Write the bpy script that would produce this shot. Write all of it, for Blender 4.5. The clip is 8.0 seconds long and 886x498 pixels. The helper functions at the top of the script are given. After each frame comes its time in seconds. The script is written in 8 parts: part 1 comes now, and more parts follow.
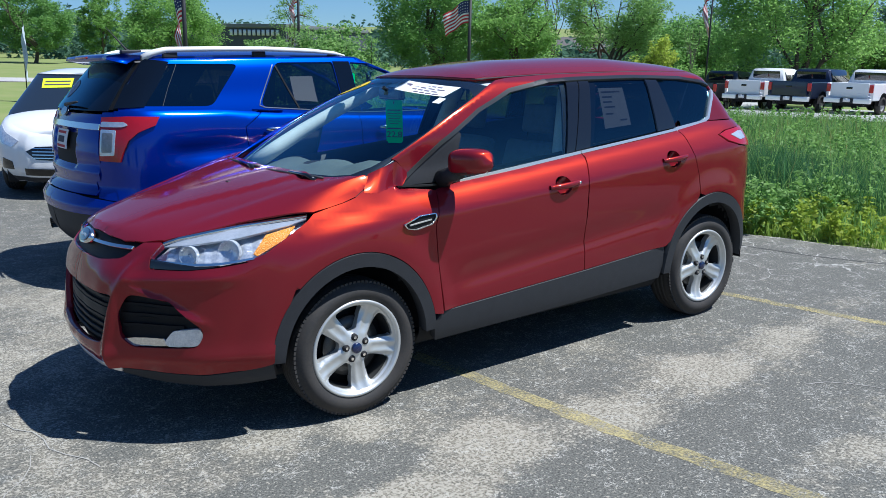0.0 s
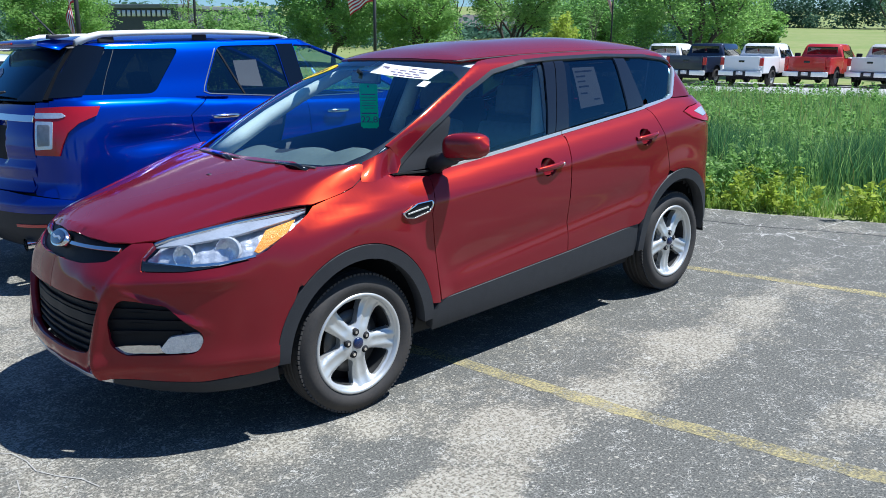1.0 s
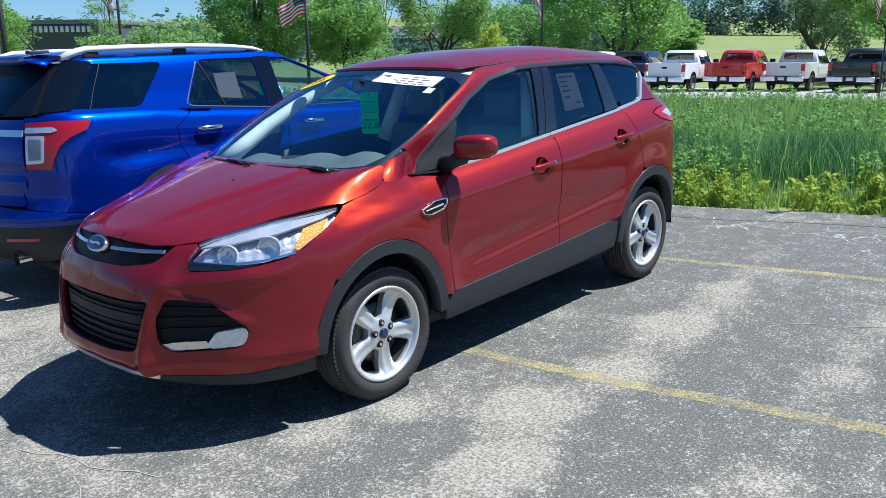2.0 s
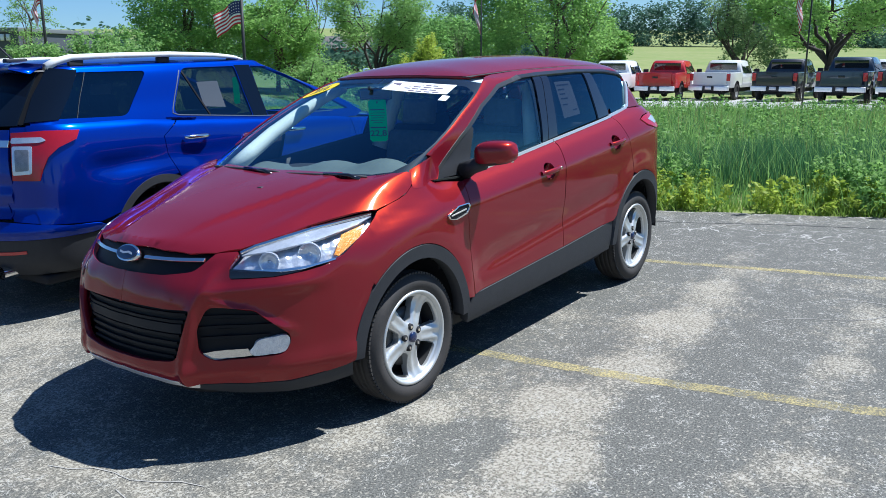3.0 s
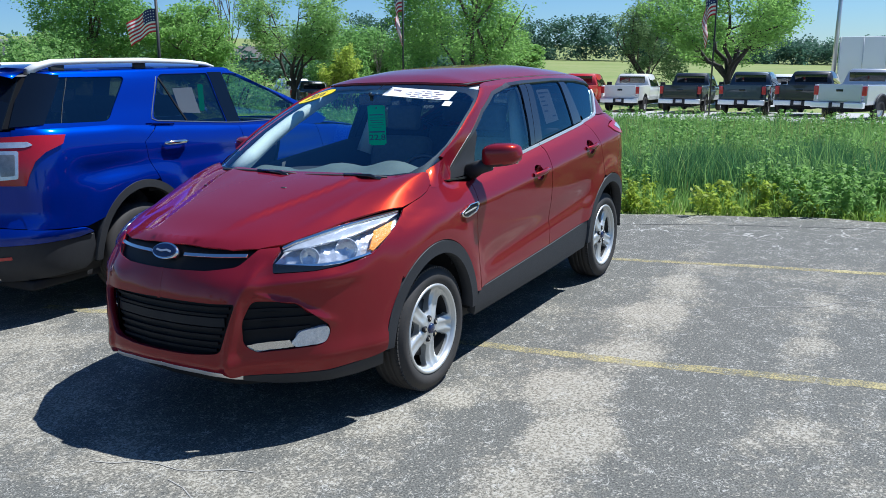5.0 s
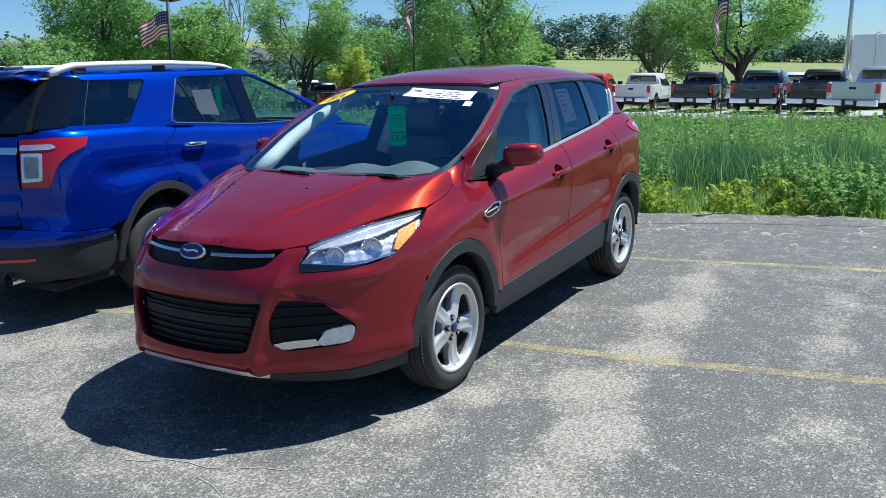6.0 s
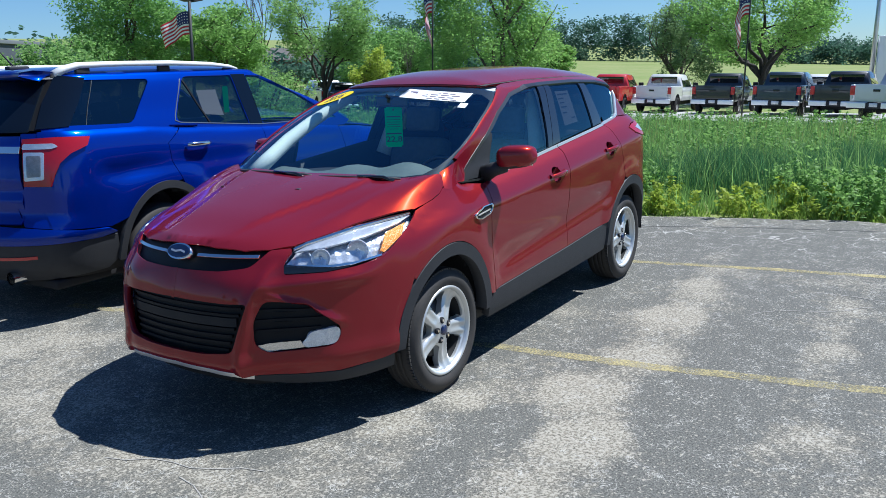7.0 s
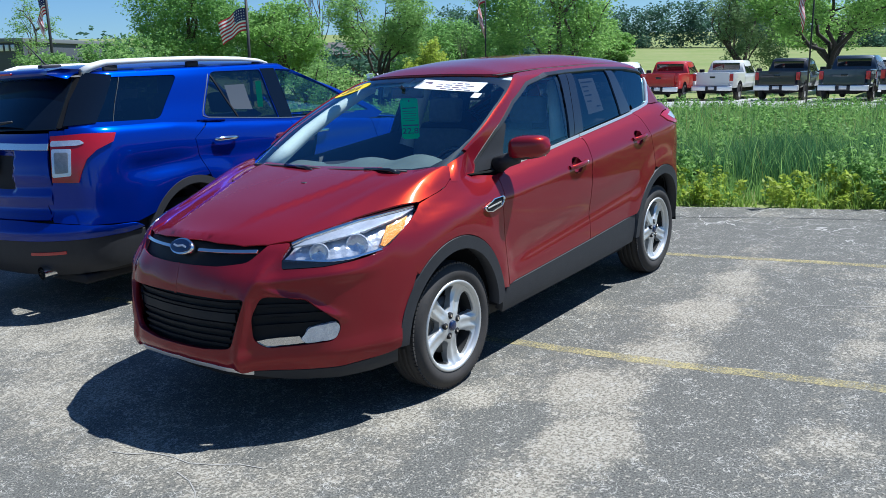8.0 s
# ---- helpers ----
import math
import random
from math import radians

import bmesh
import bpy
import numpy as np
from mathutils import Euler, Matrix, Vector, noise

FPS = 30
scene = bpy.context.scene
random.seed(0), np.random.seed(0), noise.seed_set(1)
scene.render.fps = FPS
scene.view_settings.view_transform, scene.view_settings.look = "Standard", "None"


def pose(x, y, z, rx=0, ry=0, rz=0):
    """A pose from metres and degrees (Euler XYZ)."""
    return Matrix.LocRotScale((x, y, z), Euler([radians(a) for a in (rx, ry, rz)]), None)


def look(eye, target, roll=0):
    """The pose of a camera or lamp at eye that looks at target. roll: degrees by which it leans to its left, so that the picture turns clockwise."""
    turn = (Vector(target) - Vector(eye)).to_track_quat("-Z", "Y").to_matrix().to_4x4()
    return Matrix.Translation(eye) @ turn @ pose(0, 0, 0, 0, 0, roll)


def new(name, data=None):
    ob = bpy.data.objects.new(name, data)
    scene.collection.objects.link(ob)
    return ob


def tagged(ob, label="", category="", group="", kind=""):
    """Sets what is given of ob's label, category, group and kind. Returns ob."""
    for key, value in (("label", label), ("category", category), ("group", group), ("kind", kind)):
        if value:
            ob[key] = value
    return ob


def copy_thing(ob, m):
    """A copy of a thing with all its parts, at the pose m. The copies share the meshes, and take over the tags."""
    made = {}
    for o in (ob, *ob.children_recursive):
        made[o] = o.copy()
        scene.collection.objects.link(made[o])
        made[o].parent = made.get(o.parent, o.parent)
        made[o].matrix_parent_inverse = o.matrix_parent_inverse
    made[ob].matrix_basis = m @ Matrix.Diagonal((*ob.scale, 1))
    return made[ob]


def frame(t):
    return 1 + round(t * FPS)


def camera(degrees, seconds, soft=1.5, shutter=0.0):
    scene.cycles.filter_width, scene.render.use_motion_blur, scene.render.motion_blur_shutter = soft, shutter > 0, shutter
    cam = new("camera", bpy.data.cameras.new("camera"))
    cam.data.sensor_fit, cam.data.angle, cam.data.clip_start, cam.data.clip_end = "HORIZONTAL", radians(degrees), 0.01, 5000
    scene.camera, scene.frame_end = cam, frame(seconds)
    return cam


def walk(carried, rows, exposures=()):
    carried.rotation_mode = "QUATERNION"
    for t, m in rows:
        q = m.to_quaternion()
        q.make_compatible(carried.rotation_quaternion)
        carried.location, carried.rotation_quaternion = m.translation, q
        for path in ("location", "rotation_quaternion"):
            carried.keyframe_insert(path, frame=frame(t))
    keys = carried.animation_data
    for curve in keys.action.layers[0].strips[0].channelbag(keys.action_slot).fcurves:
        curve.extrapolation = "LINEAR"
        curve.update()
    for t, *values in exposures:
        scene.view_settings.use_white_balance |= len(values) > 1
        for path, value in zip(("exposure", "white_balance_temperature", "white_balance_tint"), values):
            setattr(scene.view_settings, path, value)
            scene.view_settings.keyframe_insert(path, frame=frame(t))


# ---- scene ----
cam = camera(56.9, 8.0, 0.65)
PATH = [
    (0, (1.873, 4.216, 1.711), (0.739, 2.63, 1.267), -0.8),
    (0.5, (1.934, 4.054, 1.712), (0.787, 2.482, 1.248), -2.0),
    (1, (2.167, 3.84, 1.736), (0.859, 2.41, 1.239), -1.6),
    (1.5, (2.426, 3.798, 1.745), (1.019, 2.461, 1.262), -1.1),
    (1.7, (2.543, 3.793, 1.74), (1.13, 2.462, 1.261), -1.7),
    (2.8, (2.984, 3.483, 1.742), (1.465, 2.267, 1.278), -2.9),
    (3, (3.066, 3.42, 1.751), (1.521, 2.237, 1.29), -2.3),
    (3.5, (3.272, 3.365, 1.737), (1.695, 2.222, 1.282), -2.5),
    (4, (3.42, 3.303, 1.752), (1.804, 2.212, 1.31), -2.2),
    (5.3, (3.637, 3.067, 1.747), (1.96, 2.07, 1.304), -1.7),
    (5.5, (3.652, 3.057, 1.749), (1.98, 2.053, 1.307), -1.7),
    (6, (3.663, 3.059, 1.75), (2.002, 2.035, 1.31), -2.1),
    (6.5, (3.621, 3.095, 1.75), (1.963, 2.066, 1.312), -1.8),
    (7, (3.555, 3.19, 1.75), (1.922, 2.122, 1.313), -1.9),
    (7.5, (3.463, 3.313, 1.738), (1.876, 2.182, 1.288), -2.5),
    (8, (3.312, 3.368, 1.726), (1.768, 2.179, 1.276), -3.1),
]
# the film's camera brightens a little in the first second and a half
EXPOSURES = [(t, stops, 5850, 5.0) for t, stops in ((0.0, 0.56), (0.5, 0.64), (1.0, 0.74), (1.5, 0.78), (3.0, 0.76), (3.5, 0.70), (5.5, 0.67), (8.0, 0.66))]
walk(cam, [(t, look(eye, target, roll)) for t, eye, target, roll in PATH], EXPOSURES)

# ---- world and sun ----
from mathutils.bvhtree import BVHTree
from mathutils.geometry import delaunay_2d_cdt
from mathutils.interpolate import poly_3d_calc

SUN = Vector((-0.42, 0.38, 1.0)).normalized()
world = bpy.data.worlds.new("world")
scene.world = world
world.use_nodes = True
wn = world.node_tree
sky = wn.nodes.new("ShaderNodeTexSky")
sky.sky_type, sky.sun_disc = "NISHITA", False
sky.sun_elevation = math.asin(SUN.z)
sky.sun_rotation = math.atan2(SUN.x, SUN.y)
sky.air_density, sky.dust_density, sky.ozone_density = 1.0, 0.0, 2.0
tint = wn.nodes.new("ShaderNodeMix")
tint.data_type, tint.blend_type = "RGBA", "MULTIPLY"
tint.inputs[0].default_value = 1.0
tint.inputs[7].default_value = (0.66, 0.90, 1.25, 1)
wn.links.new(sky.outputs[0], tint.inputs[6])
wn.links.new(tint.outputs[2], wn.nodes["Background"].inputs[0])
wn.nodes["Background"].inputs[1].default_value = 0.056
sun = new("sun", bpy.data.lights.new("sun", "SUN"))
sun.data.energy, sun.data.angle, sun.data.color = 4.9, radians(0.53), (0.985, 0.952, 0.955)
sun.matrix_world = look(SUN * 50, (0, 0, 0))


# ---- materials ----
def material(name, color, rough=0.5, metal=0.0, coat=0.0, coat_rough=0.03, spec=0.5, vary=0.0, scale=8.0, bump=0.0, bump_scale=60.0,
             color2=None, trans=0.0, alpha=1.0, emit=0.0, per_object=0.0, ior=1.45):
    """A principled material; vary mixes color towards color2 by noise at two scales."""
    m = bpy.data.materials.new(name)
    m.use_nodes = True
    nt = m.node_tree
    b = nt.nodes["Principled BSDF"]
    b.inputs["Base Color"].default_value = (*color, 1)
    b.inputs["Roughness"].default_value = rough
    b.inputs["Metallic"].default_value = metal
    b.inputs["Coat Weight"].default_value = coat
    b.inputs["Coat Roughness"].default_value = coat_rough
    b.inputs["Specular IOR Level"].default_value = spec
    b.inputs["Transmission Weight"].default_value = trans
    b.inputs["Alpha"].default_value = alpha
    b.inputs["IOR"].default_value = ior
    if emit:
        b.inputs["Emission Color"].default_value = (*color, 1)
        b.inputs["Emission Strength"].default_value = emit
    if vary:
        tex = nt.nodes.new("ShaderNodeTexCoord")
        n1, n2 = nt.nodes.new("ShaderNodeTexNoise"), nt.nodes.new("ShaderNodeTexNoise")
        n1.inputs["Scale"].default_value, n2.inputs["Scale"].default_value = scale, scale * 9
        n1.inputs["Detail"].default_value = n2.inputs["Detail"].default_value = 5
        add = nt.nodes.new("ShaderNodeMath")
        add.operation = "ADD"
        ramp = nt.nodes.new("ShaderNodeMapRange")
        ramp.inputs[1].default_value, ramp.inputs[2].default_value = 0.75, 1.25
        ramp.inputs[3].default_value, ramp.inputs[4].default_value = 0.0, vary
        mix = nt.nodes.new("ShaderNodeMix")
        mix.data_type = "RGBA"
        mix.inputs[6].default_value = (*color, 1)
        mix.inputs[7].default_value = (*(color2 or [c * 0.5 for c in color]), 1)
        for n in (n1, n2):
            nt.links.new(tex.outputs["Object"], n.inputs["Vector"])
        nt.links.new(n1.outputs[0], add.inputs[0])
        nt.links.new(n2.outputs[0], add.inputs[1])
        nt.links.new(add.outputs[0], ramp.inputs[0])
        nt.links.new(ramp.outputs[0], mix.inputs[0])
        last = mix.outputs[2]
        if per_object:
            info = nt.nodes.new("ShaderNodeObjectInfo")
            hsv = nt.nodes.new("ShaderNodeHueSaturation")
            mr = nt.nodes.new("ShaderNodeMapRange")
            mr.inputs[3].default_value, mr.inputs[4].default_value = 1 - per_object, 1 + per_object
            nt.links.new(info.outputs["Random"], mr.inputs[0])
            nt.links.new(mr.outputs[0], hsv.inputs["Value"])
            nt.links.new(last, hsv.inputs["Color"])
            last = hsv.outputs[0]
        nt.links.new(last, b.inputs["Base Color"])
    if bump:
        tex2 = nt.nodes.new("ShaderNodeTexCoord")
        n3, bp = nt.nodes.new("ShaderNodeTexNoise"), nt.nodes.new("ShaderNodeBump")
        n3.inputs["Scale"].default_value = bump_scale
        n3.inputs["Detail"].default_value = 4
        bp.inputs["Strength"].default_value = bump
        bp.inputs["Distance"].default_value = 0.01
        nt.links.new(tex2.outputs["Object"], n3.inputs["Vector"])
        nt.links.new(n3.outputs[0], bp.inputs["Height"])
        nt.links.new(bp.outputs[0], b.inputs["Normal"])
    return m


M = {}


def car_paint(name, flake, ground, share, flake_rough=0.36):
    """Metallic car paint: bright flakes that flash near the mirror direction over a deep ground coat, under clear lacquer."""
    m = material(name, ground, 0.6, 0.0, 1.0, 0.07, 0.0, vary=0.35, scale=500, color2=[c * 1.5 for c in ground])
    nt = m.node_tree
    b1 = nt.nodes["Principled BSDF"]
    b2, mx = nt.nodes.new("ShaderNodeBsdfPrincipled"), nt.nodes.new("ShaderNodeMixShader")
    b2.inputs["Base Color"].default_value = (*flake, 1)
    b2.inputs["Roughness"].default_value = flake_rough
    b2.inputs["Metallic"].default_value = 1.0
    b2.inputs["Coat Weight"].default_value = 1.0
    b2.inputs["Coat Roughness"].default_value = 0.07
    for b in (b1, b2):
        b.inputs["Coat IOR"].default_value = 1.42
    mx.inputs[0].default_value = share
    nt.links.new(b1.outputs[0], mx.inputs[1])
    nt.links.new(b2.outputs[0], mx.inputs[2])
    nt.links.new(mx.outputs[0], nt.nodes["Material Output"].inputs[0])
    return m


M["red"] = car_paint("red_paint", (0.66, 0.058, 0.010), (0.128, 0.0060, 0.0165), 0.175, 0.38)
M["blue"] = car_paint("blue_paint", (0.003, 0.085, 0.72), (0.0010, 0.010, 0.135), 0.19)
M["white_paint"] = material("white_paint", (0.78, 0.78, 0.77), 0.4, 0.0, 1.0)
M["black_paint"] = material("black_paint", (0.012, 0.013, 0.016), 0.4, 0.0, 1.0)
M["navy_paint"] = material("navy_paint", (0.012, 0.02, 0.05), 0.35, 0.4, 1.0)
M["grey_paint"] = material("grey_paint", (0.035, 0.05, 0.065), 0.35, 0.5, 1.0)
M["truck_red"] = material("bright_red_paint", (0.45, 0.012, 0.012), 0.4, 0.0, 1.0)
M["tan_paint"] = material("pearl_paint", (0.70, 0.69, 0.64), 0.4, 0.1, 1.0)
M["silver_paint"] = material("silver_paint", (0.55, 0.56, 0.57), 0.35, 0.6, 1.0)
M["clad"] = material("textured_black_plastic", (0.026, 0.027, 0.030), 0.62, vary=0.4, scale=20, bump=0.08, bump_scale=900)
M["gloss_black"] = material("gloss_black", (0.008, 0.008, 0.009), 0.12, 0.0, 0.5)
M["dark"] = material("dark_void", (0.010, 0.010, 0.011), 0.8)
M["truck_glass"] = material("truck_glass", (0.015, 0.02, 0.024), 0.05, coat=1.0)
M["frit"] = material("black_enamel", (0.006, 0.006, 0.007), 0.55, spec=0.2)
M["rubber"] = material("tyre_rubber", (0.030, 0.028, 0.026), 0.72, vary=0.6, scale=9, color2=(0.055, 0.046, 0.038), bump=0.05, bump_scale=200)
M["alloy"] = material("alloy_silver", (0.60, 0.60, 0.575), 0.42, 0.65, 0.25, 0.15)
M["chrome"] = material("chrome", (0.80, 0.78, 0.75), 0.14, 1.0)
M["satin"] = material("satin_metal", (0.70, 0.68, 0.65), 0.3, 0.75)
M["barrel"] = material("shaded_rim_barrel", (0.035, 0.035, 0.034), 0.6, 0.2, vary=0.4, scale=20)
M["steel"] = material("brake_steel", (0.10, 0.098, 0.094), 0.45, 0.9, vary=0.5, scale=30)


def glass_material(name, tint, rough=0.0, index=1.6, sheen=(0.42, 0.78, 1.0)):
    """A thin tinted sheet: clear through, with a gloss that grows towards grazing views alike on both faces."""
    m = material(name, tint, rough, trans=0.0, ior=1.5)
    nt = m.node_tree
    nt.nodes.remove(nt.nodes["Principled BSDF"])
    out = nt.nodes["Material Output"]
    tr, gl, mx, lw = (nt.nodes.new(k) for k in ("ShaderNodeBsdfTransparent", "ShaderNodeBsdfGlossy", "ShaderNodeMixShader", "ShaderNodeLayerWeight"))
    po, ma = nt.nodes.new("ShaderNodeMath"), nt.nodes.new("ShaderNodeMath")
    f0 = ((index - 1) / (index + 1)) ** 2
    po.operation, ma.operation = "POWER", "MULTIPLY_ADD"
    po.inputs[1].default_value = 5.0
    ma.inputs[1].default_value, ma.inputs[2].default_value = 1 - f0, f0
    tr.inputs[0].default_value = (*tint, 1)
    gl.inputs["Roughness"].default_value = rough
    gl.inputs["Color"].default_value = (*sheen, 1)
    lw.inputs[0].default_value = 0.5
    nt.links.new(lw.outputs["Facing"], po.inputs[0])
    nt.links.new(po.outputs[0], ma.inputs[0])
    nt.links.new(ma.outputs[0], mx.inputs[0])
    nt.links.new(tr.outputs[0], mx.inputs[1])
    nt.links.new(gl.outputs[0], mx.inputs[2])
    nt.links.new(mx.outputs[0], out.inputs[0])
    return m


M["glass"] = glass_material("clear_tinted_glass", (0.80, 0.98, 0.97), 0.0, 2.0, (0.36, 0.74, 1.0))
M["side_glass"] = glass_material("side_window_glass", (0.60, 0.82, 0.84), 0.0, 1.75)
M["clear_side"] = glass_material("clear_side_glass", (0.66, 0.82, 0.82), 0.0, 1.6)
M["privacy"] = glass_material("privacy_glass", (0.10, 0.11, 0.12), 0.0, 1.8)
M["lens"] = glass_material("clear_lens", (0.96, 0.97, 0.98), sheen=(1, 1, 1))


def black_glass(name, index):
    """Glass so dark that it hides what is behind it."""
    m = glass_material(name, (0.0, 0.0, 0.0), 0.0, index)
    nt = m.node_tree
    df = nt.nodes.new("ShaderNodeBsdfDiffuse")
    df.inputs[0].default_value = (0.004, 0.006, 0.010, 1)
    nt.links.new(df.outputs[0], nt.nodes["Mix Shader"].inputs[1])
    return m


M["black_glass"] = black_glass("black_glass", 1.5)


# ---- building tools ----
def part(name, bm, mat, parent=None, label="", smooth=True):
    """Links a bmesh as one mesh object, under a thing or a part."""
    me = bpy.data.meshes.new(name)
    bm.to_mesh(me)
    bm.free()
    if mat:
        me.materials.append(mat)
    if smooth:
        me.shade_smooth()
    ob = new(name, me)
    ob.parent = parent
    if label:
        tagged(ob, label)
    return ob


def thing(name, label, category, m=None, group="", kind=""):
    ob = new(name)
    ob.empty_display_size = 0.1
    if m is not None:
        ob.matrix_basis = m
    return tagged(ob, label, category, group, kind)


def curve(points):
    """A smooth monotone curve through (x, y) points; x in rising or falling order."""
    pts = sorted(points)
    xs, ys = np.array([p[0] for p in pts], float), np.array([p[1] for p in pts], float)
    d = np.diff(ys) / np.diff(xs)
    mm = np.zeros(len(xs))
    mm[0], mm[-1] = d[0], d[-1]
    for k in range(1, len(xs) - 1):
        if d[k - 1] * d[k] > 0:
            mm[k] = 2 * d[k - 1] * d[k] / (d[k - 1] + d[k])

    def f(x):
        x = min(max(x, xs[0]), xs[-1])
        k = min(max(int(np.searchsorted(xs, x)) - 1, 0), len(xs) - 2)
        h = xs[k + 1] - xs[k]
        t = (x - xs[k]) / h
        return float((2 * t**3 - 3 * t**2 + 1) * ys[k] + (t**3 - 2 * t**2 + t) * h * mm[k] + (-2 * t**3 + 3 * t**2) * ys[k + 1] + (t**3 - t**2) * h * mm[k + 1])
    return f


class Shell:
    """A smooth body surface to lay panels on: grids of points, both sides of y = 0."""

    def __init__(self):
        self.v, self.f = [], []

    def grid(self, rows):
        for side in (1, -1):
            base, n = len(self.v), len(rows[0])
            for r in rows:
                self.v += [Vector((p[0], p[1] * side, p[2])) for p in r]
            for i in range(len(rows) - 1):
                for j in range(n - 1):
                    a = base + i * n + j
                    q = (a, a + 1, a + n + 1, a + n)
                    self.f.append(q if side == 1 else q[::-1])

    def close(self):
        self.tree = BVHTree.FromPolygons(self.v, self.f, epsilon=0.0)
        self.n = [Vector() for _ in self.v]
        keys = {}
        for q in self.f:
            nn = (self.v[q[2]] - self.v[q[0]]).cross(self.v[q[3]] - self.v[q[1]])
            for k in q:
                self.n[k] += nn
        for k, p in enumerate(self.v):
            if abs(p.y) < 1e-4:
                key = (round(p.x, 4), round(p.z, 4))
                keys.setdefault(key, Vector())
                keys[key] += self.n[k]
        for k, p in enumerate(self.v):
            if abs(p.y) < 1e-4:
                self.n[k] = keys[(round(p.x, 4), round(p.z, 4))]
            if self.n[k].length > 0:
                self.n[k].normalize()
        xm = sum(p.x for p in self.v) / len(self.v)
        for k, p in enumerate(self.v):
            if self.n[k].dot(Vector(((p.x - xm) * 0.3, p.y, p.z - 0.75))) < 0:
                self.n[k] = -self.n[k]

    def cast(self, origin, way):
        p, nn, k, d = self.tree.ray_cast(origin, way)
        if p is None:
            p, nn, k, d = self.tree.find_nearest(origin + way * (origin.dot(-way) - 0.85 if abs(way.x) < 0.95 else origin.dot(-way) - 0.9))
        q = self.f[k]
        w = poly_3d_calc([self.v[j] for j in q], p)
        nn = sum((self.n[j] * a for j, a in zip(q, w)), Vector())
        nn.normalize()
        if nn.dot(way) > 0.2:
            nn = -nn
        return p, nn


def inside(p, poly):
    c = False
    for i in range(len(poly)):
        (x1, y1), (x2, y2) = poly[i], poly[i - 1]
        if (y1 > p[1]) != (y2 > p[1]) and p[0] < (x2 - x1) * (p[1] - y1) / (y2 - y1) + x1:
            c = not c
    return c


def rounded(poly, r=0.02, n=4):
    """A polygon with its corners rounded; a point may carry its own radius as a third number."""
    out = []
    for i, p in enumerate(poly):
        a, b, c = Vector(poly[i - 1][:2]), Vector(p[:2]), Vector(poly[(i + 1) % len(poly)][:2])
        rr = p[2] if len(p) > 2 else r
        if rr <= 0:
            out.append(tuple(b))
            continue
        la, lc = (a - b).length, (c - b).length
        k = min(rr, la * 0.48, lc * 0.48)
        s, e = b + (a - b) * (k / la), b + (c - b) * (k / lc)
        for j in range(n + 1):
            t = j / n
            out.append(tuple(s * (1 - t) ** 2 + b * 2 * t * (1 - t) + e * t * t))
    return out


def dense(poly, step):
    out = []
    for i, p in enumerate(poly):
        a, b = Vector(poly[i - 1]), Vector(p)
        k = max(1, math.ceil((b - a).length / step))
        out += [tuple(a + (b - a) * (j / k)) for j in range(k)]
    return out


def circle(cx, cy, r, n=40, a0=0, a1=360, ry=None):
    full = a1 - a0 == 360
    return [(cx + r * math.cos(radians(a0 + (a1 - a0) * k / (n if full else n - 1))), cy + (ry or r) * math.sin(radians(a0 + (a1 - a0) * k / (n if full else n - 1)))) for k in range(n)]


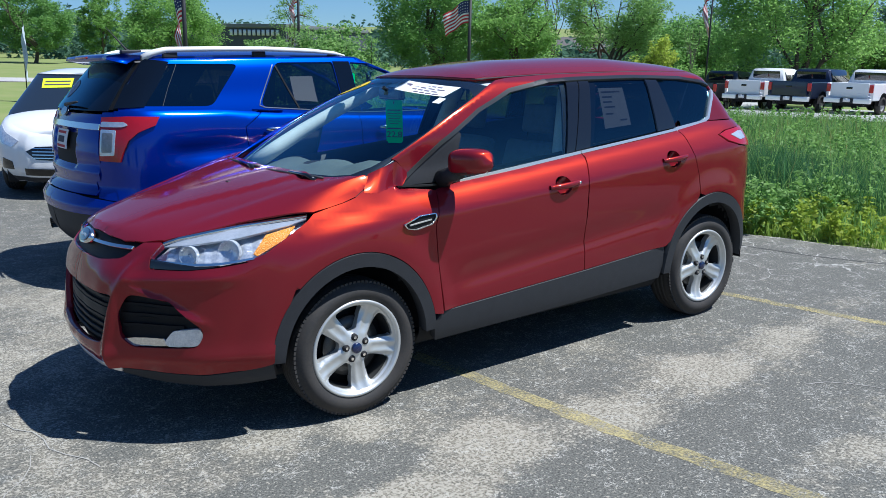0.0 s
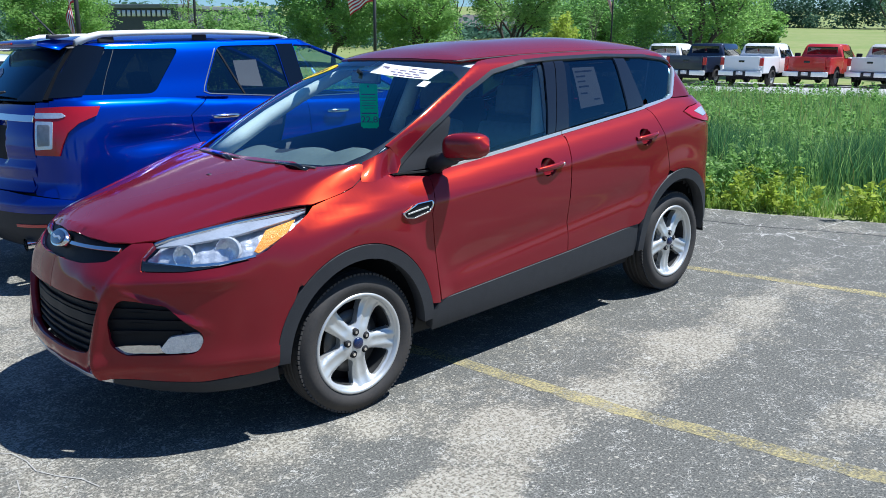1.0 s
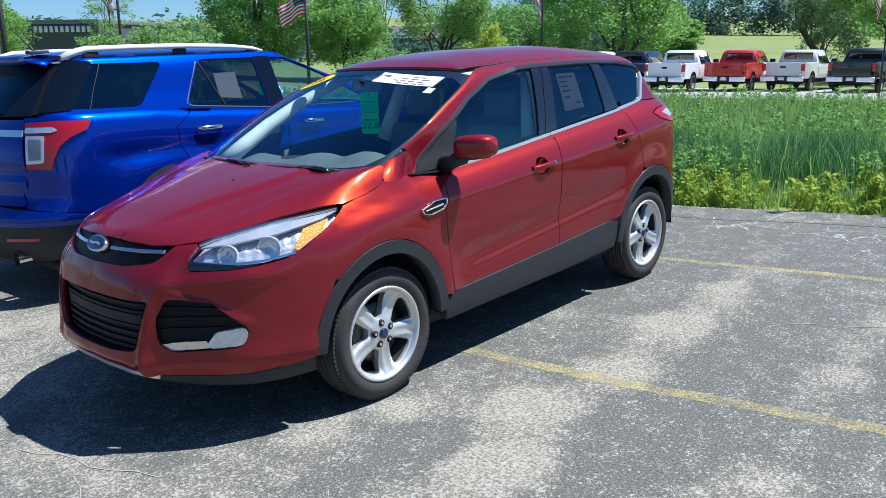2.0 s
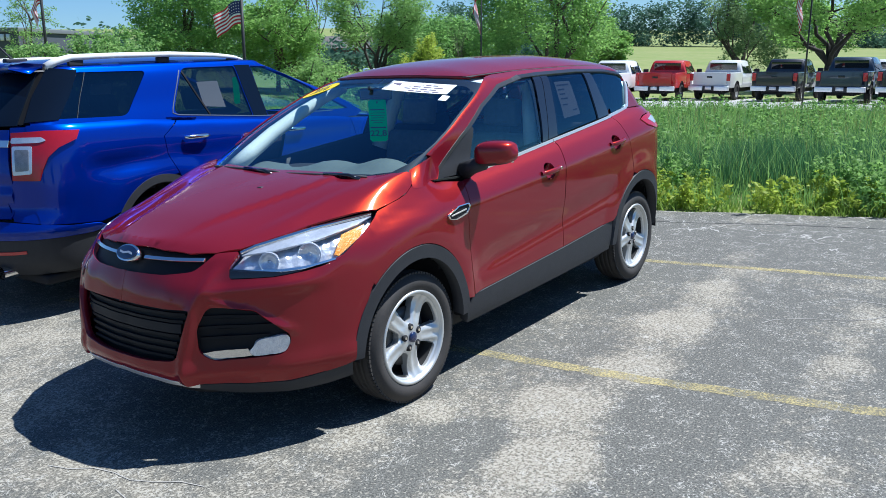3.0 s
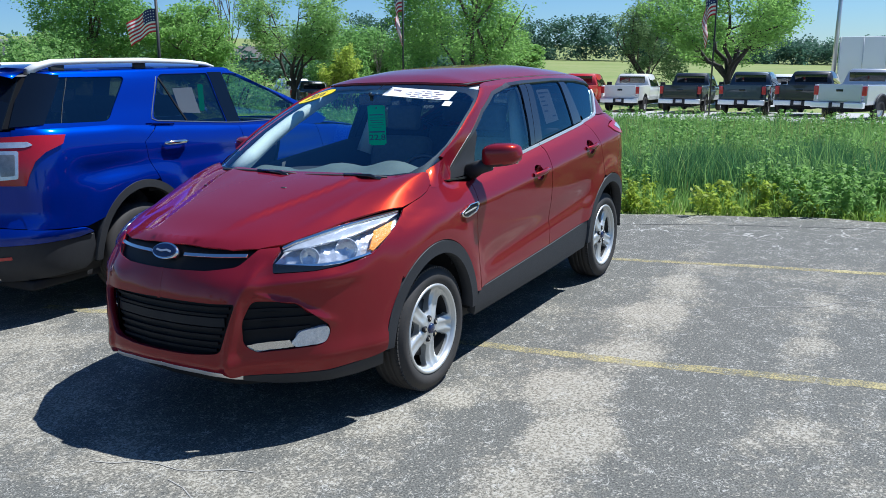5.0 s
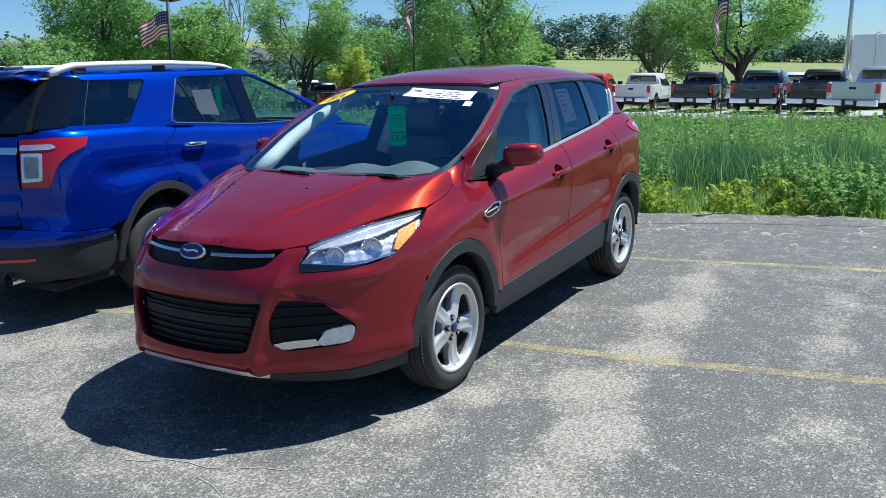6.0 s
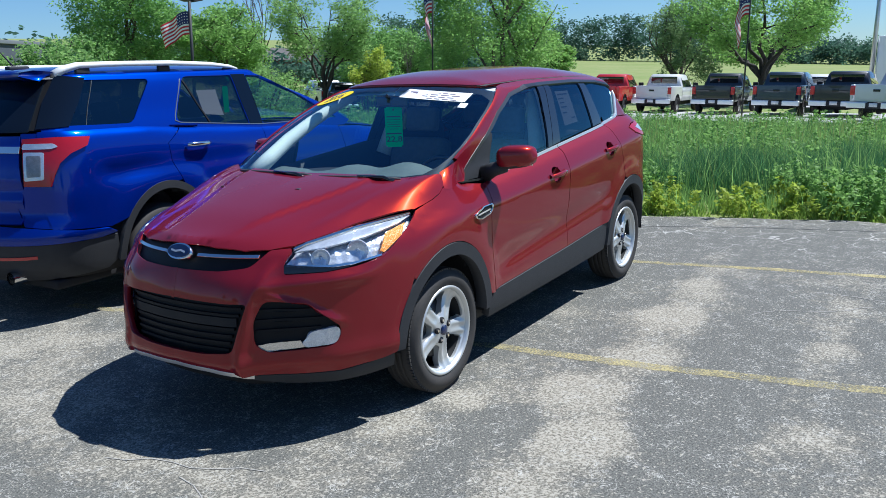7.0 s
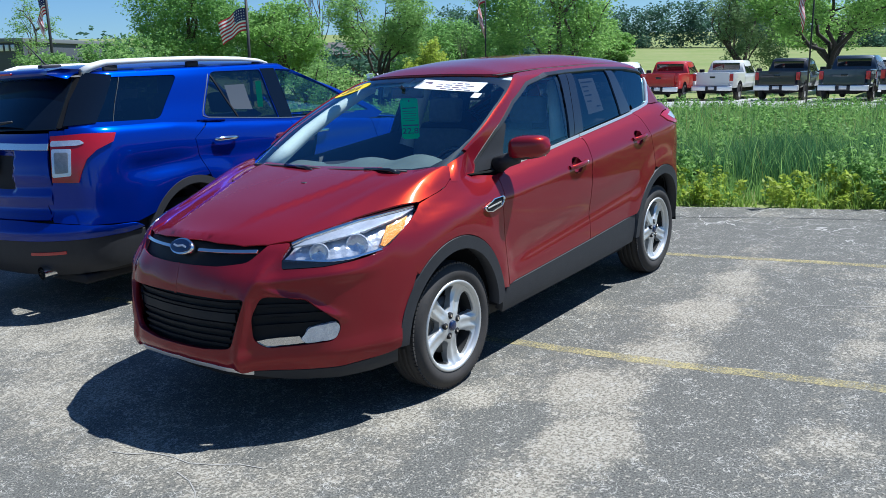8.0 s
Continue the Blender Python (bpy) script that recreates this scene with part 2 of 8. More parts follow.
def panel(name, shell, poly, way, mat, parent, holes=(), off=0.0, thick=0.012, res=0.035, label="", bulge=0.0, mirror=False, relief=None, creases=()):
    """A sheet cut to poly and laid on the shell; creases are lines that the mesh follows. poly is seen along way: (s, z) with s along the level axis across way."""
    way = Vector(way).normalized()
    sa = Vector((0, 0, 1)).cross(way)
    if abs(way.z) > 0.99:
        sa, ta = Vector((1, 0, 0)), Vector((0, 1, 0))
    else:
        sa.normalize()
        ta = way.cross(sa)
        if ta.z < 0:
            ta = -ta
    loops = [dense(poly, res)] + [dense(h, res) for h in holes]
    pts, edges = [], []
    for lp in loops:
        b = len(pts)
        pts += lp
        edges += [(b + k, b + (k + 1) % len(lp)) for k in range(len(lp))]
    rim = list(pts)
    for line in creases:
        for (xa, ya), (xb, yb) in zip(line, line[1:]):
            k = max(1, math.ceil(math.hypot(xb - xa, yb - ya) / (res * 0.6)))
            for j in range(k):
                q = (xa + (xb - xa) * j / k, ya + (yb - ya) * j / k)
                if inside(q, loops[0]) and not any(inside(q, h) for h in loops[1:]) and min((q[0] - p[0]) ** 2 + (q[1] - p[1]) ** 2 for p in rim) > (res * 0.3) ** 2:
                    pts.append(q)
    rim_count = len(pts)
    x0, x1 = min(p[0] for p in loops[0]), max(p[0] for p in loops[0])
    y0, y1 = min(p[1] for p in loops[0]), max(p[1] for p in loops[0])
    k = 0
    y = y0 + res / 2
    while y < y1:
        x = x0 + res / 2 + (res / 2 if k % 2 else 0)
        while x < x1:
            if inside((x, y), loops[0]) and not any(inside((x, y), h) for h in loops[1:]):
                if min((x - p[0]) ** 2 + (y - p[1]) ** 2 for p in pts[:rim_count]) > (res * 0.5) ** 2:
                    pts.append((x, y))
            x += res
        y += res * 0.87
        k += 1
    vs, es, fs, ov, oe, of = delaunay_2d_cdt([Vector(p) for p in pts], edges, [], 0, 1e-5)
    tris = []
    for f in fs:
        c = sum((Vector(vs[k]) for k in f), Vector((0, 0))) / len(f)
        if inside(c, loops[0]) and not any(inside(c, h) for h in loops[1:]):
            tris.append(f)
    place, normal = [], []
    for v in vs:
        o = sa * v[0] + ta * v[1] - way * 6.0
        p, nn = shell.cast(o, way)
        b = 0.0
        if bulge:
            dd = min((v[0] - q[0]) ** 2 + (v[1] - q[1]) ** 2 for q in loops[0]) ** 0.5
            b = bulge * min(1.0, dd / 0.06)
        if relief:
            b += relief(p)
        place.append(p + nn * (off + b))
        normal.append(nn)
    if relief:
        e = 0.004
        for k, q in enumerate(normal):
            p = place[k]
            t1 = q.orthogonal().normalized()
            t2 = q.cross(t1)
            g1 = (relief(p + t1 * e) - relief(p - t1 * e)) / (2 * e)
            g2 = (relief(p + t2 * e) - relief(p - t2 * e)) / (2 * e)
            normal[k] = (q - t1 * g1 - t2 * g2).normalized()
    for k, p in enumerate(place):
        if abs(p.y) < 0.004:
            normal[k] = Vector((normal[k].x, 0, normal[k].z)).normalized()
    count = {}
    for f in tris:
        for a, b in ((f[0], f[1]), (f[1], f[2]), (f[2], f[0])):
            count[(a, b)] = 1
    open_edges = [e for e in count if (e[1], e[0]) not in count]
    verts, faces, norms = list(place), [], list(normal)
    flip = False
    vote = 0.0
    for f in tris:
        vote += (place[f[1]] - place[f[0]]).cross(place[f[2]] - place[f[0]]).dot(normal[f[0]])
    flip = vote < 0
    for f in tris:
        faces.append(tuple(reversed(f)) if flip else tuple(f))
    for a, b in (open_edges if thick > 0 else []):
        k = len(verts)
        d = place[b] - place[a]
        side = d.cross(normal[a])
        if flip:
            side = -side
        if side.length > 0:
            side.normalize()
        verts += [place[a], place[b], place[b] - normal[b] * thick, place[a] - normal[a] * thick]
        norms += [(normal[a] * 0.6 + side * 0.8).normalized(), (normal[b] * 0.6 + side * 0.8).normalized(), side, side]
        faces.append((k, k + 3, k + 2, k + 1) if not flip else (k, k + 1, k + 2, k + 3))
    obs = []
    for side in ((1, -1) if mirror else (1,)):
        me = bpy.data.meshes.new(name)
        me.from_pydata([(v.x, v.y * side, v.z) for v in verts], [], [f if side == 1 else f[::-1] for f in faces])
        me.materials.append(mat)
        me.shade_smooth()
        me.normals_split_custom_set_from_vertices([(n.x, n.y * side, n.z) for n in norms])
        ob = new(name, me)
        ob.parent = parent
        if label:
            tagged(ob, label)
        obs.append(ob)
    return obs[0] if not mirror else obs


def on(way, pts):
    """Points (x, y, z) as panel() sees them along way."""
    way = Vector(way).normalized()
    sa = Vector((0, 0, 1)).cross(way).normalized()
    ta = way.cross(sa)
    ta = -ta if ta.z < 0 else ta
    return [(sa.dot(Vector(p[:3])), ta.dot(Vector(p[:3])), *p[3:]) for p in pts]


def smooth_step(a, b, x):
    t = min(1.0, max(0.0, (x - a) / (b - a)))
    return t * t * (3 - 2 * t)


SIDE, FRONT, TOP = (0, -1, 0), (-1, 0, 0), (0, 0, -1)


def bm_box(bm, lo, hi, bevel=0.0, seg=2, m=None):
    r = bmesh.ops.create_cube(bm, size=1.0, matrix=Matrix.LocRotScale([(a + b) / 2 for a, b in zip(lo, hi)], None, [b - a for a, b in zip(lo, hi)]))
    vs = r["verts"]
    if bevel:
        es = list({e for v in vs for e in v.link_edges})
        rr = bmesh.ops.bevel(bm, geom=es, offset=bevel, segments=seg, profile=0.7, affect="EDGES")
        vs = list({v for f in rr["faces"] for v in f.verts} | {v for v in vs if v.is_valid})
    if m is not None:
        bmesh.ops.transform(bm, matrix=m, verts=vs)
    return vs


def bm_tube(bm, points, radii, n=8, cap=True):
    """A tapered tube along points."""
    rings = []
    for k, p in enumerate(points):
        p = Vector(p)
        d = Vector(points[min(k + 1, len(points) - 1)]) - Vector(points[max(k - 1, 0)])
        d.normalize()
        a = d.orthogonal().normalized() if k == 0 else (rings_a - d * rings_a.dot(d)).normalized()
        rings_a = a
        b = d.cross(a)
        r = radii[k] if isinstance(radii, (list, tuple)) else radii
        rings.append([bm.verts.new(p + (a * math.cos(2 * math.pi * j / n) + b * math.sin(2 * math.pi * j / n)) * r) for j in range(n)])
    for r1, r2 in zip(rings, rings[1:]):
        for j in range(n):
            bm.faces.new((r1[j], r1[(j + 1) % n], r2[(j + 1) % n], r2[j]))
    if cap:
        bm.faces.new(rings[0][::-1])
        bm.faces.new(rings[-1])


def bm_spin(bm, profile, n=48, axis_m=None, closed=True):
    """Turns a profile of (radius, y) round the y axis."""
    rings = []
    for k in range(n):
        a = 2 * math.pi * k / n
        rings.append([bm.verts.new((axis_m or Matrix()) @ Vector((r * math.cos(a), y, r * math.sin(a)))) for r, y in profile])
    m = len(profile)
    for k in range(n):
        r1, r2 = rings[k], rings[(k + 1) % n]
        for j in range(m if closed else m - 1):
            bm.faces.new((r1[j], r1[(j + 1) % m], r2[(j + 1) % m], r2[j]))


def body_shell(c):
    """The outer skin of a passenger car from its curves: nose and tail by height, half width by height, top line by length, hood, glass and roof."""
    sh = Shell()
    nv = 40
    xs_f, xs_r = c["round_f"], c["round_r"]
    us = []
    for k in range(65):
        us.append(("f", math.pi / 2 * (k / 64)))
    for k in range(1, 80):
        us.append(("s", xs_f + (xs_r - xs_f) * k / 80))
    for k in range(41):
        us.append(("r", math.pi / 2 * (1 - k / 40)))

    def lower(u, t):
        kind, a = u
        if kind == "s":
            x = a
            zt = c["top"](x)
            z = c["low"] + (zt - c["low"]) * t
            return (x, c["width"](x, z, t), z)
        end, sgn = (c["nose"], xs_f) if kind == "f" else (c["tail"], xs_r)
        p = c["pow_f"] if kind == "f" else c["pow_r"]
        cx, sy = max(0.0, math.cos(a)) ** (2 / p), max(0.0, math.sin(a)) ** (2 / 2.0)
        xg = sgn + (end(0.6) - sgn) * cx
        zt = c["top"](xg)
        z = c["low"] + (zt - c["low"]) * t
        if kind == "f" and "plan_f" in c:
            cx += c["plan_f"](sy) * smooth_step(0.90, 0.78, z)
        x = sgn + (end(z) - sgn) * cx
        return (x, c["width"](max(x, sgn) if kind == "f" else sgn, z, t) * sy, z)
    rows = [[lower(u, k / nv) for u in us] for k in range(nv + 1)]
    sh.grid([list(r) for r in zip(*rows)])
    edge = rows[-1]
    # hood: from its edge to the middle line
    hood = []
    for p in edge:
        if p[0] < c["hood_end"]:
            break
        zc = c["hood"](p[0])
        hood.append([(p[0], p[1] * (1 - s), p[2] + (zc - p[2]) * (1 - (1 - s) ** c.get("hood_pow", 2.2))) for s in [i / 24 for i in range(25)]])
    sh.grid(hood)
    low, sh = sh, Shell()
    # glass house
    g0, g1 = c["g_low"], c["g_top"]
    gus = [("f", math.pi / 2 * k / 72) for k in range(73)] + [("s", k / 60) for k in range(1, 60)] + [("r", math.pi / 2 * (1 - k / 40)) for k in range(41)]

    def house(u, z):
        kind, a = u
        xf, xr = c["screen"](z), c["backlight"](z)
        rf, rr = xf - c["g_round"], xr + c["g_round_r"]
        if kind == "s":
            x = rf + (rr - rf) * a
            return (x, c["g_width"](x, z), z)
        if kind == "f":
            cx, sy = max(0, math.cos(a)) ** (2 / c["g_pow"]), max(0, math.sin(a)) ** (2 / c["g_pow2"])
            return (rf + (xf - rf) * cx, c["g_width"](rf, z) * sy, z)
        cx, sy = max(0, math.cos(a)) ** (2 / 2.4), max(0, math.sin(a)) ** (2 / 2.4)
        return (rr + (xr - rr) * cx, c["g_width"](rr, z) * sy, z)
    grow = [[house(u, g0 + (g1 - g0) * k / 44) for u in gus] for k in range(45)]
    sh.grid([list(r) for r in zip(*grow)])
    roof = []
    for p in grow[-1]:
        zc = c["roof"](p[0])
        roof.append([(p[0], p[1] * (1 - s), p[2] + (zc - p[2]) * (1 - (1 - s) ** c.get("roof_pow", 3.0))) for s in [i / 24 for i in range(25)]])
    sh.grid(roof)
    low.close()
    sh.close()
    return low, sh


def shell_mesh(sh, name, mat, parent, shrink=0.0, skip=None):
    """The shell drawn in by shrink, without the faces whose middle skip() names."""
    fs = [f for f in sh.f if not (skip and skip(sum((sh.v[k] for k in f), Vector()) / 4))]
    me = bpy.data.meshes.new(name)
    me.from_pydata([v - n * shrink for v, n in zip(sh.v, sh.n)], [], fs)
    me.materials.append(mat)
    me.shade_smooth()
    ob = new(name, me)
    ob.parent = parent
    return ob


# ---- the red crossover's shape ----
def red_width(x, z, t):
    zt = RED["top"](x)
    taper = 0.045 * max(0.0, -2.2 - x) ** 1.5
    roll_s = RED_W(zt) - (G_W(zt) - taper + 0.006)
    q = smooth_step(-0.20, 0.45, x)
    k = max(0.0, (t - 0.70) / 0.30)
    front = 0.17 * (1 - math.sqrt(max(0.0, 1 - k ** 2.2)))
    # behind the front wheel a shoulder crease runs along the doors
    u = max(0.0, (t - 0.85) / 0.15)
    side = roll_s * (0.60 * u + 0.40 * (1 - math.sqrt(max(0.0, 1 - u ** 3))))
    return RED_W(z) - side * (1 - q) - front * q


RED_W = curve([(0.2, 0.80), (0.30, 0.865), (0.42, 0.885), (0.6, 0.893), (0.75, 0.902), (0.9, 0.911), (1.0, 0.914), (1.1, 0.912), (1.4, 0.89)])
G_W = curve([(1.0, 0.785), (1.1, 0.79), (1.2, 0.777), (1.3, 0.752), (1.45, 0.70), (1.56, 0.655), (1.6, 0.628)])
RED = dict(
    low=0.22, round_f=-0.10, round_r=-2.75, pow_f=3.2, pow_r=3.4,
    plan_f=curve([(0.0, 0.0), (0.25, 0.013), (0.40, 0.030), (0.46, 0.031), (0.54, 0.008), (0.62, -0.013), (0.75, -0.010), (0.83, 0.0), (1.0, 0.0)]),
    nose=curve([(0.2, 0.98), (0.3, 1.06), (0.42, 1.10), (0.6, 1.09), (0.72, 1.075), (0.82, 1.045), (0.9, 1.01), (0.96, 0.955), (1.0, 0.9)]),
    tail=curve([(0.2, -3.30), (0.35, -3.42), (0.5, -3.46), (0.8, -3.46), (1.0, -3.45), (1.2, -3.41), (1.4, -3.33)]),
    top=curve([(1.1, 0.955), (0.9, 0.965), (0.6, 1.0), (0.2, 1.055), (-0.2, 1.095), (-0.5, 1.10), (-1.0, 1.135), (-1.5, 1.18), (-2.4, 1.262), (-2.8, 1.31), (-3.5, 1.34)]),
    width=red_width, hood_end=-0.45, hood_pow=3.0,
    hood=curve([(1.05, 0.955), (0.9, 0.985), (0.7, 1.035), (0.4, 1.10), (0.1, 1.15), (-0.1, 1.175), (-0.5, 1.21)]),
    g_low=1.05, g_top=1.595,
    screen=curve([(1.05, 0.28), (1.17, 0.085), (1.3, -0.16), (1.45, -0.465), (1.6, -0.81)]),
    backlight=curve([(1.05, -3.44), (1.2, -3.41), (1.4, -3.29), (1.6, -3.12)]),
    g_round=0.26, g_round_r=0.35, g_pow=2.0, g_pow2=2.6,
    g_width=lambda x, z: G_W(z) + 0.042 * smooth_step(1.18, 1.38, z) * smooth_step(1.70, 1.5, z) * smooth_step(-1.35, -0.75, x) - 0.045 * max(0.0, -2.2 - x) ** 1.5,
    roof=curve([(-0.79, 1.600), (-0.90, 1.642), (-1.1, 1.688), (-1.5, 1.724), (-2.1, 1.735), (-2.7, 1.700), (-3.15, 1.628)]),
)
red_low, red_house = body_shell(RED)
red_car = thing("crossover_car", "red-orange metallic crossover with grey alloy wheels on worn asphalt", "car")


def near_wheel(p, hubs, r):
    return abs(p.y) > 0.5 and any(math.hypot(p.x - h[0], p.z - h[1]) < r for h in hubs)


RED_HUBS = ((0.0, 0.345), (-2.69, 0.345))
shell_mesh(red_low, "inner_body", M["dark"], red_car, 0.062, lambda p: near_wheel(p, RED_HUBS, 0.41) or p.z > 1.22)


def arch(cx, rx, rz, n=28, a0=-8, a1=188, cz=0.345):
    return circle(cx, cz, rx, n, a0, a1, rz)


# character lines pressed into the flanks
def flank(p):
    d = 0.0
    if p.y > 0.5 and -2.45 < p.x < -0.45:
        zc = 0.585 + (-0.55 - p.x) * 0.095
        a = smooth_step(-0.45, -0.75, p.x) * smooth_step(-2.45, -2.1, p.x)
        d -= 0.015 * a * math.exp(-((p.z - zc) / (0.095 if p.z > zc else 0.048)) ** 2)
    for cx in (0.0, -2.69):
        rr = math.hypot(p.x - cx, (p.z - 0.345) / 1.1)
        d += 0.018 * smooth_step(0.62, 0.47, rr)
    return d


LOWER_CREASE = [[(x, 0.585 + (-0.55 - x) * 0.095 - dz) for x in (-0.45, -1.0, -1.5, -2.0, -2.45)] for dz in (-0.03, -0.012, -0.004, 0.004, 0.015, 0.04)]


# the bonnet swells at its rear corners up to the foot of the windscreen
REAR_X = curve([(0.0, 0.06), (0.3, 0.045), (0.53, 0.02), (0.605, -0.005), (0.66, -0.058), (0.715, -0.10), (0.755, -0.148), (0.9, -0.17)])
REAR_RISE = curve([(0.0, 0.008), (0.3, 0.014), (0.45, 0.027), (0.53, 0.036), (0.605, 0.045), (0.66, 0.050), (0.715, 0.058), (0.755, 0.070), (0.9, 0.072)])


def hood_corner_rise(p):
    """How far bonnet and wing stand over the plain shell round the bonnet's rear corner."""
    y = abs(p.y)
    y2 = 0.50 + 0.16 * smooth_step(0.8, -0.1, p.x)
    d = REAR_RISE(y) * smooth_step(0.62, 0.0, p.x - REAR_X(min(y, 0.78))) + 0.010 * smooth_step(y2 - 0.03, y2 + 0.05, y) * smooth_step(0.8, 0.5, p.x)
    return d * smooth_step(0.875, 0.735, y) * smooth_step(-0.36, -0.13, p.x)


def hood_relief(p):
    ye = 0.22 + 0.25 * smooth_step(0.95, 0.0, p.x)
    d = 0.014 * smooth_step(ye + 0.035, ye - 0.02, abs(p.y)) * smooth_step(0.95, 0.6, p.x)
    return d + hood_corner_rise(p)


RP = M["red"]
# bonnet
HL = (-0.6, -0.8, 0)


def low_pt(p, way):
    """The point of the lower body that is met from outside along way."""
    way = Vector(way).normalized()
    return red_low.cast(Vector(p) - way * 3, way)[0]


hood_edge = [low_pt(p, HL) for p in ((0.731, 0.572, 0.957), (0.60, 0.624, 0.979), (0.476, 0.672, 1.000), (0.33, 0.735, 1.016))]
hood_edge += [low_pt((0.185, 0, 1.026), SIDE)]
hood_corner = [(0.10, 0.822), (0.03, 0.823), (-0.04, 0.817), (-0.09, 0.803), (-0.122, 0.784), (-0.147, 0.757), (-0.10, 0.715), (-0.058, 0.66), (-0.005, 0.605), (0.02, 0.53), (0.045, 0.3), (0.06, 0.0)]
hood_half = [(0.972, 0.0), (0.955, 0.2), (0.92, 0.35), (0.862, 0.462), (0.79, 0.542)] + [(p.x - 0.002, p.y - 0.004) for p in hood_edge] + hood_corner
hood_poly = hood_half + [(x, -y) for x, y in hood_half[-2:0:-1]]
panel("hood", red_low, hood_poly, TOP, RP, red_car, thick=0.010, res=0.028, relief=hood_relief)
# wings, doors and quarters
def wing_relief(p):
    return flank(p) + (hood_corner_rise(p) if p.z > 0.95 else 0.0)


fender = [(0.185, 1.024)] + [(x, red_low.cast(Vector((x, y + 0.003, 3)), Vector((0, 0, -1)))[0].z) for x, y in hood_corner[:4]] + [(-0.125, 1.078), (-0.17, 1.081), (-0.22, 1.089), (-0.285, 1.101), (-0.31, 1.104), (-0.502, 1.080), (-0.447, 0.911), (-0.467, 0.702), (-0.497, 0.44), (-0.45, 0.40)]
wing_arch = [p for p in arch(0, 0.452, 0.497, 40) if p[1] > (0.41 if p[0] > 0 else 0.44) and p[0] < 0.325]
fender = fender[:-1] + [p for p in reversed(wing_arch)] + [(0.338, 0.744), (0.497, 0.855), (0.36, 0.935), (0.225, 1.002)]
panel("fender_lip", red_low, [(0.308, 0.712), (0.36, 0.70), (0.44, 0.80), (0.53, 0.862), (0.45, 0.885), (0.36, 0.86), (0.30, 0.76)], SIDE, RP, red_car, res=0.03, thick=0.01, off=-0.006, relief=flank, mirror=True)
panel("fender", red_low, fender, SIDE, RP, red_car, res=0.03, thick=0.02, relief=wing_relief, mirror=True)
door_f = [(-0.508, 1.082), (-0.453, 0.911), (-0.473, 0.702), (-0.507, 0.452), (-0.95, 0.475), (-1.527, 0.506), (-1.523, 0.774), (-1.525, 1.037), (-1.577, 1.183), (-1.3, 1.160), (-1.0, 1.132), (-0.7, 1.106)]
handle_hole_f = circle(-1.335, 1.028, 0.062, 22, ry=0.052)
panel("front_door", red_low, door_f, SIDE, RP, red_car, [handle_hole_f], res=0.026, thick=0.02, relief=flank, mirror=True, creases=LOWER_CREASE)
rear_arch = [p for p in arch(-2.69, 0.458, 0.515, 40)]
door_r = [(-1.587, 1.185), (-1.533, 1.037), (-1.531, 0.774), (-1.535, 0.507), (-1.9, 0.530), (-2.236, 0.553)]
door_r += [p for p in reversed(rear_arch) if p[1] > 0.56 and p[0] > -2.52 and p[0] < -2.2][::-1]
door_r += [(-2.535, 0.862), (-2.526, 0.982), (-2.472, 1.129), (-2.462, 1.262), (-2.2, 1.240), (-1.9, 1.212)]
handle_hole_r = circle(-2.285, 1.103, 0.062, 22, ry=0.052)
panel("rear_door", red_low, door_r, SIDE, RP, red_car, [handle_hole_r], res=0.026, thick=0.02, relief=flank, mirror=True, creases=LOWER_CREASE)
quarter = [(-2.470, 1.265), (-2.480, 1.129), (-2.534, 0.982), (-2.543, 0.864)] + [p for p in rear_arch if p[0] < -2.56 and p[1] > 0.60] + [(-3.2, 0.59), (-3.38, 0.62), (-3.40, 0.9), (-3.385, 1.07), (-3.2, 1.112), (-2.95, 1.147), (-2.84, 1.175), (-2.78, 1.222), (-2.87, 1.249), (-3.0, 1.260), (-3.24, 1.263), (-3.26, 1.30), (-2.8, 1.306)]
panel("rear_quarter", red_low, quarter, SIDE, RP, red_car, res=0.03, thick=0.02, relief=flank, mirror=True)
# pillars and roof sides
SF = (-0.35, -0.937, 0)


def screen_pt(z, c):
    """A point of the windscreen at height z; c is 1 in the middle and 0 at the pillar's far side."""
    return (RED["screen"](z) - 0.26 * (1 - c), RED["g_width"](RED["screen"](z) - 0.26, z) * (1 - c * c) ** (1 / 2.6), z)


def header_pt(c, drop=0.0):
    """A point of the windscreen's arched upper edge, or so far below it."""
    z = 1.596 + 0.040 * smooth_step(0.05, 1.0, c) - drop
    x, y, _ = screen_pt(1.6, c)
    return (x - (z - 1.6) * 2.4, y, z)


PILLAR_Z = (1.14, 1.19, 1.25, 1.31, 1.37, 1.43, 1.49, 1.545, 1.592)
frame_pts = [(-0.366, 0.783, 1.174), (-0.306, 0.779, 1.239), *[screen_pt(z, 0.15) for z in PILLAR_Z[2:]], (-1.1, 0.575, 1.612), (-1.2, 0.565, 1.622), (-1.5, 0.555, 1.634), (-2.2, 0.555, 1.638), (-2.8, 0.53, 1.628), (-3.08, 0.50, 1.605), (-3.20, 0.55, 1.53), (-3.26, 0.6, 1.42), (-3.31, 0.65, 1.305),
             (-2.82, 0.725, 1.308), (-2.90, 0.68, 1.42), (-2.965, 0.65, 1.50), (-2.955, 0.63, 1.535), (-2.88, 0.63, 1.555), (-2.64, 0.62, 1.585), (-2.2, 0.615, 1.604), (-1.7, 0.61, 1.602), (-1.45, 0.63, 1.596), (-1.13, 0.68, 1.551), (-0.86, 0.73, 1.457), (-0.58, 0.775, 1.306)]
panel("side_frame", red_house, on(SF, frame_pts), SF, RP, red_car, off=0.001, res=0.022, thick=0.03, mirror=True)
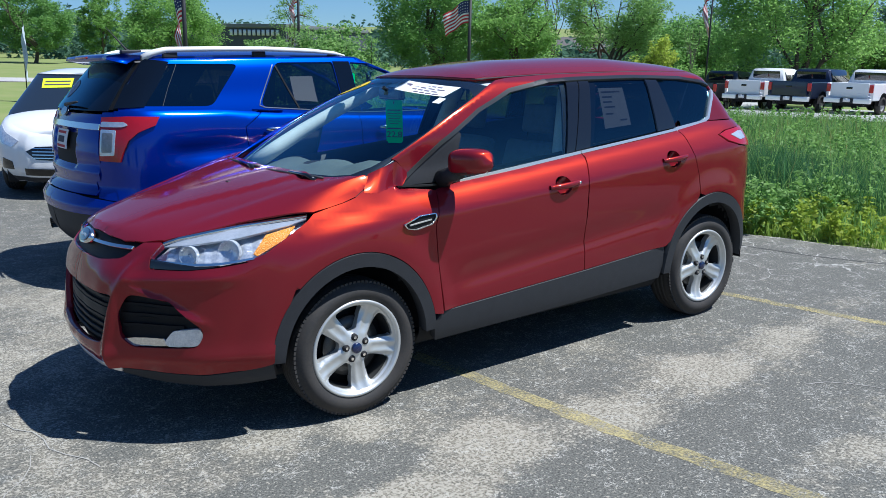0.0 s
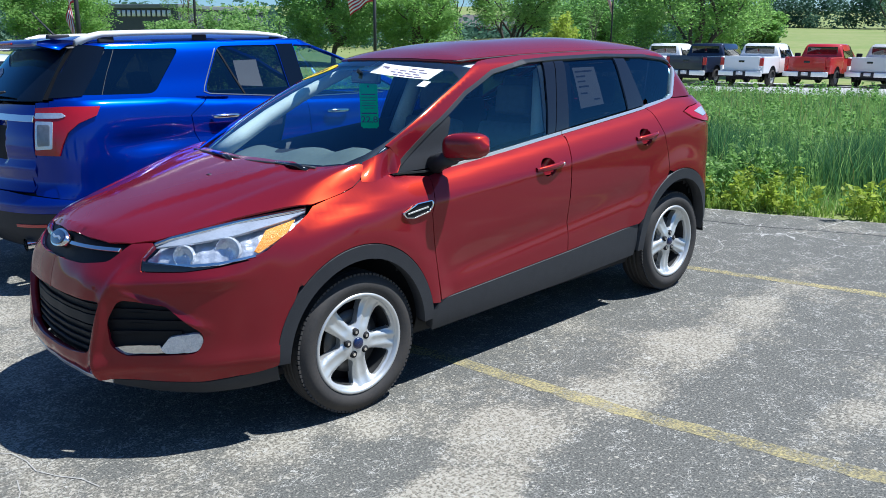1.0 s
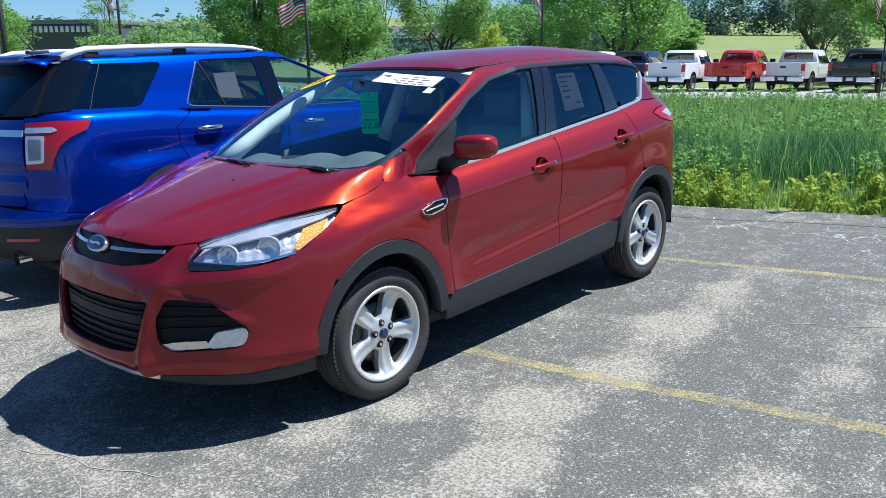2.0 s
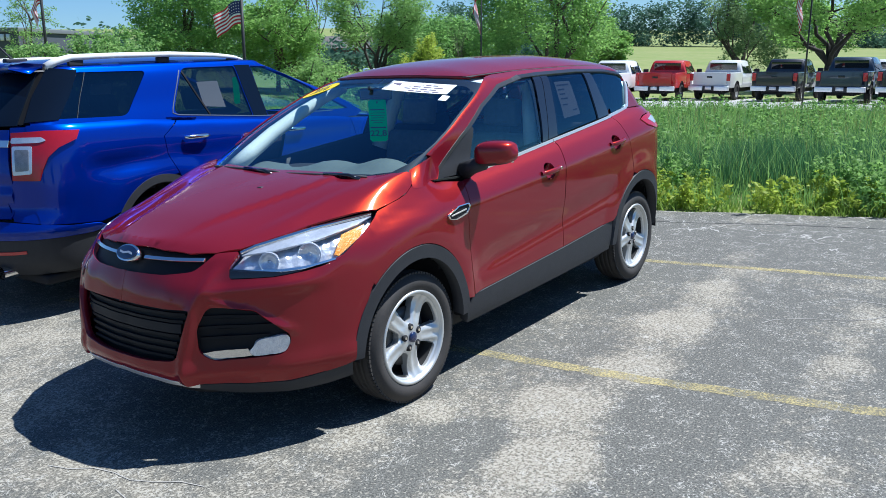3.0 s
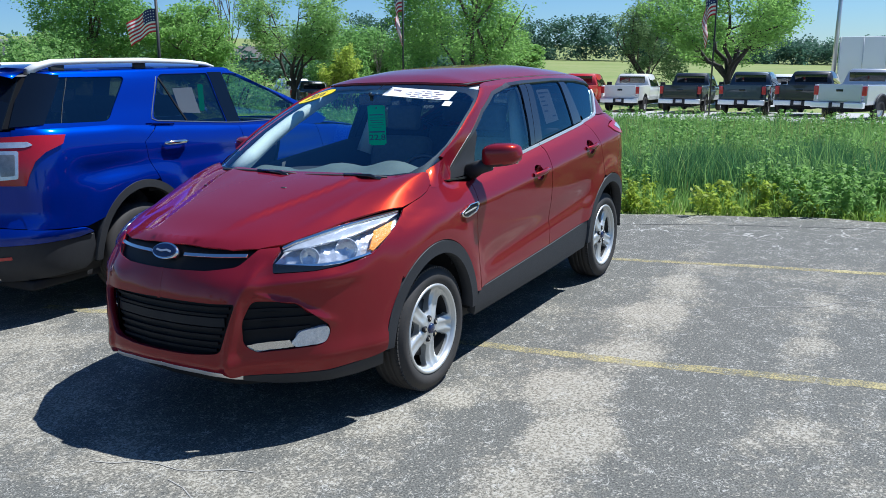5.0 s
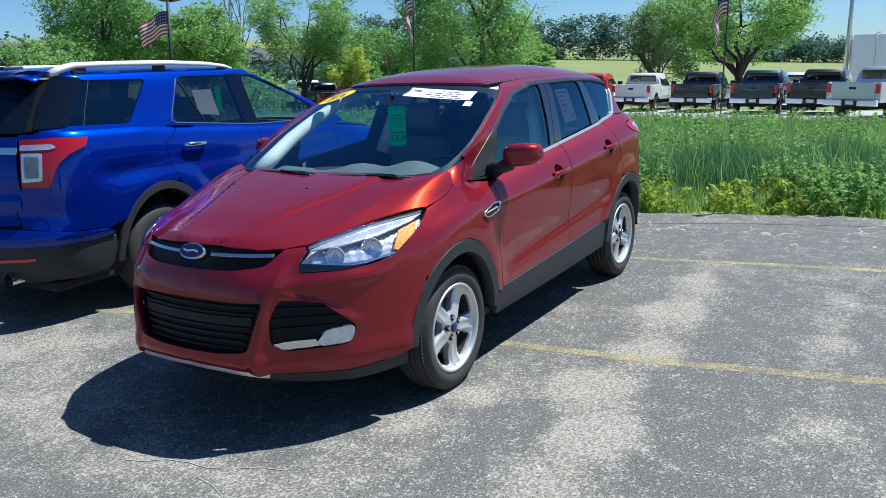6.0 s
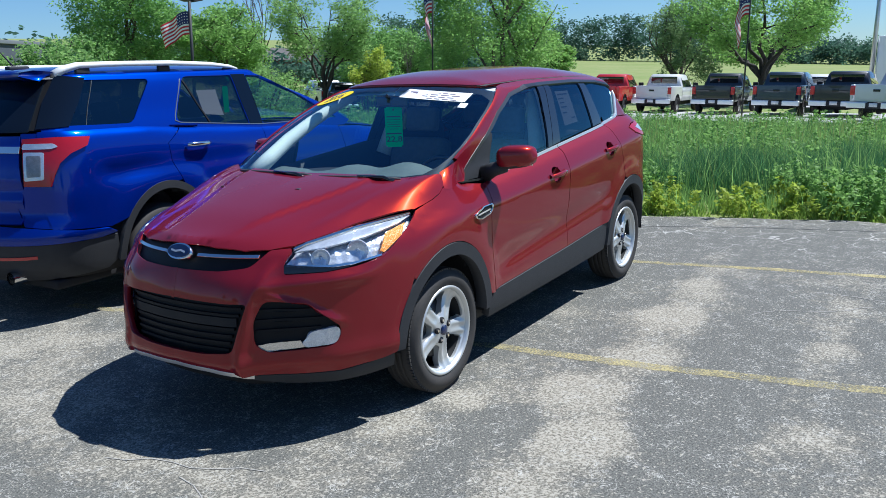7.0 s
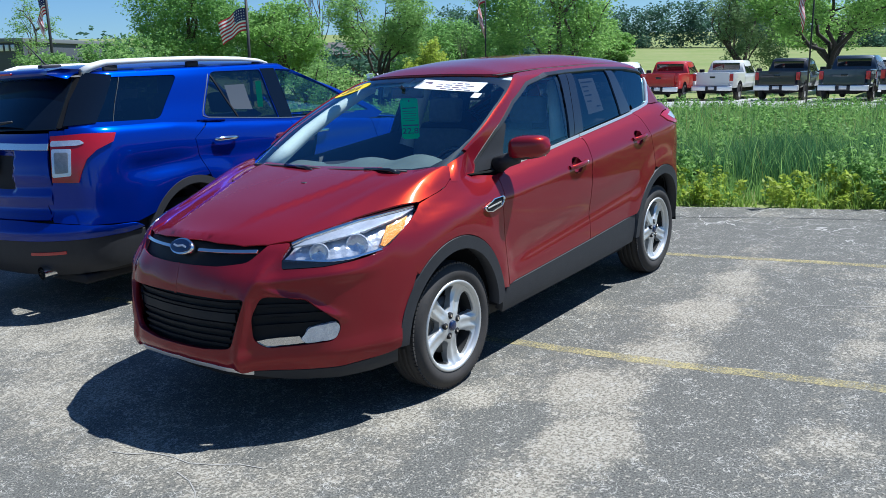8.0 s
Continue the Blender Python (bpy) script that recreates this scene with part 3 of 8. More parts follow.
roof_half = [(-0.895, 0.0), (-0.899, 0.2), (-0.918, 0.36), (-0.955, 0.47), (-1.00, 0.53), (-1.08, 0.543), (-1.5, 0.543), (-2.2, 0.543), (-2.7, 0.525), (-3.0, 0.48), (-3.10, 0.30), (-3.12, 0.0)]
panel("roof", red_house, roof_half + [(x, -y) for x, y in roof_half[-2:0:-1]], TOP, RP, red_car, res=0.045, thick=0.02)
gap_half = [(-0.98, 0.52), (-1.02, 0.556), (-1.08, 0.553), (-1.5, 0.549), (-2.2, 0.549), (-2.7, 0.532), (-3.0, 0.49), (-3.0, 0.455), (-2.7, 0.50), (-2.2, 0.52), (-1.5, 0.52), (-1.08, 0.51)]
panel("roof_moulding", red_house, gap_half, TOP, M["clad"], red_car, off=-0.004, thick=0.004, mirror=True)
shell_mesh(red_house, "headliner", material("headliner_cloth", (0.50, 0.51, 0.50), 0.9, vary=0.3, scale=30), red_car, 0.035, lambda p: p.z < 1.60)


def fender_top():
    """Skin that carries the wing up into the pillar's foot, behind the bonnet's corner."""
    def wing(x, z):
        p, nn = red_low.cast(Vector((x, 3, z)), Vector((0, -1, 0)))
        return p + nn * (wing_relief(p) + 0.001)

    foot = ((-0.093, 1.078), (-0.125, 1.077), (-0.17, 1.080), (-0.22, 1.088), (-0.285, 1.100))
    low = [wing(x, z) for x, z in foot]
    rise = [(wing(x, z) - wing(x, z - 0.02)).normalized() for x, z in foot]
    rise += [rise[-1], rise[-1]]
    low += [Vector((-0.32, 0.812, 1.118)), Vector((-0.358, 0.793, 1.158))]
    high = [Vector(q) for q in ((-0.152, 0.758, 1.184), (-0.185, 0.768, 1.197), (-0.215, 0.776, 1.209), (-0.26, 0.780, 1.223), (-0.302, 0.783, 1.237), (-0.332, 0.785, 1.208), (-0.362, 0.787, 1.178))]
    for sd in (1, -1):
        bm = bmesh.new()
        rows = []
        for i in range(25):
            f = min(5, int(i / 4))
            u = i / 4 - f
            a, c = low[f].lerp(low[f + 1], u), high[f].lerp(high[f + 1], u)
            nc = red_house.cast(Vector((c.x, 3, c.z)), Vector((0, -1, 0)))[1]
            span = (c - a).length
            along = (c - a).normalized()
            ta = rise[f].lerp(rise[f + 1], u) * span * 0.35
            tc = (along - nc * along.dot(nc)).normalized() * span * 0.3
            row = []
            for j in range(11):
                t = j / 10
                p = a * (2 * t**3 - 3 * t**2 + 1) + ta * (t**3 - 2 * t**2 + t) + c * (-2 * t**3 + 3 * t**2) + tc * (t**3 - t**2)
                row.append(bm.verts.new((p.x, p.y * sd, p.z)))
            rows.append(row)
        for r1, r2 in zip(rows, rows[1:]):
            for j in range(10):
                bm.faces.new((r1[j], r2[j], r2[j + 1], r1[j + 1]) if sd == 1 else (r1[j + 1], r2[j + 1], r2[j], r1[j]))
        part("fender_top", bm, RP, red_car)


fender_top()
# front bumper, one skin each side of the middle
BW = (-0.85, -0.527, 0)
bumper = [(1.075, -0.004, 0.705), (1.04, 0.25, 0.703), (1.005, 0.43, 0.705, 0.02), (1.035, 0.345, 0.470, 0.03), (1.08, 0.2, 0.452), (1.10, -0.004, 0.448), (1.092, -0.004, 0.385), (1.06, 0.25, 0.378), (1.005, 0.395, 0.362), (0.9, 0.56, 0.345), (0.72, 0.72, 0.338), (0.56, 0.80, 0.350), (0.435, 0.845, 0.372),
          (0.432, 0.855, 0.46), (0.395, 0.868, 0.56), (0.325, 0.890, 0.735), (0.485, 0.845, 0.860), (0.64, 0.78, 0.838), (0.755, 0.70, 0.826), (0.885, 0.555, 0.826), (0.865, 0.545, 0.885), (0.80, 0.545, 0.938), (0.868, 0.466, 0.932), (0.95, 0.41, 0.862, 0.03), (1.0, 0.25, 0.842), (1.03, -0.004, 0.838)]
fog_hole = [(0.958, 0.485, 0.71), (0.84, 0.65, 0.692), (0.73, 0.745, 0.565), (0.722, 0.748, 0.53), (0.748, 0.73, 0.472), (0.96, 0.50, 0.462), (0.995, 0.45, 0.505), (0.99, 0.447, 0.62)]


def ridge_y(z):
    """Where the blade between grille and fog lamp runs."""
    return 0.405 + 0.21 * max(0.0, z - 0.48) + 0.12 * max(0.0, z - 0.70)


def cheek_z(y):
    """Height of the crease that runs from the blade out under the lamp."""
    return 0.775 + 0.05 * (y - 0.45)


def brow_z(y):
    """Height of the lip over the fog lamp's pocket."""
    return 0.735 - 0.05 * smooth_step(0.50, 0.62, y) - 0.75 * max(0.0, y - 0.62)


def bumper_relief(p):
    d = 0.016 * math.exp(-((p.z - cheek_z(abs(p.y))) / 0.035) ** 2) * smooth_step(0.44, 0.52, abs(p.y)) * smooth_step(0.86, 0.78, abs(p.y))
    d += 0.012 * math.exp(-((p.z - brow_z(abs(p.y))) / 0.022) ** 2) * smooth_step(0.47, 0.52, abs(p.y)) * smooth_step(0.78, 0.72, abs(p.y))
    d += 0.010 * math.exp(-((p.z - 0.415) / 0.05) ** 2)
    e = abs(abs(p.y) - ridge_y(p.z))
    return d + flank(p) + 0.020 * math.exp(-(e / 0.028) ** 2) * smooth_step(0.90, 0.82, p.z)


panel("front_bumper", red_low, rounded(on(BW, bumper), 0.012, 3), BW, RP, red_car, [rounded(on(BW, fog_hole), 0.03, 4)], thick=0.035, res=0.022, relief=bumper_relief, mirror=True,
      creases=[on(BW, [(1.02, ridge_y(z) + dy, z) for z in (0.36, 0.48, 0.60, 0.70, 0.80, 0.90)]) for dy in (-0.03, -0.015, 0.0, 0.015, 0.03)]
      + [on(BW, [(1.06 - 0.75 * (y - 0.3), y, cheek_z(y) + dz) for y in (0.46, 0.54, 0.62, 0.70, 0.78)]) for dz in (-0.03, -0.015, 0.0, 0.015, 0.03)]
      + [on(BW, [(1.06 - 0.75 * (y - 0.3), y, brow_z(y) + dz) for y in (0.48, 0.54, 0.58, 0.62, 0.68, 0.74)]) for dz in (-0.012, 0.0, 0.012)])


def strip(line, width):
    """A polygon of the given width along a polyline."""
    left, right = [], []
    for k, p in enumerate(line):
        d = Vector(line[min(k + 1, len(line) - 1)]) - Vector(line[max(k - 1, 0)])
        d.normalize()
        nrm = Vector((-d.y, d.x)) * width / 2
        left.append(tuple(Vector(p) + nrm))
        right.append(tuple(Vector(p) - nrm))
    return left + right[::-1]


# black cladding: sills, wheel arch lips, valance
sill = [(-0.447, 0.40), (-0.505, 0.448), (-0.95, 0.471), (-1.53, 0.502), (-2.236, 0.549), (-2.236, 0.42), (-2.215, 0.345), (-1.54, 0.318), (-0.966, 0.305), (-0.46, 0.295)]
panel("sill_cladding", red_low, sill, SIDE, M["clad"], red_car, off=0.006, thick=0.05, res=0.04, mirror=True)
for cx, rx, rz in ((0.0, 0.448, 0.492), (-2.69, 0.454, 0.510)):
    ring = arch(cx, rx, rz, 36, 3, 177) + arch(cx, rx - 0.062, rz - 0.068, 36, 3, 177)[::-1]
    panel("wheel_arch_lip", red_low, ring, SIDE, M["clad"], red_car, off=0.022, thick=0.07, res=0.03, mirror=True)
rear_low = [(-3.13, 0.43), (-3.14, 0.52), (-3.12, 0.58), (-3.35, 0.62), (-3.42, 0.58), (-3.40, 0.46), (-3.3, 0.42)]
panel("rear_bumper", red_low, rear_low, SIDE, M["clad"], red_car, off=0.006, thick=0.05, mirror=True)
valance = [(1.0, 0.40, 0.352), (0.9, 0.56, 0.336), (0.72, 0.72, 0.329), (0.56, 0.80, 0.341), (0.437, 0.845, 0.364), (0.43, 0.83, 0.275), (0.56, 0.78, 0.268), (0.72, 0.70, 0.268), (0.9, 0.54, 0.285), (0.98, 0.42, 0.325)]
panel("front_valance", red_low, on(BW, valance), BW, M["clad"], red_car, off=-0.004, thick=0.05, mirror=True)
chin = strip([(s_, z_) for s_, z_ in on(BW, [(1.098, 0, 0.376), (1.075, 0.2, 0.372), (1.03, 0.345, 0.364), (0.985, 0.425, 0.350)])], 0.020)
panel("chin_strip", red_low, chin, BW, M["satin"], red_car, off=0.008, thick=0.02, mirror=True, label="silver-grey plastic strip under the grille")
bm = bmesh.new()
bm_box(bm, (-3.25, -0.72, 0.25), (0.40, 0.72, 0.30), 0.02)
part("underbody", bm, M["dark"], red_car)
for cx in (0.0, -2.69):
    for sd in (1, -1):
        bm = bmesh.new()
        prof = arch(cx, 0.415, 0.455, 24, 0, 180)
        a_ = [bm.verts.new((x, sd * 0.865, z)) for x, z in prof]
        b_ = [bm.verts.new((x, sd * 0.50, z)) for x, z in prof]
        for k in range(len(prof) - 1):
            bm.faces.new((a_[k], a_[k + 1], b_[k + 1], b_[k]))
        bm.faces.new(b_)
        part("wheel_liner", bm, M["dark"], red_car)

panel("bumper_centre", red_low, strip([(0, 0.70), (0, 0.77), (0, 0.84)], 0.016), FRONT, RP, red_car, off=0.001, thick=0.004, relief=bumper_relief, res=0.02)
# grille, emblem, lamps
GRB = material("grille_black", (0.007, 0.007, 0.008), 0.5, spec=0.25, bump=0.2, bump_scale=220)
up_half = [(0.0, 0.836), (0.25, 0.840), (0.415, 0.860), (0.475, 0.932), (0.36, 0.945), (0.0, 0.950)]
up_poly = [(-y, z) for y, z in up_half] + [(y, z) for y, z in up_half[-2:0:-1]]
panel("upper_grille", red_low, up_poly, FRONT, GRB, red_car, off=-0.022, thick=0.01, label="black upper grille insert")
for sg in (1, -1):
    panel("grille_bar", red_low, strip([(sg * y, 0.907 + 0.012 * (y > 0.3) * (y - 0.3)) for y in (0.115, 0.2, 0.3, 0.40, 0.43)], 0.012), FRONT, M["chrome"], red_car, off=0.002, thick=0.02, res=0.02, label="chrome grille bar")
EMB = material("emblem_blue", (0.002, 0.006, 0.035), 0.2, coat=1.0)
badge = panel("badge", red_low, circle(0, 0.908, 0.080, 40, ry=0.032), FRONT, M["chrome"], red_car, off=0.016, thick=0.03, res=0.02, label="oval chrome-rimmed badge")
panel("badge_field", red_low, circle(0, 0.908, 0.073, 40, ry=0.0255), FRONT, EMB, badge, off=0.020, thick=0.004, res=0.02, label="dark blue oval field")
panel("badge_mark", red_low, strip([(-0.048, 0.906), (-0.02, 0.911), (0.015, 0.906), (0.048, 0.910)], 0.007), FRONT, M["satin"], badge, off=0.022, thick=0.003, res=0.01)
low_half = [(0.0, 0.712), (0.25, 0.711), (0.437, 0.713), (0.352, 0.462), (0.2, 0.445), (0.0, 0.441)]
low_poly = [(-y, z) for y, z in low_half] + [(y, z) for y, z in low_half[-2:0:-1]]
panel("lower_grille", red_low, low_poly, FRONT, GRB, red_car, off=-0.05, thick=0.01, label="black lower grille mesh")
for k in range(7):
    z = 0.474 + 0.034 * k
    w = 0.335 + 0.36 * (z - 0.46) - 0.012
    panel("grille_slat", red_low, strip([(-w, z), (-w / 2, z - 0.004), (0, z - 0.006), (w / 2, z - 0.004), (w, z)], 0.013 if k != 4 else 0.042), FRONT, material("grille_band", (0.016, 0.016, 0.017), 0.5, spec=0.3) if k == 4 else GRB, red_car, off=-0.034, thick=0.014, res=0.03)
fog_in = [(0.962, 0.48, 0.72), (0.84, 0.66, 0.70), (0.72, 0.755, 0.575), (0.712, 0.757, 0.53), (0.74, 0.735, 0.462), (0.965, 0.50, 0.452), (1.0, 0.44, 0.50), (0.995, 0.437, 0.62)]
panel("fog_recess", red_low, rounded(on(BW, fog_in), 0.03, 4), BW, GRB, red_car, off=-0.030, thick=0.008, mirror=True)
for k, (p1, p2) in enumerate((((0.99, 0.46, 0.665), (0.80, 0.685, 0.650)), ((0.99, 0.455, 0.615), (0.765, 0.715, 0.607)), ((0.985, 0.455, 0.565), (0.80, 0.69, 0.562)))):
    panel("fog_slat", red_low, strip(on(BW, [p1, ((p1[0] + p2[0]) / 2, (p1[1] + p2[1]) / 2, (p1[2] + p2[2]) / 2), p2]), 0.014), BW, GRB, red_car, off=-0.018, thick=0.012, mirror=True)
LREF = material("lamp_reflector", (0.90, 0.92, 0.94), 0.16, 0.55, vary=0.8, scale=22, color2=(0.46, 0.50, 0.54), bump=0.5, bump_scale=34)
fog_lamp = [(0.868, 0.62, 0.492), (0.835, 0.655, 0.548), (0.735, 0.742, 0.562), (0.724, 0.748, 0.525), (0.748, 0.73, 0.478), (0.855, 0.64, 0.472)]
panel("fog_lamp", red_low, rounded(on(BW, fog_lamp), 0.02, 3), BW, LREF, red_car, off=-0.008, thick=0.025, res=0.012, relief=lambda p: 0.010 * abs((p.y * 30) % 1.0 - 0.5), mirror=True, label="clear oval fog lamp")
fog_bar = [(0.985, 0.46, 0.500), (0.955, 0.50, 0.505), (0.868, 0.615, 0.508), (0.862, 0.632, 0.474), (0.96, 0.50, 0.464), (0.98, 0.475, 0.475)]
panel("fog_trim", red_low, on(BW, fog_bar), BW, M["chrome"], red_car, off=-0.012, thick=0.02, res=0.02, mirror=True, label="bright trim beside the fog lamp", relief=lambda p: 0.0015 * math.sin(p.y * 160))
lamp_pts = [(0.862, 0.55, 0.878), (0.79, 0.55, 0.940), (0.731, 0.572, 0.957), (0.476, 0.672, 1.000), (0.192, 0.795, 1.030), (0.224, 0.821, 1.004), (0.333, 0.849, 0.944), (0.487, 0.843, 0.868), (0.636, 0.779, 0.848), (0.718, 0.722, 0.846), (0.866, 0.560, 0.862)]
LBRIGHT = material("lamp_brow", (0.70, 0.74, 0.78), 0.22, 0.55, coat=0.5, vary=0.4, scale=14, bump=0.3, bump_scale=30)
AMB = material("amber_lens", (0.85, 0.30, 0.01), 0.25, coat=1.0, bump=0.5, bump_scale=160)


def lamp_facets(p):
    """Stepped facets pressed into the lamp's reflector."""
    a = (p.x * 0.8 - p.y * 0.6) * 17
    b = p.z * 34
    return 0.010 * abs((a % 1.0) - 0.5) + 0.004 * abs((b % 1.0) - 0.5)


hl = panel("headlamp", red_low, on(HL, lamp_pts), HL, LREF, red_car, off=-0.045, thick=0.01, res=0.012, relief=lamp_facets, mirror=True, label="clear headlamp with chrome reflectors and amber corner")
mid_lamp = sum((Vector(p[:3]) for p in lamp_pts), Vector()) / len(lamp_pts)
# unseen black backing, added to stop sun leaking through the lamp's gaps
panel("lamp_housing", red_low, on(HL, [tuple(mid_lamp + (Vector(p[:3]) - mid_lamp) * 1.07) for p in lamp_pts]), HL, M["dark"], red_car, off=-0.075, thick=0.01, res=0.04, mirror=True)
for side, lamp in zip((1, -1), hl):
    def one(name, pts, mat, off, label="", relief=None):
        ob = panel(name, red_low, on(HL, pts), HL, mat, lamp, off=off, thick=0.012, res=0.018, label=label, relief=relief, mirror=True)
        keep, drop = (ob[0], ob[1]) if side == 1 else (ob[1], ob[0])
        bpy.data.objects.remove(drop)
        return keep
    one("lens", lamp_pts, M["lens"], 0.003).visible_shadow = False
    one("brow", [(0.80, 0.552, 0.925), (0.731, 0.574, 0.950), (0.476, 0.674, 0.993), (0.205, 0.797, 1.022), (0.30, 0.80, 0.998), (0.48, 0.71, 0.962), (0.66, 0.615, 0.938)], LBRIGHT, -0.007, "bright brow inside the lamp")
    one("turn_signal", [(0.414, 0.801, 0.966), (0.278, 0.823, 0.994), (0.338, 0.846, 0.945), (0.478, 0.842, 0.880), (0.495, 0.832, 0.890)], AMB, -0.004, "amber turn signal")
    one("bezel", [(0.86, 0.555, 0.870), (0.72, 0.715, 0.858), (0.63, 0.776, 0.860), (0.50, 0.836, 0.876), (0.49, 0.838, 0.868), (0.636, 0.777, 0.850), (0.718, 0.720, 0.848), (0.864, 0.558, 0.862)], M["chrome"], -0.004)
    for cx, cy, cz, r in ((0.705, 0.615, 0.898, 0.044), (0.545, 0.715, 0.913, 0.052)):
        bm = bmesh.new()
        prof = [(r * 0.22, -0.016), (r * 0.7, -0.010), (r * 0.95, 0.0), (r, 0.003), (r * 1.04, 0.002), (r * 1.05, -0.02)]
        bm_spin(bm, prof, 18, closed=False)
        bmesh.ops.create_uvsphere(bm, u_segments=10, v_segments=6, radius=r * 0.14, matrix=Matrix.Translation((0, -0.014, 0)))
        p, nn = red_low.cast(Vector((cx, cy, cz)) + Vector((0.6, 0.8, 0)) * 2, Vector(HL))
        m = Matrix.Translation(p - nn * 0.028) @ Vector((0, 1, 0)).rotation_difference(Vector((0.75, 0.62, 0.1))).to_matrix().to_4x4()
        if side == -1:
            m = Matrix.Diagonal((1, -1, 1, 1)) @ m
        bmesh.ops.transform(bm, matrix=m, verts=bm.verts)
        part("reflector_bowl", bm, LREF, lamp, smooth=False)
panel("headlamp_rim", red_low, strip(on(HL, [(0.80, 0.551, 0.932), (0.731, 0.572, 0.953), (0.60, 0.622, 0.976), (0.476, 0.672, 0.996), (0.33, 0.735, 1.014), (0.20, 0.792, 1.027)]), 0.006), HL, M["chrome"], red_car, off=0.004, thick=0.012, res=0.012, mirror=True, label="bright upper edge of the headlamp")
trim_pts = [(0.887, 0.553, 0.83), (0.868, 0.55, 0.872), (0.72, 0.722, 0.846), (0.636, 0.779, 0.848), (0.66, 0.765, 0.84), (0.755, 0.70, 0.829)]
panel("headlamp_trim", red_low, on(HL, trim_pts), HL, M["gloss_black"], red_car, off=-0.003, thick=0.02, res=0.02, mirror=True)
tail = [(-2.79, 1.222), (-2.88, 1.243), (-3.0, 1.253), (-3.2, 1.256), (-3.34, 1.23), (-3.385, 1.08), (-3.2, 1.119), (-2.95, 1.154), (-2.85, 1.182)]
TAIL = material("tail_lens", (0.36, 0.004, 0.012), 0.22, coat=0.5, vary=0.5, scale=40, color2=(0.28, 0.004, 0.010))
tl = panel("tail_lamp", red_low, tail, SIDE, TAIL, red_car, off=0.006, thick=0.02, res=0.025, mirror=True, label="red and clear tail lamp")
panel("clear_lens", red_low, [(-2.90, 1.215), (-3.0, 1.232), (-3.06, 1.230), (-3.07, 1.185), (-2.98, 1.178)], SIDE, LBRIGHT, tl[0], off=0.009, thick=0.006, res=0.025)

# glass
WS = (-0.60, -0.42, -0.68)
ws_pts = [screen_pt(1.152, 1), screen_pt(1.150, 0.97), screen_pt(1.148, 0.85), (-0.005, 0.605, 1.158), (-0.058, 0.66, 1.162), (-0.10, 0.715, 1.165), (-0.148, 0.757, 1.173), (-0.215, 0.774, 1.197), *[screen_pt(z, 0.11) for z in PILLAR_Z[2:]], *[header_pt(c) for c in (0.3, 0.5, 0.7, 0.85, 0.95, 1)]]
frit_in = [screen_pt(1.186, 1), screen_pt(1.185, 0.97), screen_pt(1.184, 0.85), screen_pt(1.184, 0.68), screen_pt(1.192, 0.50), screen_pt(1.225, 0.36), screen_pt(1.265, 0.28), *[screen_pt(z, 0.24) for z in (1.31, 1.37, 1.43, 1.49, 1.545)], *[header_pt(c, 0.032) for c in (0.4, 0.6, 0.8, 0.92, 1)]]
ws_mid = [screen_pt(z, 1) for z in (1.59, 1.55, 1.50, 1.45, 1.40, 1.35, 1.30, 1.25, 1.20)]
panes = panel("windscreen", red_house, on(WS, ws_pts + ws_mid), WS, M["glass"], red_car, off=-0.012, thick=0, res=0.03, label="tinted windscreen with stickers", mirror=True)
pane = panes[0]
for ob in panes:
    ob.visible_shadow = False
frit_ring = ws_pts + frit_in[::-1]
panel("windscreen_border", red_house, on(WS, frit_ring), WS, M["frit"], red_car, off=-0.016, thick=0, res=0.02, label="black enamel border of the windscreen", mirror=True)


def side_pane(name, poly, mat, label=""):
    for ob in panel(name, red_house, poly, SIDE, mat, red_car, off=-0.010, thick=0.004, res=0.04, label=label, mirror=True, relief=lambda p: -0.028 * smooth_step(1.18, 1.38, p.z) * smooth_step(-1.35, -0.75, p.x)):
        ob.visible_shadow = False


side_pane("front_window", [(-0.635, 1.112), (-0.70, 1.358), (-0.86, 1.449), (-1.13, 1.543), (-1.45, 1.590), (-1.635, 1.598), (-1.49, 1.188), (-1.0, 1.138)], M["side_glass"])
side_pane("rear_window", [(-1.77, 1.604), (-2.31, 1.602), (-2.315, 1.272), (-1.655, 1.210)], M["privacy"], "dark privacy glass with a price sheet")
side_pane("quarter_window", [(-2.385, 1.598), (-2.64, 1.588), (-2.88, 1.557), (-2.962, 1.53), (-2.967, 1.50), (-2.905, 1.42), (-2.825, 1.310), (-2.465, 1.282)], M["privacy"], "dark privacy glass")
GB = M["gloss_black"]
panel("pillar_backing", red_house, [(-1.56, 1.615), (-1.86, 1.615), (-1.70, 1.19), (-1.46, 1.17)], SIDE, M["frit"], red_car, off=-0.016, thick=0.01, res=0.05, mirror=True)
panel("pillar_cover", red_house, [(-1.60, 1.60), (-1.70, 1.606), (-1.543, 1.196), (-1.478, 1.19)], SIDE, GB, red_car, off=-0.001, thick=0.02, res=0.03, mirror=True)
panel("pillar_cover", red_house, [(-1.708, 1.606), (-1.79, 1.606), (-1.672, 1.212), (-1.551, 1.198)], SIDE, GB, red_car, off=-0.001, thick=0.02, res=0.03, mirror=True)
panel("pillar_cover", red_house, [(-2.295, 1.602), (-2.40, 1.60), (-2.48, 1.284), (-2.295, 1.268)], SIDE, GB, red_car, off=-0.001, thick=0.02, res=0.03, mirror=True)
panel("sail_panel", red_house, [(-0.30, 1.112), (-0.58, 1.303), (-0.70, 1.362), (-0.715, 1.345), (-0.65, 1.112)], SIDE, M["clad"], red_car, off=-0.003, thick=0.02, res=0.03, mirror=True)
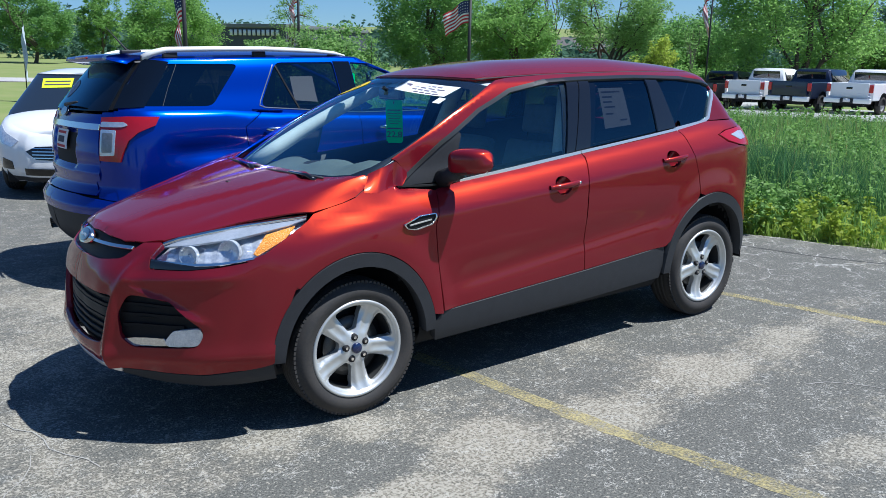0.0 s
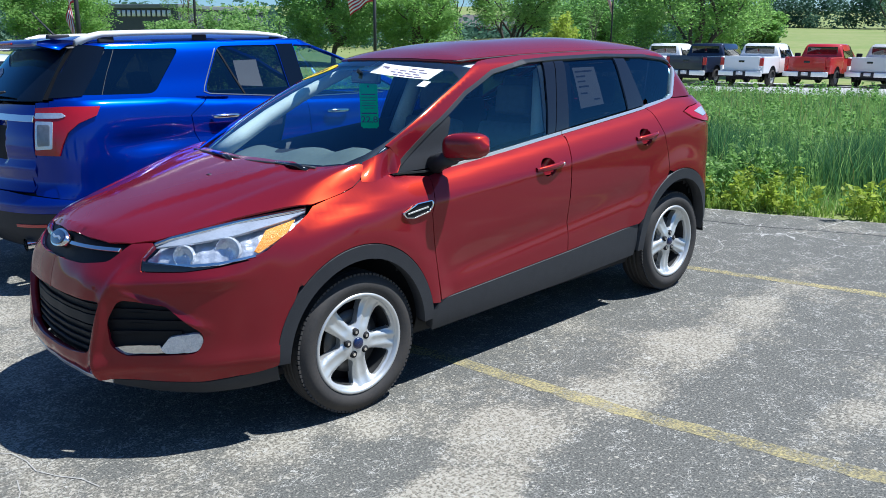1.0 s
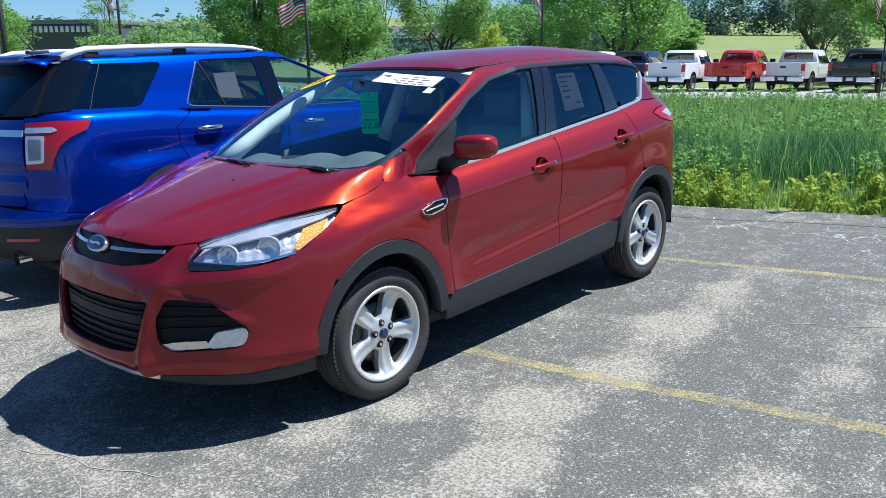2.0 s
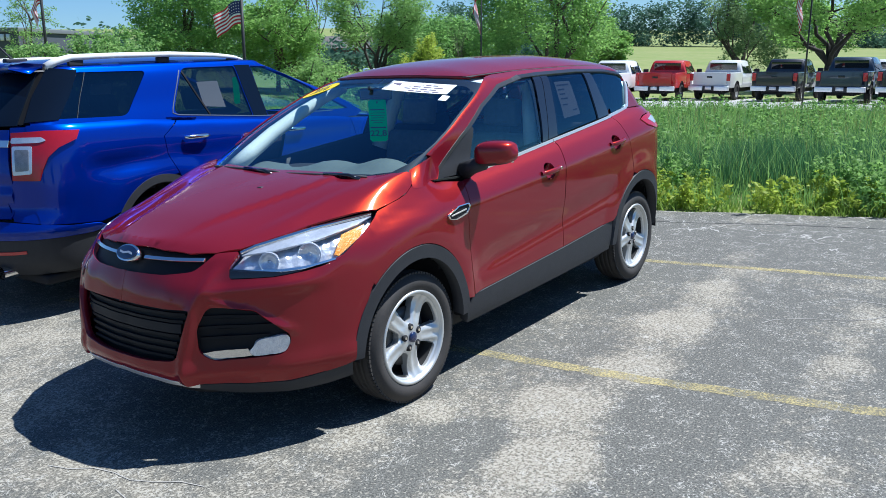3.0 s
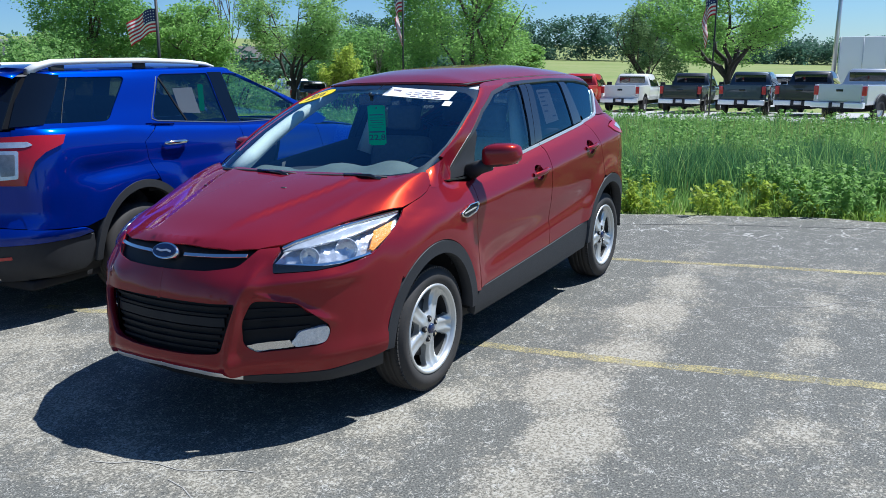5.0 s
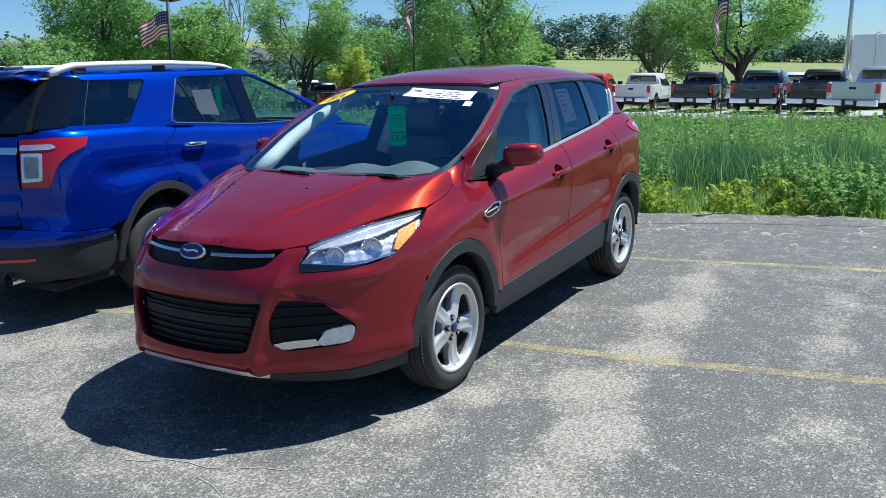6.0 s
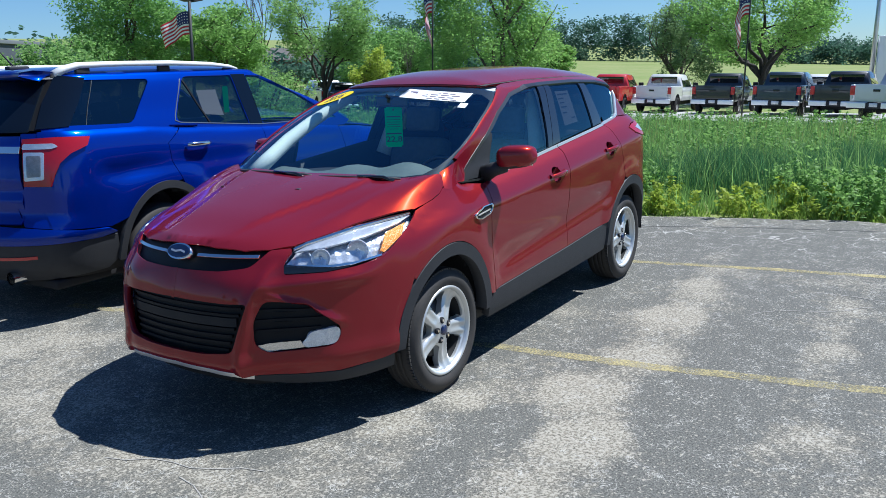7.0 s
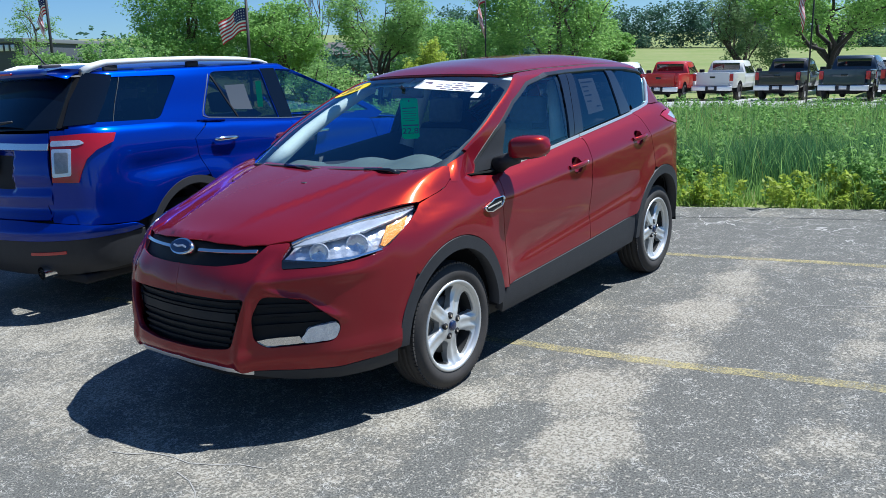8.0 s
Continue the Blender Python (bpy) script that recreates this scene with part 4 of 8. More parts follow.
TRIM = material("satin_black_trim", (0.03, 0.03, 0.032), 0.3, 0.4)
panel("window_trim", red_house, strip([(-0.30, 1.116), (-0.58, 1.310), (-0.86, 1.461), (-1.13, 1.555), (-1.45, 1.599)], 0.022), SIDE, material("grey_trim", (0.06, 0.058, 0.056), 0.35, 0.4), red_car, off=0.004, thick=0.02, res=0.03, mirror=True)
panel("window_trim", red_house, strip([(-1.45, 1.599), (-1.7, 1.607), (-2.2, 1.609), (-2.64, 1.592), (-2.88, 1.562), (-2.955, 1.538)], 0.018), SIDE, TRIM, red_car, off=0.004, thick=0.02, res=0.03, mirror=True)
panel("belt_moulding", red_house, strip([(-0.68, 1.105), (-0.75, 1.110), (-1.0, 1.133), (-1.5, 1.180), (-1.572, 1.187)], 0.016), SIDE, M["satin"], red_car, off=0.018, thick=0.02, res=0.03, mirror=True, label="chrome belt moulding")
panel("window_trim", red_house, strip([(-0.30, 1.113), (-0.5, 1.100), (-0.68, 1.107)], 0.009), SIDE, TRIM, red_car, off=0.012, thick=0.02, res=0.03, mirror=True)
panel("belt_moulding", red_house, strip([(-1.582, 1.188), (-2.0, 1.226), (-2.4, 1.262), (-2.455, 1.267)], 0.016), SIDE, M["satin"], red_car, off=0.018, thick=0.02, res=0.03, mirror=True, label="chrome belt moulding")
panel("belt_moulding", red_house, strip([(-2.468, 1.272), (-2.78, 1.302), (-2.84, 1.325), (-2.905, 1.415), (-2.968, 1.50)], 0.020), SIDE, M["satin"], red_car, off=0.008, thick=0.02, res=0.02, mirror=True, label="chrome moulding curving up behind the quarter window")
panel("tailgate", red_house, [(0.62, 1.07), (0.6, 1.3), (0.52, 1.56), (-0.52, 1.56), (-0.6, 1.3), (-0.62, 1.07)], (1, 0, 0), RP, red_car, [[(0.5, 1.18), (0.45, 1.48), (-0.45, 1.48), (-0.5, 1.18)]], res=0.06)
panel("rear_screen", red_house, [(0.5, 1.18), (0.45, 1.48), (-0.45, 1.48), (-0.5, 1.18)], (1, 0, 0), M["privacy"], red_car, off=-0.004, res=0.08).visible_shadow = False
panel("tailgate_lower", red_low, [(0.72, 0.5), (0.68, 1.08), (-0.68, 1.08), (-0.72, 0.5)], (1, 0, 0), RP, red_car, res=0.07)

# handles, vents, mirrors
for hx, hz in ((-1.335, 1.030), (-2.285, 1.105)):
    for sd in (1, -1):
        p, nn = red_low.cast(Vector((hx, 3, hz)), Vector((0, -1, 0)))
        yy = p.y
        bm = bmesh.new()
        bmesh.ops.create_uvsphere(bm, u_segments=20, v_segments=10, radius=1.0, matrix=Matrix.LocRotScale((hx, sd * (yy + 0.008), hz), None, (0.066, 0.034, 0.056)))
        bmesh.ops.delete(bm, geom=[v for v in bm.verts if (v.co.y - sd * (yy - 0.004)) * sd > 0], context="VERTS")
        part("handle_cup", bm, RP, red_car)
        bm = bmesh.new()
        rows = []
        for k in range(13):
            a = k / 12
            xx = hx + 0.108 - 0.225 * a
            zz = hz - 0.004 + 0.014 * a
            out = 0.012 + 0.026 * math.sin(math.pi * min(1, max(0, a))) ** 0.6
            hh = 0.013 + 0.004 * math.sin(math.pi * a)
            yk = red_low.cast(Vector((xx, 3, zz)), Vector((0, -1, 0)))[0].y
            rows.append([bm.verts.new((xx, sd * (yk - 0.012 + out + 0.014 * math.cos(b)), zz + hh * math.sin(b))) for b in [2 * math.pi * j / 10 for j in range(10)]])
        for r1, r2 in zip(rows, rows[1:]):
            for j in range(10):
                bm.faces.new((r1[j], r1[(j + 1) % 10], r2[(j + 1) % 10], r2[j]))
        bm.faces.new(rows[0])
        bm.faces.new(rows[-1][::-1])
        hd = part("door_handle", bm, RP, red_car)
        if hx > -1.5 and sd == 1:
            bm = bmesh.new()
            bmesh.ops.create_cone(bm, segments=16, radius1=0.009, radius2=0.008, depth=0.006, cap_ends=True, matrix=Matrix.Translation((hx - 0.108, yk + 0.018, hz + 0.008)) @ pose(0, 0, 0, 90))
            part("key_lock", bm, M["chrome"], hd)
vent = [(-0.250, 0.943), (-0.345, 0.974), (-0.445, 0.976), (-0.448, 0.955), (-0.42, 0.925), (-0.325, 0.908), (-0.27, 0.918)]
vent_in = [(-0.260, 0.942), (-0.347, 0.970), (-0.440, 0.972), (-0.442, 0.957), (-0.416, 0.929), (-0.326, 0.912), (-0.274, 0.921)]
vt = panel("fender_vent", red_low, rounded(vent, 0.01, 3), SIDE, M["chrome"], red_car, [vent_in], off=0.014, thick=0.012, res=0.015, mirror=True, label="chrome-framed wing vent")
panel("vent_mesh", red_low, vent_in, SIDE, GRB, vt[0], off=0.006, thick=0.004, res=0.02)
panel("vent_bar", red_low, strip([(-0.285, 0.935), (-0.35, 0.943), (-0.415, 0.950)], 0.006), SIDE, M["satin"], vt[0], off=0.012, thick=0.006, res=0.02)
for sd in (1, -1):
    def mirror_shape(cut):
        bm = bmesh.new()
        n, m_ = 28, 16
        rings = []
        for i in range(m_ + 1):
            v = i / m_
            yy = 0.885 + 0.215 * v
            prof = max(0.0, 1 - abs(2 * v - 1) ** 3.2) ** 0.42
            ring = []
            for j in range(n):
                a = 2 * math.pi * j / n
                cx, cz = math.cos(a), math.sin(a)
                ex, ez = abs(cx) ** 0.62 * (1 if cx > 0 else -1), abs(cz) ** 0.62 * (1 if cz > 0 else -1)
                zz = 1.222 + 0.072 * ez * prof * (1.0 - 0.16 * v) + 0.012 * v
                xx = -0.585 - 0.075 * v + (0.085 if ex > 0 else 0.035) * ex * prof
                ring.append(bm.verts.new((xx, sd * yy, zz)))
            rings.append(ring)
        for r1, r2 in zip(rings, rings[1:]):
            for j in range(n):
                f = bm.faces.new((r1[j], r1[(j + 1) % n], r2[(j + 1) % n], r2[j]))
        bm.faces.new(rings[0])
        bm.faces.new(rings[-1])
        keep = [f for f in bm.faces if (f.calc_center_median().z < 1.178) != (cut == "low")]
        bmesh.ops.delete(bm, geom=keep if cut == "low" else [f for f in bm.faces if f.calc_center_median().z < 1.178], context="FACES") if cut == "top" else bmesh.ops.delete(bm, geom=[f for f in bm.faces if f.calc_center_median().z >= 1.178], context="FACES")
        bmesh.ops.recalc_face_normals(bm, faces=bm.faces)
        return bm
    wing = part("door_mirror", mirror_shape("top"), RP, red_car, "red door mirror with black base")
    part("mirror_base", mirror_shape("low"), M["clad"], wing)
    bm = bmesh.new()
    bm_tube(bm, [(-0.575, sd * 0.80, 1.125), (-0.575, sd * 0.86, 1.155), (-0.59, sd * 0.93, 1.175)], [0.05, 0.042, 0.038], 12)
    part("mirror_arm", bm, M["clad"], wing)
    bm = bmesh.new()
    bm_box(bm, (-0.652, sd * 0.90 if sd > 0 else -1.075, 1.175), (-0.648, 1.075 if sd > 0 else -0.90, 1.275), 0)
    part("mirror_glass", bm, M["chrome"], wing)
# wipers, nozzles, cowl
panel("cowl", red_house, [(-0.54, 1.105), (-0.58, 1.14), (0, 1.157), (0.58, 1.14), (0.54, 1.105), (0, 1.12)], FRONT, M["frit"], red_car, off=-0.006, thick=0, res=0.05)
for y0, y1, z1 in ((0.10, 0.62, 1.188), (-0.56, 0.06, 1.192)):
    bm = bmesh.new()
    pts = []
    for k in range(12):
        y = y0 + (y1 - y0) * k / 11
        z = 1.160 + (z1 - 1.188) * k / 11
        p, nn = red_house.cast(Vector((3, y, z)), Vector((-1, 0, 0)))
        pts.append(p + nn * (0.006 + 0.006 * math.sin(math.pi * k / 11)))
    bm_tube(bm, pts, [0.007 if k in (0, 11) else 0.010 for k in range(12)], 6)
    wp = part("wiper", bm, M["clad"], red_car)
    bm = bmesh.new()
    p0, nn = red_house.cast(Vector((3, y1 - 0.02, 1.146)), Vector((-1, 0, 0)))
    bm_tube(bm, [p0 + nn * 0.01, (p0 + pts[8]) / 2 + nn * 0.022, pts[6] + nn * 0.012], [0.014, 0.011, 0.007], 8)
    part("wiper_arm", bm, M["gloss_black"], wp)
for y in (0.17, -0.40):
    p, nn = red_low.cast(Vector((0.33, y, 3)), Vector((0, 0, -1)))
    bm = bmesh.new()
    bm_box(bm, (-0.012, -0.016, 0.0), (0.014, 0.016, 0.022), 0.005, 2, Matrix.Translation(p))
    part("washer_nozzle", bm, M["clad"], red_car)


# cabin
SEAT = material("grey_seat_cloth", (0.13, 0.14, 0.145), 0.85, vary=0.5, scale=30, bump=0.2, bump_scale=300)
DASH = material("dash_vinyl", (0.105, 0.125, 0.118), 0.55, vary=0.3, scale=20, bump=0.1, bump_scale=400)
PALE = material("pale_trim", (0.70, 0.71, 0.66), 0.7, vary=0.3, scale=10)


def cushion(bm, lo, hi, lean=0.0, r=0.06):
    c = Vector([(a + b) / 2 for a, b in zip(lo, hi)])
    piv = Vector((c.x, c.y, lo[2]))
    bm_box(bm, lo, hi, r, 3, Matrix.Translation(piv) @ pose(0, 0, 0, 0, lean, 0) @ Matrix.Translation(-piv))


def cabin(parent, xs_front, xs_rear, half, zf, seat_mat):
    """Seats, dash and steering wheel of a car in its own frame."""
    for x in (xs_front, xs_rear):
        for sd in (1, -1):
            bm = bmesh.new()
            cushion(bm, (x - 0.02, sd * half - 0.25, zf), (x + 0.48, sd * half + 0.25, zf + 0.17))
            st = part("seat", bm, seat_mat, parent)
            bm = bmesh.new()
            cushion(bm, (x - 0.13, sd * half - 0.24, zf + 0.08), (x + 0.02, sd * half + 0.24, zf + 0.66), -16)
            part("backrest", bm, seat_mat, st)
            bm = bmesh.new()
            cushion(bm, (x - 0.27, sd * half - 0.13, zf + 0.69), (x - 0.17, sd * half + 0.13, zf + 0.87), -10, 0.04)
            part("headrest", bm, seat_mat, st)
    bm = bmesh.new()
    bm_box(bm, (xs_rear - 0.6, -half - 0.36, zf - 0.2), (xs_front + 0.6, half + 0.36, zf - 0.15), 0.01)
    part("cabin_floor", bm, M["dark"], parent)


cabin(red_car, -1.42, -2.25, 0.36, 0.58, SEAT)
bm = bmesh.new()
n = 30
rows = []
for i in range(13):
    u = i / 12
    row = []
    for j in range(n + 1):
        y = -0.70 + 1.40 * j / n
        x = 0.02 - 0.30 * (y / 0.7) ** 2 * (1 - u) - 0.62 * u
        z = 1.092 + 0.035 * math.sin(math.pi * u) - 0.34 * max(0, (u - 0.72) / 0.28) ** 2
        z += 0.075 * math.exp(-((y - 0.36) / 0.17) ** 2) * smooth_step(0.25, 0.7, u) + 0.05 * math.exp(-(y / 0.15) ** 2) * smooth_step(0.2, 0.6, u)
        row.append(bm.verts.new((x, y, z)))
    rows.append(row)
for r1, r2 in zip(rows, rows[1:]):
    for j in range(n):
        bm.faces.new((r1[j], r2[j], r2[j + 1], r1[j + 1]))
part("dashboard", bm, DASH, red_car)
bm = bmesh.new()
m = Matrix.Translation((-0.70, 0.37, 1.02)) @ pose(0, 0, 0, 0, 65, 0)
pts = [m @ Vector((0.185 * math.cos(2 * math.pi * k / 32), 0.185 * math.sin(2 * math.pi * k / 32), 0)) for k in range(33)]
bm_tube(bm, pts, 0.016, 8)
for a in (0, 120, 240):
    bm_tube(bm, [m @ Vector((0, 0, -0.02)), m @ Vector((0.18 * math.cos(radians(a + 30)), 0.18 * math.sin(radians(a + 30)), 0))], [0.03, 0.016], 8)
bmesh.ops.create_uvsphere(bm, u_segments=16, v_segments=8, radius=1, matrix=m @ Matrix.Diagonal((0.08, 0.08, 0.03, 1)))
part("steering_wheel", bm, M["gloss_black"], red_car)
bm = bmesh.new()
bm_box(bm, (-0.80, -0.12, 1.50), (-0.76, 0.12, 1.57), 0.015, 3)
bm_tube(bm, [(-0.76, 0, 1.55), (-0.72, 0, 1.575)], 0.012, 8)
part("rear_view_mirror", bm, GB, red_car)
for sd in (1, -1):
    bm = bmesh.new()
    rows = []
    for k in range(9):
        x = -0.45 - 0.25 * k
        wl = 0.77 - 0.02 * max(0, k - 6)
        rows.append([bm.verts.new((x, sd * (wl - d), z)) for z, d in ((1.115 + 0.045 * k * 0.5, 0.005), (1.10 + 0.045 * k * 0.5, 0.04), (0.95, 0.055), (0.7, 0.04))])
    for r1, r2 in zip(rows, rows[1:]):
        for j in range(3):
            bm.faces.new((r1[j], r1[j + 1], r2[j + 1], r2[j]))
    part("door_trim", bm, M["clad"], red_car)
    bm = bmesh.new()
    bm_tube(bm, [Vector(screen_pt(z, 0.02)) * Vector((1, sd, 1)) + Vector((-0.085, -0.085 * sd, -0.02)) * (1.0 if sd < 0 else 0.6) for z in (1.12 if sd < 0 else 1.20, 1.22, 1.32, 1.42, 1.52, 1.58)], [r * (1.0 if sd < 0 else 0.4) for r in (0.050, 0.048, 0.046, 0.042, 0.036, 0.034)], 10)
    part("pillar_trim", bm, PALE, red_car)
    bm = bmesh.new()
    bm_tube(bm, [(-1.54, sd * 0.665, 1.10), (-1.68, sd * 0.555, 1.54)], [0.06, 0.05], 8)
    part("pillar_trim", bm, PALE, red_car)

# stickers
def leaf_card():
    """Thin fluorescent card that lets light through."""
    m = material("green_card", (0.02, 0.85, 0.22), 0.6)
    nt = m.node_tree
    tr, mx = nt.nodes.new("ShaderNodeBsdfTranslucent"), nt.nodes.new("ShaderNodeMixShader")
    tr.inputs[0].default_value = (0.02, 0.85, 0.22, 1)
    mx.inputs[0].default_value = 0.4
    nt.links.new(nt.nodes["Principled BSDF"].outputs[0], mx.inputs[1])
    nt.links.new(tr.outputs[0], mx.inputs[2])
    nt.links.new(mx.outputs[0], nt.nodes["Material Output"].inputs[0])
    return m


PAPER = material("white_paper", (0.78, 0.78, 0.76), 0.8)
INK = material("dark_print", (0.05, 0.05, 0.07), 0.7)
REDINK = material("red_print", (0.5, 0.05, 0.05), 0.7)
YEL = material("yellow_vinyl", (0.80, 0.58, 0.015), 0.5)
GREEN = leaf_card()


def text_on(name, shell, text, way, s0, z0, height, mat, parent, off, slope=0.0, shear=0.0, squeeze=1.0, plane=None):
    """Words laid on a shell (or on a plane given by a matrix), centred at s0, z0."""
    cu = bpy.data.curves.new(name, "FONT")
    cu.body, cu.size, cu.align_x, cu.align_y, cu.offset, cu.shear = text, height * 1.4, "CENTER", "CENTER", 0.012 * height, shear
    tmp = new("words", cu)
    bpy.context.view_layer.update()
    me = bpy.data.meshes.new_from_object(tmp.evaluated_get(bpy.context.evaluated_depsgraph_get()))
    bpy.data.objects.remove(tmp)
    if plane is None:
        way = Vector(way).normalized()
        sa = Vector((0, 0, 1)).cross(way).normalized()
    for v in me.vertices:
        x, y = v.co.x * squeeze, v.co.y
        x, y = x * math.cos(slope) - y * math.sin(slope), x * math.sin(slope) + y * math.cos(slope)
        if plane is not None:
            v.co = plane @ Vector((s0 + x, z0 + y, off))
        else:
            p, nn = shell.cast(sa * (s0 - x) + Vector((0, 0, z0 + y)) - way * 6, way)
            v.co = p + nn * off
    me.materials.clear()
    me.materials.append(mat)
    ob = new(name, me)
    ob.parent = parent
    return ob


banner = panel("window_banner", red_house, [(-0.10, 1.620), (-0.55, 1.586), (-0.56, 1.540), (-0.075, 1.573)], FRONT, PAPER, pane, off=-0.009, thick=0.001, res=0.03, label="white banner with print")
GREYINK = material("grey_print", (0.16, 0.13, 0.19), 0.7)
for dz, a, b in ((0.011, 0.27, 0.47), (0.021, 0.22, 0.52), (0.031, 0.24, 0.49), (0.041, 0.29, 0.52)):
    step = (b - a) / 4
    for k in range(4):
        y0, y1 = a + k * step, a + (k + 0.72) * step
        panel("print_line", red_house, strip([(-y0, 1.6276 - 0.0756 * y0 - dz), (-y1, 1.6276 - 0.0756 * y1 - dz)], 0.0036), FRONT, GREYINK, banner, off=-0.0075, thick=0.0005, res=0.03)
panel("print_line", red_house, strip([(-0.13, 1.598), (-0.19, 1.594)], 0.012), FRONT, GREYINK, banner, off=-0.0075, thick=0.0005, res=0.03)
panel("small_sticker", red_house, [(-0.545, 1.536), (-0.592, 1.530), (-0.601, 1.507), (-0.553, 1.512)], FRONT, PAPER, pane, off=-0.009, thick=0.001, res=0.03, label="small white sticker")
oval = panel("year_sticker", red_house, [(0.505 + 0.13 * math.cos(a), 1.566 + 0.026 * math.sin(a) - 0.036 * math.cos(a)) for a in [2 * math.pi * k / 32 for k in range(32)]], FRONT, YEL, pane, off=-0.009, thick=0.001, res=0.03, label="yellow oval sticker with the year")
text_on("year", red_house, "2016", FRONT, 0.505, 1.566, 0.030, INK, oval, -0.0075, 0.27, 0.25, 1.5)
sheet = panel("price_sheet", red_house, [(-1.86, 1.555), (-2.075, 1.553), (-2.075, 1.325), (-1.84, 1.312)], SIDE, material("pale_paper", (0.28, 0.30, 0.32), 0.8, vary=0.3, scale=12), red_car, off=-0.018, thick=0.001, res=0.05, label="printed price sheet inside the rear window")
for z, a, b in ((1.53, -1.875, -2.04), (1.50, -1.875, -1.96), (1.47, -1.875, -1.95), (1.44, -1.875, -1.97), (1.40, -1.875, -1.94), (1.36, -1.99, -2.05)):
    panel("print_line", red_house, strip([(a, z), (b, z)], 0.008), SIDE, INK, sheet, off=-0.0165, thick=0.0005, res=0.06)


def price_tag(at, face, name="price_tag"):
    """A green card hung on a rear-view mirror; at is its top middle."""
    m = Matrix.Translation(at) @ pose(0, 0, 0, 90, 0, face)
    bm = bmesh.new()
    bm_box(bm, (-0.057, -0.262, -0.001), (0.057, 0.0, 0.001), 0)
    bmesh.ops.bevel(bm, geom=[e for e in bm.edges if abs(e.verts[0].co.z - e.verts[1].co.z) > 0.001], offset=0.01, segments=3, affect="EDGES")
    bmesh.ops.transform(bm, matrix=m, verts=bm.verts)
    ob = part(name, bm, GREEN, smooth=False)
    tagged(ob, "green price card hanging from the rear-view mirror", "tag")
    for y, w, h in ((-0.065, 0.045, 0.006), (-0.085, 0.045, 0.003), (-0.10, 0.045, 0.003), (-0.115, 0.04, 0.003), (-0.13, 0.045, 0.003), (-0.145, 0.03, 0.003), (-0.175, 0.05, 0.008), (-0.02, 0.004, 0.012)):
        bm = bmesh.new()
        bm_box(bm, (-w, y - h / 2, 0.0015), (w, y + h / 2, 0.002), 0)
        bmesh.ops.transform(bm, matrix=m, verts=bm.verts)
        part("print_line", bm, INK, ob, smooth=False)
    text_on("price", None, "22,8", None, 0.0, -0.212, 0.036, INK, ob, 0.0025, plane=m, squeeze=1.25)
    return ob


price_tag((-0.80, -0.01, 1.502), 118)

